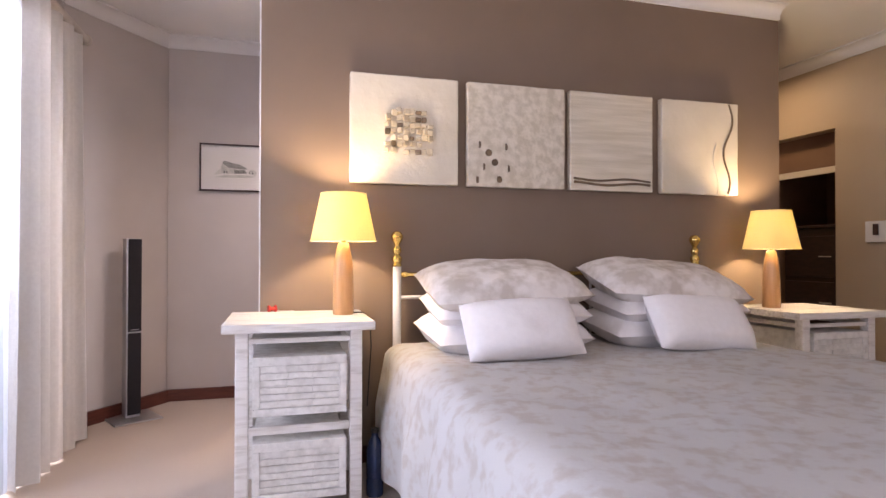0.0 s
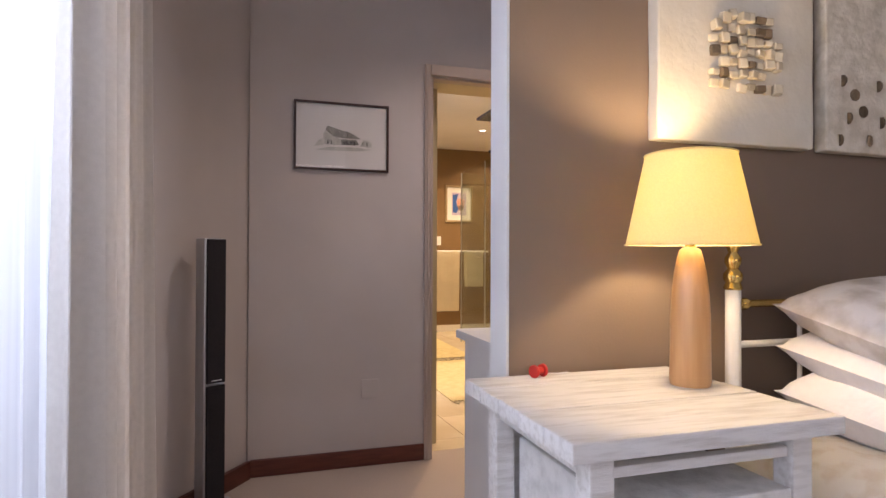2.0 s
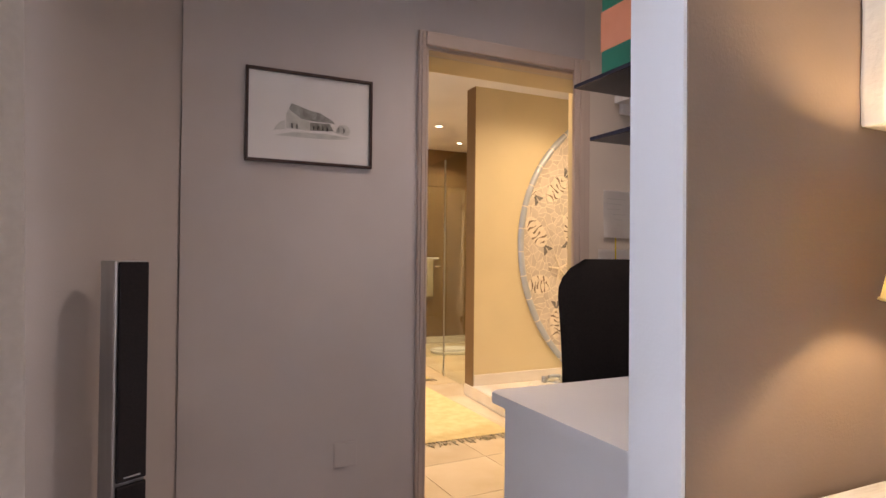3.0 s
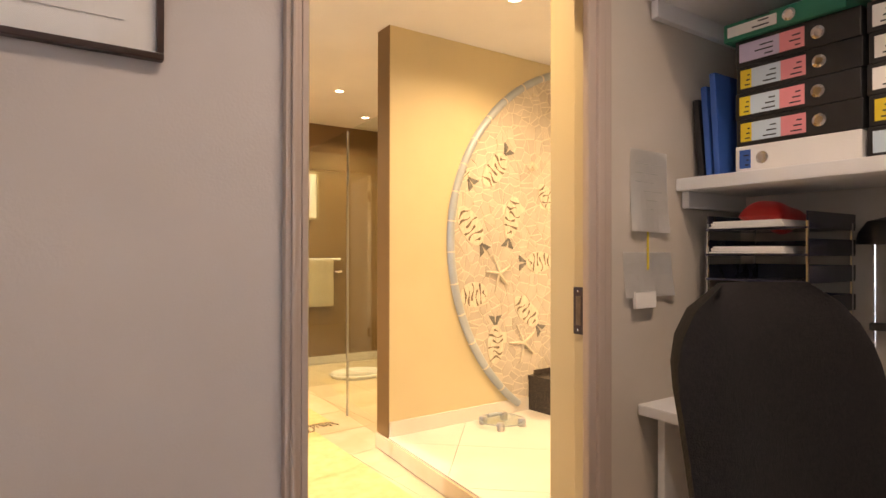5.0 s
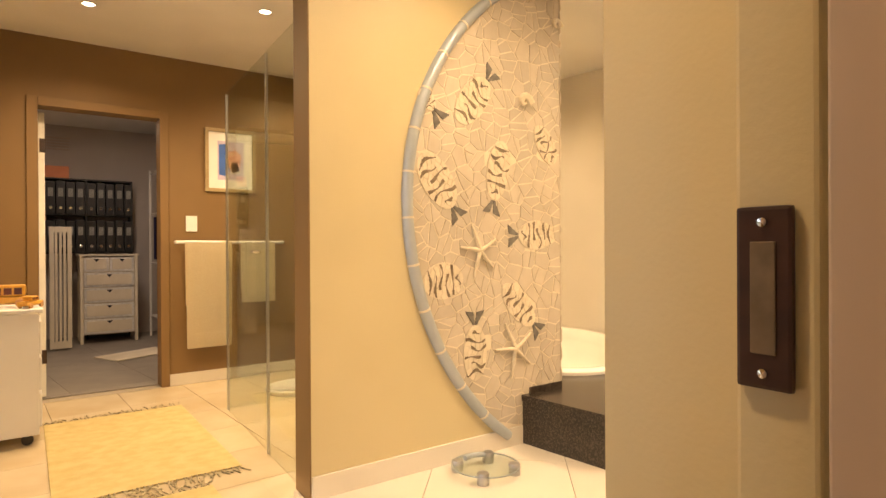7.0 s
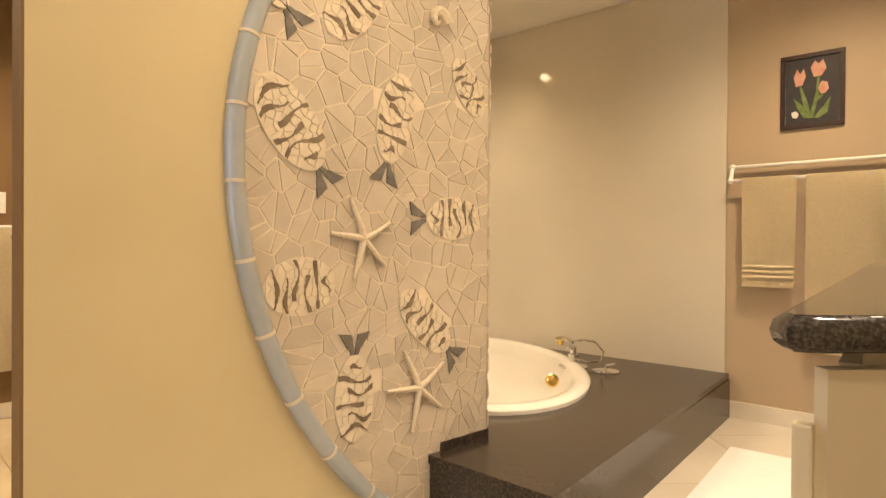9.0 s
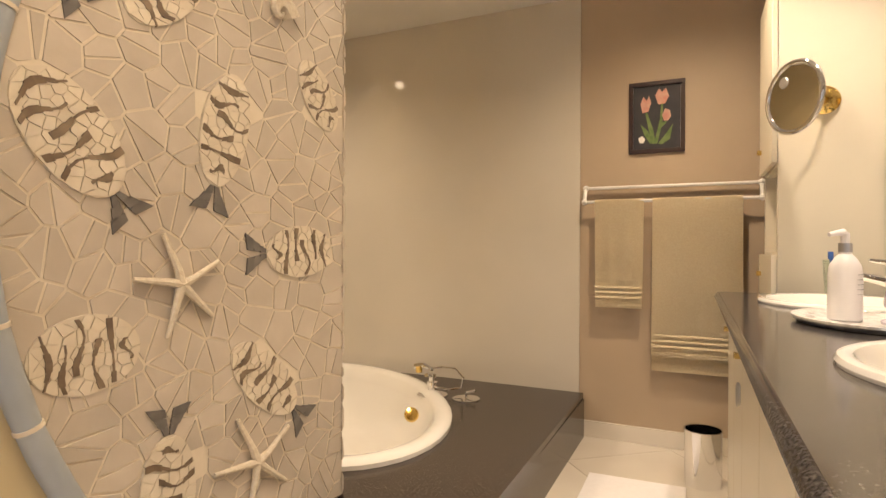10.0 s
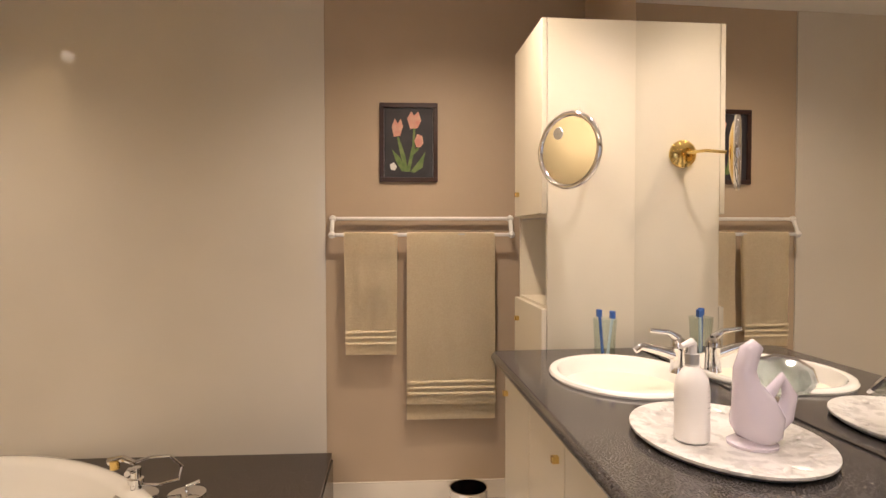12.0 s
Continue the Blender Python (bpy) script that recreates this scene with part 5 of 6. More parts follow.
        cx, cz = sum(p[0] for p in ok) / len(ok) + rng.uniform(-0.012, 0.012), sum(p[1] for p in ok) / len(ok) + rng.uniform(-0.012, 0.012)
        nx, nz = math.cos(a), math.sin(a)
        pieces = [clip(ok, cx - nx * 0.0030, cz - nz * 0.0030, nx, nz), clip(ok, cx + nx * 0.0030, cz + nz * 0.0030, -nx, -nz)]
    for pc in pieces:
        if len(pc) < 3:
            continue
        deep = d + 0.001 * rng.random()
        if count < 300 and z < 1.95:
            part("shard", prism(pc, deep, m=m), "shard", mos)
            count += 1
        else:
            prism(pc, deep, rest, m)

part("shard_field", rest, "shard", mos)["kind"] = "stuff"


def fish(fx, fz, L, W, h, tl, seed):
    f = part("fish", lathe([(0.5, 0), (0.5, 0.001)], 28, m=pose(fx, -0.004, fz) @ pose(0, 0, 0, 0, -h) @ pose(0, 0, 0, 90) @ Matrix.Diagonal((L, W, 5, 1))), "fish_white", mos, "striped fish of cream and brown pieces")
    r = random.Random(seed)
    a = radians(h)

    def place(u, v):
        return fx + u * math.cos(a) - v * math.sin(a), fz + u * math.sin(a) + v * math.cos(a)

    loc = []
    for _ in range(3000):
        u, v = r.uniform(-L / 2, L / 2), r.uniform(-W / 2, W / 2)
        if (2 * u / L) ** 2 + (2 * v / W) ** 2 < 0.93 and all((u - p) ** 2 + (v - q) ** 2 > 0.021 ** 2 for p, q in loc):
            loc.append((u, v))
    white = bmesh.new()
    for (u, v), poly in cells(loc, 0.0012, lambda u, v: [(u - 0.03, v - 0.03), (u + 0.03, v - 0.03), (u + 0.03, v + 0.03), (u - 0.03, v + 0.03)]):
        ok = []
        for p, q in poly:
            e = math.sqrt((2 * p / L) ** 2 + (2 * q / W) ** 2)
            k = min(1.0, 0.99 / max(e, 1e-6))
            ok.append((p * k, q * k))
        prism([place(p, q) for p, q in ok], 0.0105 + 0.002 * r.random(), white)
    for s in range(6):
        dark = bmesh.new()
        u0 = -L * 0.36 + s * L * 0.142
        wv = W / 2 * math.sqrt(max(0.05, 1 - (2 * u0 / L) ** 2)) * 0.92
        bend = r.uniform(-0.016, 0.016)
        n = 6
        lo, hi = -wv if s % 2 else -wv * 0.4, wv if s % 3 else wv * 0.5
        for k in range(n):
            v0, v1 = lo + (hi - lo) * k / n, lo + (hi - lo) * (k + 1) / n
            b0, b1 = bend * math.sin(k * 0.9 + s), bend * math.sin((k + 1) * 0.9 + s)
            w = L * 0.019 * (1 + 0.6 * math.sin(k * 1.1 + s))
            quad = [(u0 + b0 - w, v0), (u0 + b0 + w, v0), (u0 + b1 + w, v1), (u0 + b1 - w, v1)]
            prism([place(p, q) for p, q in quad], 0.0132, dark)
        part("stripe", dark, "fish_dark", f, "brown glazed stripe")
    part("body_mosaic", white, "fish_white", f)["kind"] = "stuff"
    if tl:
        tail = bmesh.new()
        for sgn in (1, -1):
            for k in range(3):
                u0, u1 = -L / 2 - 0.021 * k, -L / 2 - 0.021 * (k + 1) + 0.002
                prism([place(u0, sgn * (0.001 + 0.003 * k)), place(u0, sgn * (0.012 + 0.014 * k)), place(u1 - 0.006, sgn * (0.024 + 0.016 * k)), place(u1, sgn * (0.003 + 0.004 * k))], 0.011, tail)
        part("tail", tail, "fish_tail", f, "dark grey tail pieces")["kind"] = "stuff"


for k, fsh in enumerate(FISH[:9]):
    fish(fsh[0], fsh[1], fsh[2], fsh[3], fsh[4], fsh[5], k)
for k, (sx, sz, r, turn) in enumerate(STARS):
    bm = bmesh.new()
    for q in range(5):
        a = radians(turn + 72 * q + (6 if q % 2 else -5))
        L = r * (1.0 if q % 2 else 0.9)
        tube([(sx, -0.016, sz), (sx + 0.3 * L * math.cos(a), -0.020, sz + 0.3 * L * math.sin(a)), (sx + L * math.cos(a + 0.05), -0.014, sz + L * math.sin(a + 0.05))], 0.012, 8, bm, taper=[0.013, 0.0095, 0.0055])
    part("starfish", bm, "starfish", mos, "pale dried starfish", smooth=True)
for (sx, sz, s) in ((2.57, 1.80, 1.0), (2.80, 2.235, 0.8), (2.60, 2.32, 0.5)):
    bm = bmesh.new()
    tube([(sx + 0.045 * s * math.exp(-0.22 * k) * math.cos(k * 0.55), -0.012 - 0.0035 * k * s * 0.4, sz + 0.06 * s * math.exp(-0.22 * k) * math.sin(k * 0.55)) for k in range(13)], 0.02, 8, bm, taper=[0.03 * s * math.exp(-0.16 * k) for k in range(13)])
    part("seashell", bm, "starfish", mos, "cream spiral seashell", smooth=True)
# segmented tubular rim
segs = 15
for k in range(segs):
    a0 = 107 + (234.5 - 107) * k / segs
    a1 = 107 + (234.5 - 107) * (k + 1) / segs - 0.30
    run_pts = []
    for q in range(5):
        a = radians(a0 + (a1 - a0) * q / 4)
        run_pts.append((CX + (RX + 0.012) * math.cos(a), -0.006, CZ + ((RT if math.sin(a) > 0 else RB) + 0.012) * math.sin(a)))
    part("rim_piece", tube(run_pts, 0.027, 12, taper=[0.0255, 0.027, 0.027, 0.027, 0.0255]), "silver_paint", mos, "glazed grey-blue rim tile", smooth=True)
    if k:
        joint = []
        for a in (radians(a0 - 0.34), radians(a0 + 0.04)):
            joint.append((CX + (RX + 0.012) * math.cos(a), -0.006, CZ + ((RT if math.sin(a) > 0 else RB) + 0.012) * math.sin(a)))
        part("rim_joint", tube(joint, 0.0285, 12), "fish_white", mos, "cream mortar joint", smooth=True)
ed = bmesh.new()
er = random.Random(5)
z = 0.37
while z < 2.5:
    h = er.uniform(0.03, 0.09)
    prism([(2.838, z), (2.843 + er.uniform(0, 0.004), z + h * 0.2), (2.842 + er.uniform(0, 0.004), z + h * 0.8), (2.838, z + h)], 0.012, ed)
    z += h + er.uniform(0.0, 0.04)
part("ragged_edge", ed, "shard", mos, "ragged edge pieces")["kind"] = "stuff"

# ---- vanity ----
VM = Matrix.Translation((1.80, 4.935, 0)) @ pose(0, 0, 0, 0, 0, 9.7)
CT = 0.984
vn = thing("vanity_unit", "cream lacquered vanity cabinet under the granite top", "vanity", VM)
part("carcass", slab([(0.13, -0.055), (2.19, -0.055), (2.19, -0.585), (0.61, -0.585)], 0.19, CT - 0.034), "cabinet", vn)
part("plinth", slab([(0.22, -0.10), (2.17, -0.10), (2.17, -0.56), (0.62, -0.56)], 0.083, 0.19), "black", vn)
edges = [0.13, 0.56, 1.02, 1.48, 1.83, 2.185]
for a, b in zip(edges, edges[1:]):
    d = part("door", box(a + 0.003, -0.055, 0.20, b - 0.003, -0.035, CT - 0.05, 0.003), "cabinet", vn)
    kx = b - 0.05 if edges.index(a) % 2 == 0 else a + 0.05
    if b > 1.8:
        part("knob", box(kx - 0.009, -0.035, 0.84, kx + 0.009, -0.016, 0.858, 0.003), "brass", d, "brass knob")
    else:
        part("ring_handle", tube([(kx + 0.022 * math.cos(k * math.pi / 9), -0.022, 0.76 + 0.028 * math.sin(k * math.pi / 9)) for k in range(18)], 0.005, 6, closed=True), "alu", d, "ring handle")
ep = part("end_panel", run((0.094, -0.020), (0.575, -0.58), 0.10, CT - 0.05, -0.018), "cabinet", vn)
part("screw_cover", lathe([(0.006, 0), (0.006, 0.003), (0, 0.004)], 12, m=pose(0.33, -0.33, 0.82) @ pose(0, 0, 0, 0, -90, 42)), "ink", ep)
part("corner_post", box(0.068, -0.022, 0.10, 0.086, -0.005, CT - 0.10, 0.003), "cabinet", vn)

vt = thing("counter", "speckled black granite vanity counter with rounded edge", "counter", VM)


def counter_top():
    """The granite top with its two basin cut-outs."""
    bm = bmesh.new()
    holes = [(0.66, -0.315), (1.80, -0.315)]
    out = [(0.066, -0.022), (0.062, -0.008), (0.078, 0.0), (2.19, 0.0), (2.21, -0.01), (2.215, -0.03), (2.215, -0.592), (0.55, -0.592)]
    loops = {}
    for z in (CT - 0.034, CT):
        o = [bm.verts.new((x, y, z)) for x, y in out]
        es = [bm.edges.new((o[i], o[(i + 1) % len(o)])) for i in range(len(o))]
        hs = []
        for hx, hy in holes:
            h = [bm.verts.new((hx + 0.236 * math.cos(2 * math.pi * k / 36), hy + 0.195 * math.sin(2 * math.pi * k / 36), z)) for k in range(36)]
            es += [bm.edges.new((h[i], h[(i + 1) % 36])) for i in range(36)]
            hs.append(h)
        bmesh.ops.triangle_fill(bm, edges=es, use_beauty=True)
        loops[z] = [o] + hs
    for a, b in zip(*loops.values()):
        for i in range(len(a)):
            j = (i + 1) % len(a)
            bm.faces.new((a[i], a[j], b[j], b[i]))
    return bm


part("slab", counter_top(), "granite_top", vt)
part("edge_roll", tube([(0.555, -0.575, CT - 0.017), (0.068, -0.024, CT - 0.017), (0.066, -0.010, CT - 0.017), (0.078, -0.002, CT - 0.017), (2.19, -0.002, CT - 0.017), (2.212, -0.03, CT - 0.017)], 0.0172, 10), "granite_top", vt, smooth=True)


def basin(u):
    t = thing("basin", "white oval ceramic basin set into the granite top", "basin", VM @ pose(u, -0.315, CT), "pair of basins")
    prof = [(1.0, 0.0005), (1.005, 0.006), (0.985, 0.013), (0.94, 0.016), (0.89, 0.013), (0.86, 0.0), (0.82, -0.03), (0.70, -0.075), (0.45, -0.10), (0.1, -0.105)]
    bm = bmesh.new()
    rings = [[bm.verts.new((0.26 * f * math.cos(2 * math.pi * k / 48), 0.215 * f * math.sin(2 * math.pi * k / 48), z)) for k in range(48)] for f, z in prof]
    for a, b in zip(rings, rings[1:]):
        for i in range(48):
            j = (i + 1) % 48
            bm.faces.new((a[i], a[j], b[j], b[i]))
    bm.faces.new(rings[-1])
    bm2 = part("bowl", bm, "ceramic", t, smooth=True)
    part("waste", lathe([(0.022, -0.1045), (0.022, -0.1015), (0.0, -0.100)], 18), "chrome", t)
    part("overflow", lathe([(0.008, 0), (0.010, 0.003), (0.0, 0.004)], 12, m=pose(0.0, 0.165, -0.035, 62)), "chrome", t)
    p = thing("basin_mixer", "chrome single-lever mixer tap behind a basin", "tap", VM @ pose(u, -0.485, CT + 0.014), "pair of mixers")
    part("body", lathe([(0.026, -0.006), (0.024, 0.004), (0.021, 0.055), (0.023, 0.06), (0.023, 0.085), (0.014, 0.098), (0.0, 0.10)], 20), "chrome", p, smooth=True)
    part("spout", tube([(0, 0.01, 0.045), (0, 0.06, 0.062), (0, 0.115, 0.075), (0, 0.135, 0.062)], 0.013, 12, taper=[0.016, 0.014, 0.012, 0.010]), "chrome", p, smooth=True)
    part("lever", tube([(0, 0.0, 0.095), (0, 0.03, 0.115), (0, 0.09, 0.122)], 0.008, 10, taper=[0.014, 0.009, 0.006]), "chrome", p, smooth=True)


basin(0.66)
basin(1.80)
mr = thing("wall_mirror", "large frameless mirror over the vanity", "mirror", VM)
part("silvering", box(0.56, -0.597, CT + 0.004, 2.238, -0.540, 2.30), "mirror", mr)

tc = thing("tall_cabinet", "tall cream cabinet with an open niche beside the basin", "cabinet", VM)
part("side_board", box(2.24, -0.59, 0.083, 2.262, -0.205, 2.205, 0.002), "cabinet", tc)
part("side_board", box(2.668, -0.59, 0.083, 2.69, -0.205, 2.205, 0.002), "cabinet", tc)
part("back_board", box(2.262, -0.59, 0.083, 2.668, -0.575, 2.205), "cabinet", tc)
for z in (0.10, 1.12, 1.475, 2.185):
    part("board", box(2.262, -0.575, z, 2.668, -0.205, z + 0.02), "cabinet", tc)
for z0, z1, kz in ((1.485, 2.205, 1.58), (0.10, 1.13, 1.045)):
    d = part("door", box(2.24, -0.203, z0, 2.69, -0.183, z1, 0.003), "cabinet", tc)
    part("knob", box(2.60, -0.183, kz - 0.01, 2.622, -0.165, kz + 0.01, 0.003), "brass", d, "small brass knob")

# swing-arm shaving mirror on the tall cabinet
sm = thing("shaving_mirror", "round swing-arm mirror in chrome on a brass wall plate", "mirror", VM @ pose(2.24, -0.355, 1.71))
part("wall_plate", lathe([(0.052, 0), (0.052, 0.010), (0.040, 0.020), (0.018, 0.026), (0.018, 0.04), (0, 0.042)], 28, m=pose(0.0, 0, 0, 0, -90)), "brass", sm, "polished brass wall plate", smooth=True)
part("arm", tube([(-0.035, 0, 0), (-0.10, 0.035, 0.0), (-0.135, 0.095, -0.01)], 0.006, 8), "brass", sm)
HM = pose(-0.16, 0.12, -0.015, 0, 0, -146) @ pose(0, 0, 0, 90) @ Matrix.Scale(1.27, 4)
hd = part("bezel", tube([tuple((HM @ Vector((0.098 * math.cos(k * math.pi / 24), 0.098 * math.sin(k * math.pi / 24), 0.0)))) for k in range(48)], 0.010, 10, closed=True), "chrome", sm, "chrome bezel", smooth=True)
part("glass_face", lathe([(0.094, -0.003), (0.094, 0.002), (0.0, 0.0021)], 40, m=HM), "mirror", hd)
part("small_lens", lathe([(0.017, 0.0022), (0.015, 0.005), (0.0, 0.0052)], 20, m=HM @ pose(-0.035, 0.05, 0)), "alu", hd)
part("back_shell", lathe([(0.094, -0.002), (0.085, -0.012), (0.05, -0.02), (0.0, -0.022)], 36, m=HM), "brass", hd, "brass back", smooth=True)

# tray with bottle and pitcher
TM = VM @ pose(1.255, -0.30, CT)
tr = thing("oval_tray", "silver embossed oval tray on the granite top", "tray", TM)


def oval_lathe(prof, sx, sy, seg=52):
    return lathe(prof, seg, m=Matrix.Diagonal((sx, sy, 1, 1)))


part("dish", oval_lathe([(0.92, 0.001), (1.0, 0.012), (1.0, 0.017), (0.96, 0.018), (0.72, 0.008), (0.70, 0.0065), (0.0, 0.006)], 0.225, 0.178), "tray", tr, smooth=True)
for k in range(22):
    a = 2 * math.pi * k / 22
    m = pose(0.19 * math.cos(a), 0.15 * math.sin(a), 0.0125, 0, 0, math.degrees(a) + 35 * (-1) ** k)
    part("leaf_relief", lathe([(0.0, -0.003), (0.5, 0.0), (0.35, 0.003), (0, 0.0045)], 10, m=m @ Matrix.Diagonal((0.05, 0.018, 1, 1))), "tray", tr)
bo = thing("soap_bottle", "white pump soap bottle on the tray", "bottle", TM @ pose(-0.008, 0.075, 0.007))
part("body", lathe([(0.030, 0), (0.034, 0.004), (0.034, 0.105), (0.031, 0.125), (0.02, 0.143), (0.013, 0.15), (0.013, 0.155)], 26), "bottle", bo, smooth=True)
part("collar", lathe([(0.0135, 0.155), (0.0135, 0.175)], 18), "alu", bo)
part("pump", tube([(0, 0, 0.175), (0, 0, 0.196), (-0.004, 0.004, 0.200), (-0.02, 0.035, 0.194)], 0.006, 8, taper=[0.009, 0.009, 0.008, 0.005]), "bottle", bo, smooth=True)
for k, w in enumerate((26, 18, 34, 26, 30)):
    a0 = -2.6
    part("print", tube([(0.0343 * math.cos(a0 + w * 0.012 * q), 0.0343 * math.sin(a0 + w * 0.012 * q), 0.105 - 0.011 * k) for q in range(4)], 0.0006, 4), "pencil", bo)
pi = thing("pitcher", "glazed lavender swan-necked pitcher on the tray", "pitcher", TM @ pose(-0.045, -0.03, 0.007, 0, 0, -100))
part("foot", lathe([(0.046, 0), (0.047, 0.006), (0.035, 0.012), (0.03, 0.018)], 24), "lavender", pi, smooth=True)
part("body", tube([(0, 0, 0.012), (0.006, 0, 0.03), (0.008, 0, 0.055), (0, 0, 0.085), (-0.012, 0, 0.115), (-0.016, 0, 0.15), (-0.006, 0, 0.185), (0.008, 0, 0.20)], 0.03, 18, taper=[0.034, 0.048, 0.050, 0.040, 0.027, 0.021, 0.020, 0.014]), "lavender", pi, smooth=True)
part("handle", tube([(0.03, 0, 0.03), (0.06, 0, 0.06), (0.07, 0, 0.10), (0.055, 0, 0.135), (0.03, 0, 0.10), (0.022, 0, 0.07)], 0.014, 12, taper=[0.02, 0.018, 0.014, 0.010, 0.012, 0.014]), "lavender", pi, smooth=True)
gd = thing("glass_dish", "small faceted clear dish leaning on the pitcher", "dish", TM @ pose(-0.025, -0.105, 0.115, 48, 22, 30) @ Matrix.Scale(1.15, 4))
part("bowl", lathe([(0.03, 0.0), (0.05, 0.012), (0.052, 0.024), (0.047, 0.024), (0.028, 0.006), (0, 0.005)], 10), "glass", gd)
part("rim", lathe([(0.047, 0.022), (0.0535, 0.022), (0.0535, 0.028), (0.047, 0.028)], 10), "chrome", gd)
tg = thing("tumbler", "clear glass tumbler with blue toothbrushes", "tumbler", VM @ pose(2.08, -0.365, CT) @ Matrix.Scale(1.2, 4))
part("glass_body", lathe([(0.028, 0.0), (0.034, 0.11), (0.032, 0.11), (0.026, 0.006), (0, 0.006)], 24), "glass", tg)
for k, (x, y, c) in enumerate(((0.006, 0.004, "blue"), (-0.008, -0.006, "pale_blue"))):
    b = part("toothbrush", tube([(x, y, 0.008), (x * 2.2, y * 2.2, 0.10), (x * 2.8, y * 2.8, 0.128)], 0.0045, 8), c, tg)
    part("bristles", box(-0.007, -0.006, 0.112, 0.012, 0.006, 0.134, 0.002, m=pose(x * 2.6, y * 2.6, 0)), "blue", b)

# ---- end wall: painting, towel rail, towels, bin ----
tu = framed("tulip_painting", "small dark framed painting of pink tulips", ew_m(-0.245, 0.0, 1.668) @ pose(0, 0, 0, 0, 0, 180), 0.285, 0.385, 0.022, "dark_wood", 0.023, "painting_dark")
for pl, c in (([(0.07, 0.22), (0.06, 0.27), (0.075, 0.31), (0.09, 0.285), (0.105, 0.31), (0.115, 0.27), (0.10, 0.225)], "petal"), ([(0.15, 0.26), (0.135, 0.31), (0.155, 0.345), (0.17, 0.325), (0.19, 0.345), (0.205, 0.30), (0.185, 0.262)], "petal"), ([(0.18, 0.17), (0.17, 0.20), (0.185, 0.235), (0.21, 0.225), (0.215, 0.19), (0.2, 0.17)], "petal"),
              ([(0.12, 0.05), (0.10, 0.14), (0.085, 0.22), (0.095, 0.22), (0.125, 0.13), (0.14, 0.05)], "leaf"), ([(0.13, 0.05), (0.16, 0.18), (0.165, 0.262), (0.176, 0.262), (0.172, 0.16), (0.148, 0.05)], "leaf"), ([(0.15, 0.05), (0.19, 0.10), (0.225, 0.15), (0.21, 0.07), (0.17, 0.045)], "leaf"), ([(0.06, 0.16), (0.10, 0.12), (0.125, 0.06), (0.11, 0.05), (0.08, 0.10)], "leaf"), ([(0.15, 0.12), (0.19, 0.155), (0.195, 0.17), (0.165, 0.16)], "leaf"),
              ([(0.055, 0.06), (0.05, 0.085), (0.07, 0.095), (0.085, 0.075), (0.075, 0.055)], "paper")):
    part("brushwork", prism(pl, 0.001, m=pose(0, -0.0085, 0)), c, tu)


def on_end(s, d, z):
    return Vector(ew(s, d, z))


rl = thing("towel_rail", "white double towel rail on the tan wall", "towel rail")
for z, d in ((1.487, 0.035), (1.408, 0.075)):
    part("bar", tube([on_end(-0.02, d, z), on_end(-0.885, d, z)], 0.009, 10), "iron_white", rl)
for s in (-0.02, -0.885):
    part("bracket", tube([on_end(s, 0.0, 1.487), on_end(s, 0.04, 1.487), on_end(s, 0.078, 1.408)], 0.010, 8), "iron_white", rl)
    for z, d in ((1.487, 0.037), (1.408, 0.076)):
        part("ball", lathe([(0, -0.018), (0.013, -0.012), (0.018, 0), (0.013, 0.012), (0, 0.018)], 14, m=Matrix.Translation(on_end(s, d, z))), "iron_white", rl, smooth=True)


def towel(name, label, place, w, front, back, seed, material="towel"):
    """A folded towel over a bar: local x along the bar, -y to the front, z down from the bar."""
    t = thing(name, label, "towel", place)
    bm = bmesh.new()
    prof = [(-0.012, -front)] + [(-0.012 - 0.004 * math.sin(k * 1.3 + seed), -front * (1 - k / 10)) for k in range(1, 10)] + [(-0.012, -0.005), (-0.008, 0.009), (0, 0.013), (0.008, 0.009), (0.012, -0.005)] + [(0.012, -back * k / 6) for k in range(1, 7)]
    n = 16
    g = [[bm.verts.new((w * (i / n - 0.5) * (1 - 0.05 * (-z / max(front, 0.1)) * (1 if seed % 2 else -0.3)), y + 0.006 * noise.noise(Vector((i * 0.35, z * 3, seed))), z)) for y, z in prof] for i in range(n + 1)]
    for i in range(n):
        for j in range(len(prof) - 1):
            bm.faces.new((g[i][j], g[i + 1][j], g[i + 1][j + 1], g[i][j + 1]))
    bmesh.ops.solidify(bm, geom=bm.faces[:], thickness=-0.008)
    part("cloth", bm, material, t, smooth=True)
    for k in range(3):
        part("woven_band", box(-w * 0.48, -0.0212, -front + 0.05 + 0.028 * k, w * 0.48, -0.0185, -front + 0.062 + 0.028 * k, 0.002), material, t)


EM = pose(0, 0, 0, 0, 0, 7.5 - 90)
towel("hand_towel", "folded beige hand towel over the rail", Matrix.Translation(on_end(-0.205, 0.075, 1.408)) @ EM, 0.255, 0.575, 0.50, 1)
towel("bath_towel", "thick folded beige bath towel over the rail", Matrix.Translation(on_end(-0.59, 0.075, 1.408)) @ EM, 0.425, 0.82, 0.90, 2)
bn = thing("waste_bin", "small round stainless steel bin on the tiles", "bin", pose(4.30, 5.41, 0.0905))
part("body", lathe([(0.075, 0.0), (0.078, 0.004), (0.080, 0.245), (0.083, 0.25), (0.076, 0.25), (0.074, 0.01), (0, 0.01)], 28), "chrome", bn, smooth=True)
bt = thing("bath_mat", "cream cotton bath mat on the podium tiles", "mat", pose(3.75, 5.60, 0.0905, 0, 0, 9.5))
part("mat", box(-0.42, -0.21, 0.0, 0.42, 0.21, 0.012, 0.005), "linen", bt)

# ---- scale ----
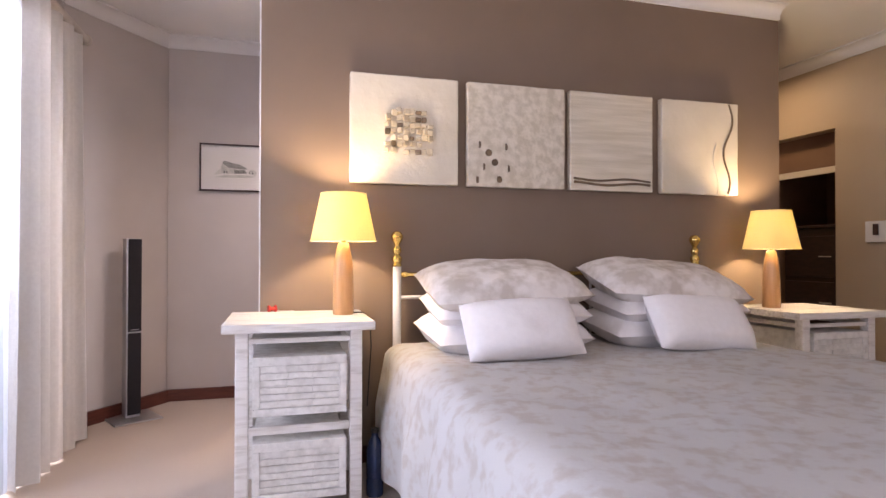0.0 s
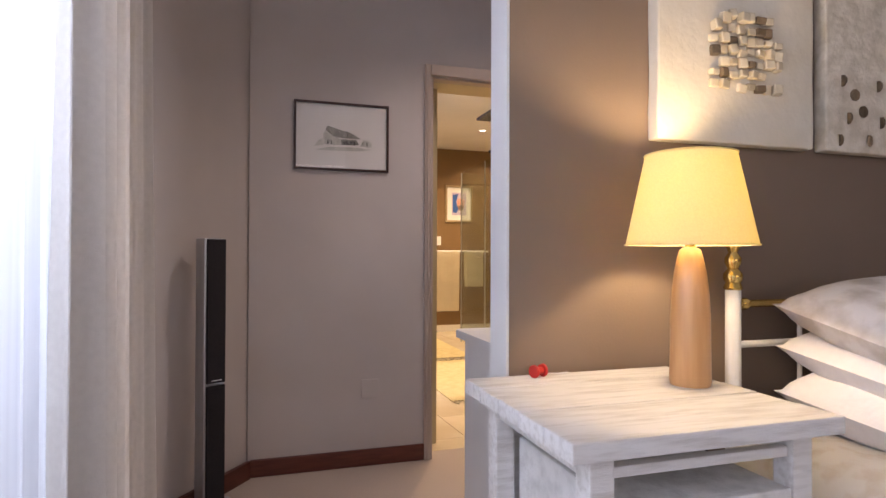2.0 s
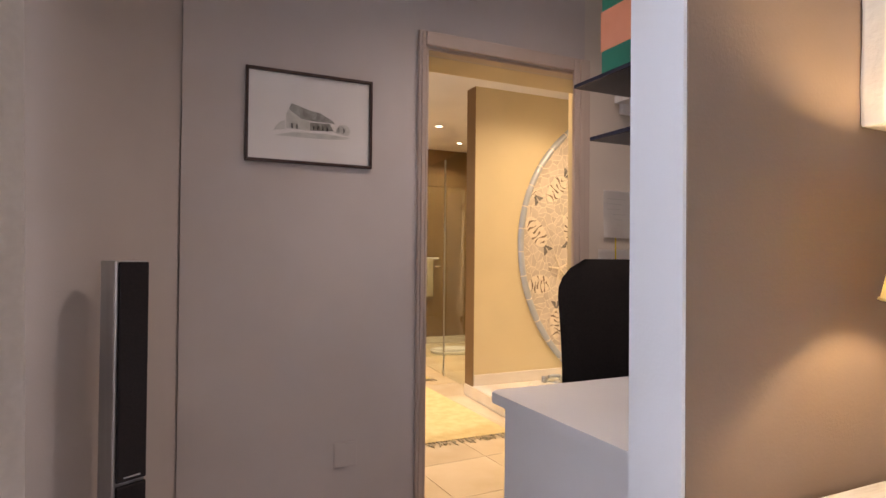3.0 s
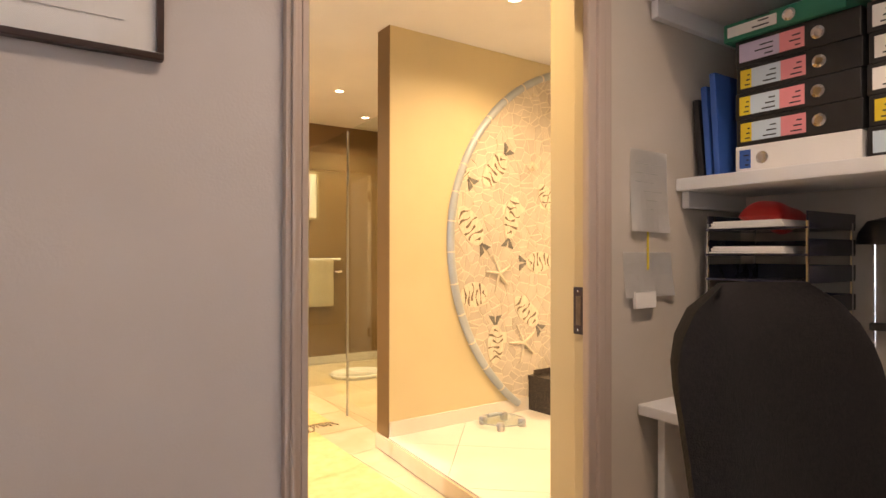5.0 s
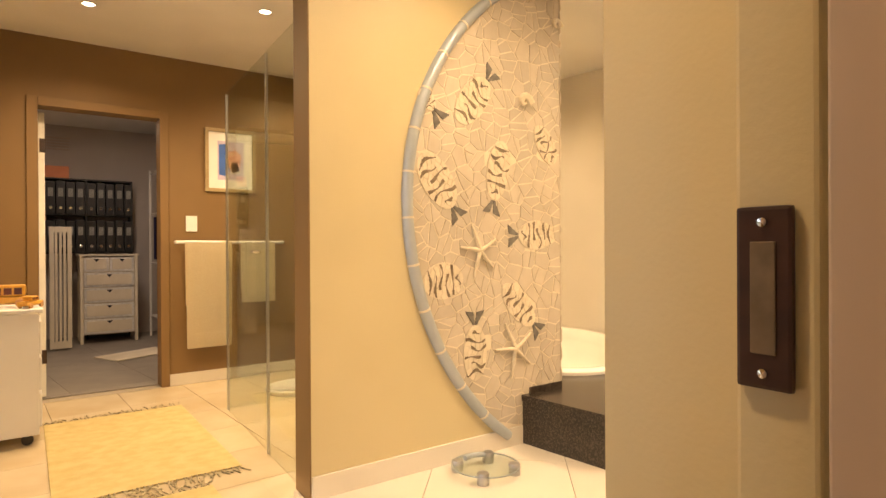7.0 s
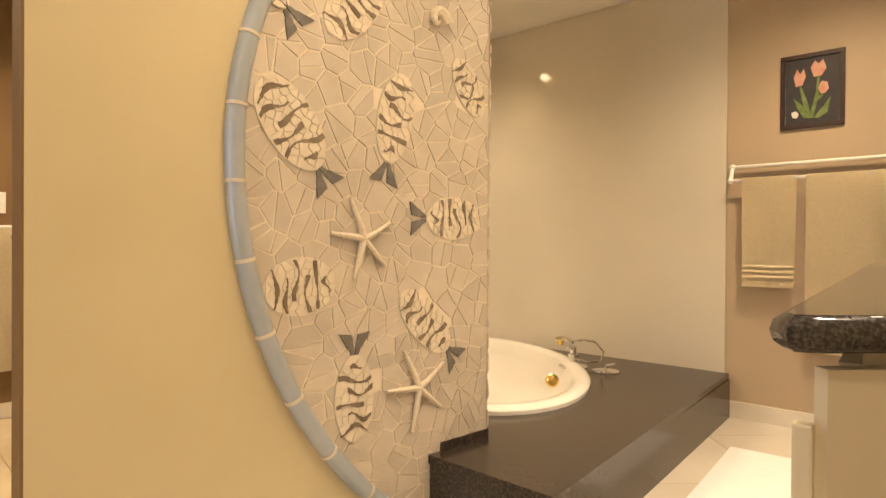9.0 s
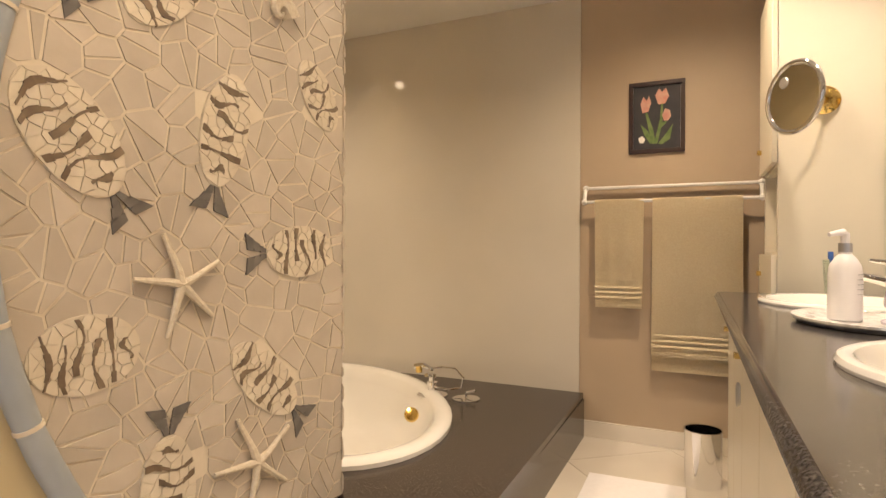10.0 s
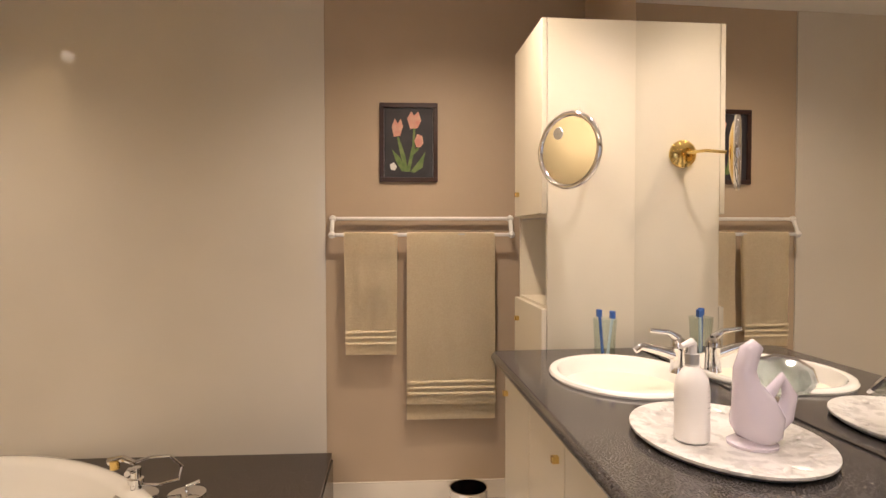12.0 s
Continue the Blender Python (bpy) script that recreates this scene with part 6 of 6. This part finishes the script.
sc = thing("bathroom_scale", "round clear glass bathroom scale on four metal feet", "scale", pose(2.165, 6.06, 0.0905))
part("platform", lathe([(0.15, 0.034), (0.152, 0.037), (0.15, 0.040), (0.0, 0.040)], 40), "glass", sc)
part("ring", tube([(0.147 * math.cos(k * math.pi / 24), 0.147 * math.sin(k * math.pi / 24), 0.036) for k in range(48)], 0.0035, 6, closed=True), "silver_paint", sc)
for k in range(4):
    a = math.pi / 4 + k * math.pi / 2
    part("foot", lathe([(0.024, 0), (0.026, 0.004), (0.026, 0.044), (0.022, 0.05), (0, 0.051)], 18, m=pose(0.125 * math.cos(a), 0.125 * math.sin(a), 0)), "alu", sc, smooth=True)
part("display_arc", tube([(0.10 * math.cos(a), 0.10 * math.sin(a), 0.046) for a in [0.9 + 0.14 * q for q in range(9)]], 0.012, 8), "silver_paint", sc)

# ---- glass shower, far wall things ----
gs = thing("shower_screen", "frameless clear glass shower screen with a hinged door", "shower screen")
for p, q in (((1.52, 6.405), (1.565, 7.11)), ((1.57, 7.125), (1.625, 8.08)), ((1.632, 8.085), (2.69, 8.03))):
    part("pane", run(p, q, 0.012, 2.10, 0.008), "glass", gs).visible_shadow = False
for p in ((1.568, 7.118), (1.63, 8.083)):
    part("edge_profile", box(p[0] - 0.007, p[1] - 0.007, 0.0, p[0] + 0.007, p[1] + 0.007, 2.10, 0.002), "alu", gs)
hn = part("handle", tube([(1.545, 7.17, 1.06), (1.515, 7.175, 1.06), (1.515, 7.21, 1.06), (1.545, 7.215, 1.06)], 0.008, 8), "chrome", gs, "chrome knob handle")
wc = thing("shower_tray", "low white ceramic shower tray behind the glass", "shower tray", pose(2.25, 8.35, -0.002))
part("tray", lathe([(0.26, 0), (0.28, 0.03), (0.27, 0.04), (0.25, 0.036), (0.22, 0.015), (0, 0.012)], 36, squash=0.8), "ceramic", wc, smooth=True)

fp = framed("framed_print", "gilt framed abstract print in blue and pink", pose(1.722, FAR_Y - 0.001, 1.545), 0.41, 0.52, 0.028, "pale_wood", 0.10, "lilac")
for pl, c in (([(0.11, 0.14), (0.11, 0.39), (0.19, 0.40), (0.16, 0.28), (0.20, 0.2), (0.17, 0.13)], "blue"), ([(0.17, 0.22), (0.18, 0.33), (0.24, 0.35), (0.29, 0.31), (0.27, 0.18), (0.22, 0.16)], "petal"), ([(0.2, 0.15), (0.21, 0.25), (0.26, 0.24), (0.28, 0.16)], "paper")):
    part("brushwork", prism(pl, 0.001, m=pose(0, -0.0085, 0)), c, fp)
ls = thing("light_switch", "white light switch plate on the ochre wall", "switch", pose(1.575, FAR_Y - 0.001, 1.215))
part("plate", box(0, -0.009, 0, 0.085, 0, 0.125, 0.003), "iron_white", ls)
part("rocker", box(0.03, -0.013, 0.04, 0.055, -0.009, 0.085, 0.002), "iron_white", ls)
fr = thing("towel_rail", "white towel rail on the ochre wall", "towel rail")
part("bar", tube([(1.49, FAR_Y - 0.07, 1.13), (2.35, FAR_Y - 0.07, 1.13)], 0.013, 10), "iron_white", fr)
for x in (1.50, 2.34):
    part("bracket", tube([(x, FAR_Y, 1.13), (x, FAR_Y - 0.07, 1.13)], 0.014, 8), "iron_white", fr)
towel("bath_towel", "long pale yellow bath towel hanging on the far rail", pose(1.735, FAR_Y - 0.07, 1.13), 0.36, 0.84, 0.5, 3)
towel("hand_towel", "pale yellow hand towel hanging on the far rail", pose(2.13, FAR_Y - 0.07, 1.13), 0.28, 0.50, 0.4, 2)
bc = thing("side_curtain", "tan curtain hanging at the bathroom window", "curtain")
part("cloth", drape((0.12, 8.75), (0.30, 8.98), 0.02, 2.50, 0.022, 3, 8.0, n=30), "frame_paint", bc, smooth=True)

# white trolley cabinet with toy cars
wt = thing("trolley_cabinet", "white cabinet on castors with toy cars on top", "cabinet", pose(-0.06, 7.99, 0, 0, 0, 0))
part("body", box(0, 0, 0.06, 0.655, 0.42, 0.73, 0.005), "white_wall", wt)
part("top", box(-0.01, -0.01, 0.73, 0.675, 0.43, 0.752, 0.004), "white_wall", wt)
for x in (0.06, 0.6):
    for y in (0.05, 0.37):
        part("castor", lathe([(0, -0.015), (0.028, -0.012), (0.03, 0), (0.028, 0.012), (0, 0.015)], 14, m=pose(x, y, 0.03, 90)), "black", wt)
for k in range(3):
    part("drawer_edge", box(0.655, 0.02, 0.10 + 0.20 * k, 0.668, 0.40, 0.28 + 0.20 * k, 0.003), "white_wall", wt)


def toy_car(x, y, r, s, bus):
    t = thing("toy_car", "yellow carved wooden toy car on the white cabinet", "toy", pose(x, y, 0.752, 0, 0, r) @ Matrix.Scale(s, 4), "wooden toy cars")
    part("chassis", box(-0.11, -0.04, 0.02, 0.11, 0.04, 0.055, 0.01), "toy", t)
    part("cabin", box(-0.10 if bus else -0.05, -0.036, 0.055, 0.09 if bus else 0.05, 0.036, 0.115 if bus else 0.095, 0.012), "toy", t)
    for k in range(4 if bus else 2):
        x0 = (-0.085 if bus else -0.04) + 0.043 * k
        part("window", box(x0, -0.038, 0.066, x0 + 0.033, -0.0355, 0.10 if bus else 0.085), "skirt", t)
    for xx in (-0.07, 0.07):
        for yy in (-0.04, 0.04):
            part("wheel", lathe([(0, -0.008), (0.02, -0.008), (0.022, 0), (0.02, 0.008), (0, 0.008)], 14, m=pose(xx, yy, 0.022, 90)), "lamp_wood", t)


toy_car(0.22, 8.15, 12, 1.05, False)
toy_car(0.44, 8.22, -6, 1.1, True)
toy_car(0.56, 8.1, 60, 0.7, False)

# dressing room
ch = thing("chest_of_drawers", "white slatted chest of drawers in the dressing room", "chest", pose(1.03, 11.80, 0))
for x in (0, 0.55):
    for y in (0, 0.33):
        part("post", box(x, y, 0, x + 0.035, y + 0.035, 1.0, 0.004), "canvas", ch)
part("body", box(0.035, 0.02, 0.10, 0.55, 0.36, 0.99, 0.003), "canvas", ch)
part("top", box(-0.015, -0.015, 1.0, 0.60, 0.38, 1.02, 0.004), "canvas", ch)
for k in range(5):
    z0 = 0.11 + 0.178 * k
    cols = ((0.04, 0.545),) if k < 4 else ((0.04, 0.288), (0.297, 0.545))
    for a, b in cols:
        d = part("drawer", box(a, 0.0, z0, b, 0.02, z0 + 0.168, 0.004), "wicker", ch)
        part("panel_moulding", box(a + 0.025, -0.005, z0 + 0.025, b - 0.025, 0.001, z0 + 0.143, 0.003), "canvas", d)
        # raised dark triangle gives the drawer's cut-out its shade by colour
        part("cut_out_shade", prism([((a + b) / 2 - 0.03, z0 + 0.145), ((a + b) / 2 + 0.03, z0 + 0.145), ((a + b) / 2, z0 + 0.11)], 0.002, m=pose(0, -0.005, 0)), "ink", d)
st = thing("archive_rack", "black rack packed with dark file boxes behind the chest", "rack", pose(0.70, 12.22, 0))
for x in (0, 0.42, 0.90):
    part("upright", box(x, 0, 0, x + 0.02, 0.26, 1.90), "black", st)
for z in (1.03, 1.48, 1.90):
    part("shelf_board", box(0.0, 0, z, 0.92, 0.26, z + 0.015), "black", st)
for row, z in enumerate((1.046, 1.496)):
    for k in range(9):
        t = thing("archive_file", "black archive file standing in the rack", "binder", pose(0.73 + 0.098 * k + (0.015 if k > 3 else 0), 12.205, z), "archive files")
        part("spine", box(0, 0, 0, 0.09, 0.25, 0.37 + 0.015 * (k % 2), 0.004), "black", t)
        part("label", box(0.02, -0.0015, 0.20, 0.07, 0, 0.30), "pencil", t)
        part("ring", lathe([(0.012, -0.002), (0.018, 0), (0.012, 0.002)], 14, m=pose(0.045, -0.001, 0.07, 90)), "chrome", t)
pk = thing("pink_box", "pale pink carton on top of the rack", "box", pose(0.72, 12.25, 1.917))
part("carton", box(0, 0, 0, 0.24, 0.2, 0.14, 0.004), "orange", pk)
vg = thing("air_vent", "grey slotted air vent high on the wall", "vent", pose(0.72, 12.50, 2.28))
for k in range(5):
    part("slat", box(0, -0.012, 0.034 * k, 0.26, 0, 0.034 * k + 0.018, 0.002), "frame_paint", vg)
sl = thing("slatted_door", "cream louvred door standing open in the dressing room", "door", pose(0.74, 11.5, 0, 0, 0, 0))
for x in (0, 0.16):
    part("stile", box(x, 0, 0.02, x + 0.04, 0.03, 1.32, 0.003), "canvas", sl)
for k in range(3):
    part("slat", box(0.047 + k * 0.038, 0.005, 0.1, 0.072 + k * 0.038, 0.025, 1.26, 0.003), "canvas", sl)
part("rail", box(0.04, 0, 1.26, 0.16, 0.03, 1.32, 0.003), "canvas", sl)
part("rail", box(0.04, 0, 0.02, 0.16, 0.03, 0.1, 0.003), "canvas", sl)
od = thing("hinged_door", "white panel door standing open into the dressing room", "door", pose(0.615, 9.205, 0, 0, 0, 4))
part("leaf", box(0, 0, 0.012, 0.04, 0.76, 2.07, 0.004), "iron_white", od)
for z in (0.25, 1.78):
    part("hinge", box(0.008, -0.004, z, 0.044, 0.002, z + 0.10, 0.001), "dark_wood", od, "dark steel hinge")
for y in (0.10, 0.43):
    for z0, z1 in ((0.20, 0.90), (1.05, 1.92)):
        part("panel", box(0.039, y, z0, 0.045, y + 0.25, z1, 0.003), "iron_white", od)
wr = thing("wardrobe_rail", "white wire rack with dark hanging clothes", "clothes rack", pose(1.80, 11.2, 0))
for y in (0, 0.9):
    part("post", tube([(0, y, 0), (0, y, 2.05)], 0.014, 8), "iron_white", wr)
for z in (0.25, 0.9, 1.5, 2.0):
    part("wire_shelf", box(0, 0, z, 0.22, 0.9, z + 0.012, 0.003), "iron_white", wr)
for k in range(6):
    part("garment", drape((0.02 + 0.0 * k, 0.08 + 0.14 * k), (0.2, 0.10 + 0.14 * k), 0.95, 1.47, 0.012, 2, k * 1.7, n=16), ("fabric_black", "dark_wood", "navy")[k % 3], wr)
part("hat_box", box(0.0, 0.1, 2.012, 0.22, 0.4, 2.25, 0.02), "fabric_black", wr)
dm = thing("small_mat", "cream woven mat on the dressing room tiles", "mat", pose(1.46, 10.75, 0, 0, 0, 25))
part("mat", box(-0.33, -0.2, 0.0, 0.33, 0.2, 0.012, 0.004), "canvas_band", dm)


def rug(x0, y0, x1, y1):
    t = thing("rug", "golden woven rug with a knotted fringe on the tiles", "rug", group="bathroom rugs")
    bm = box(x0, y0, -0.002, x1, y1, 0.007, 0.003)
    part("weave", bm, "rug", t)
    r = random.Random(int(y0 * 10))
    fb = bmesh.new()
    for ye, s in ((y0, -1), (y1, 1)):
        x = x0
        while x < x1:
            tube([(x, ye, 0.006), (x + r.uniform(-0.015, 0.015), ye + s * 0.03, 0.005), (x + r.uniform(-0.03, 0.03), ye + s * r.uniform(0.05, 0.10), 0.003)], 0.004, 5, fb)
            x += r.uniform(0.012, 0.03)
    part("fringe", fb, "fringe", t, "knotted cream fringe")["kind"] = "stuff"


rug(0.62, 7.02, 1.40, 8.40)
rug(0.60, 5.30, 1.22, 6.86)

# ---- floor tiles: one piece each, sharing meshes ----


def tile_mesh(name, w, d, h, material):
    return mesh_of(box(0.0015, 0.0015, 0, w - 0.0015, d - 0.0015, h, 0.0), name, material)


def tile_field(parent_name, poly, size, z, material, angle, origin):
    parent = bpy.data.objects[parent_name]
    shared = tile_mesh("tile", size, size, 0.0095, material)
    c, s = math.cos(radians(angle)), math.sin(radians(angle))

    def loc(x, y):
        return ((x - origin[0]) * c + (y - origin[1]) * s, -(x - origin[0]) * s + (y - origin[1]) * c)

    lp = [loc(*p) for p in poly]
    us, vs = [p[0] for p in lp], [p[1] for p in lp]
    area = sum(a[0] * b[1] - b[0] * a[1] for a, b in zip(lp, lp[1:] + lp[:1]))
    order = lp if area > 0 else lp[::-1]
    for i in range(math.floor(min(us) / size), math.ceil(max(us) / size)):
        for j in range(math.floor(min(vs) / size), math.ceil(max(vs) / size)):
            g = 0.0015
            sq = [(i * size + g, j * size + g), ((i + 1) * size - g, j * size + g), ((i + 1) * size - g, (j + 1) * size - g), (i * size + g, (j + 1) * size - g)]
            cut = sq
            for a, b in zip(order, order[1:] + order[:1]):
                d = math.hypot(b[0] - a[0], b[1] - a[1])
                cut = clip(cut, a[0], a[1], (b[1] - a[1]) / d, -(b[0] - a[0]) / d)
                if len(cut) < 3:
                    break
            if len(cut) < 3:
                continue
            whole = len(cut) == 4 and all(abs(p[0] - q[0]) + abs(p[1] - q[1]) < 1e-6 for p, q in zip(cut, sq))
            if whole:
                ob = new("tile", shared)
                ob.matrix_world = pose(origin[0] + i * size * c - j * size * s, origin[1] + i * size * s + j * size * c, z, 0, 0, angle)
            else:
                world_pts = [(origin[0] + u * c - v * s, origin[1] + u * s + v * c) for u, v in cut]
                ob = new("tile", mesh_of(slab(world_pts, z, z + 0.0095), "tile", material))
            ob.parent = parent


tile_field("floor_bathroom", [(-0.10, 4.32), (0.92, 4.32), (1.285, 4.50), (1.42, 6.39), (1.42, 9.055), (-0.10, 9.055)], 0.45, -0.012, "marble", 3.0, (1.30, 5.0))
tile_field("floor_bathroom", [(1.42, 6.40), (2.70, 6.40), (2.70, 9.055), (1.42, 9.055)], 0.45, -0.012, "marble", 3.0, (1.30, 5.0))
tile_field("floor_bathroom", [(2.70, 7.98), (4.4, 7.98), (4.4, 9.055), (2.70, 9.055)], 0.45, -0.012, "marble", 3.0, (1.30, 5.0))
tile_field("podium", [(1.432, 6.249), (1.315, 4.51), (1.80, 4.46), (2.62, 4.47), (2.62, 6.249)], 0.60, 0.081, "tile", 48.0, (1.70, 5.90))
tile_field("podium", [(2.62, 4.47), (4.85, 4.52), (4.655, 6.10), (2.62, 5.79)], 0.60, 0.081, "tile", 48.0, (1.70, 5.90))
tile_field("floor_dressing", [(-0.45, 9.21), (2.05, 9.21), (2.05, 12.5), (-0.45, 12.5)], 0.60, -0.012, "grey_tile", 8.0, (0.8, 9.3))
structure("threshold", box(DX0, 4.308, -0.02, DX1 + 0.1, 4.322, 0.001), "marble", "stone strip under the bathroom doorway")
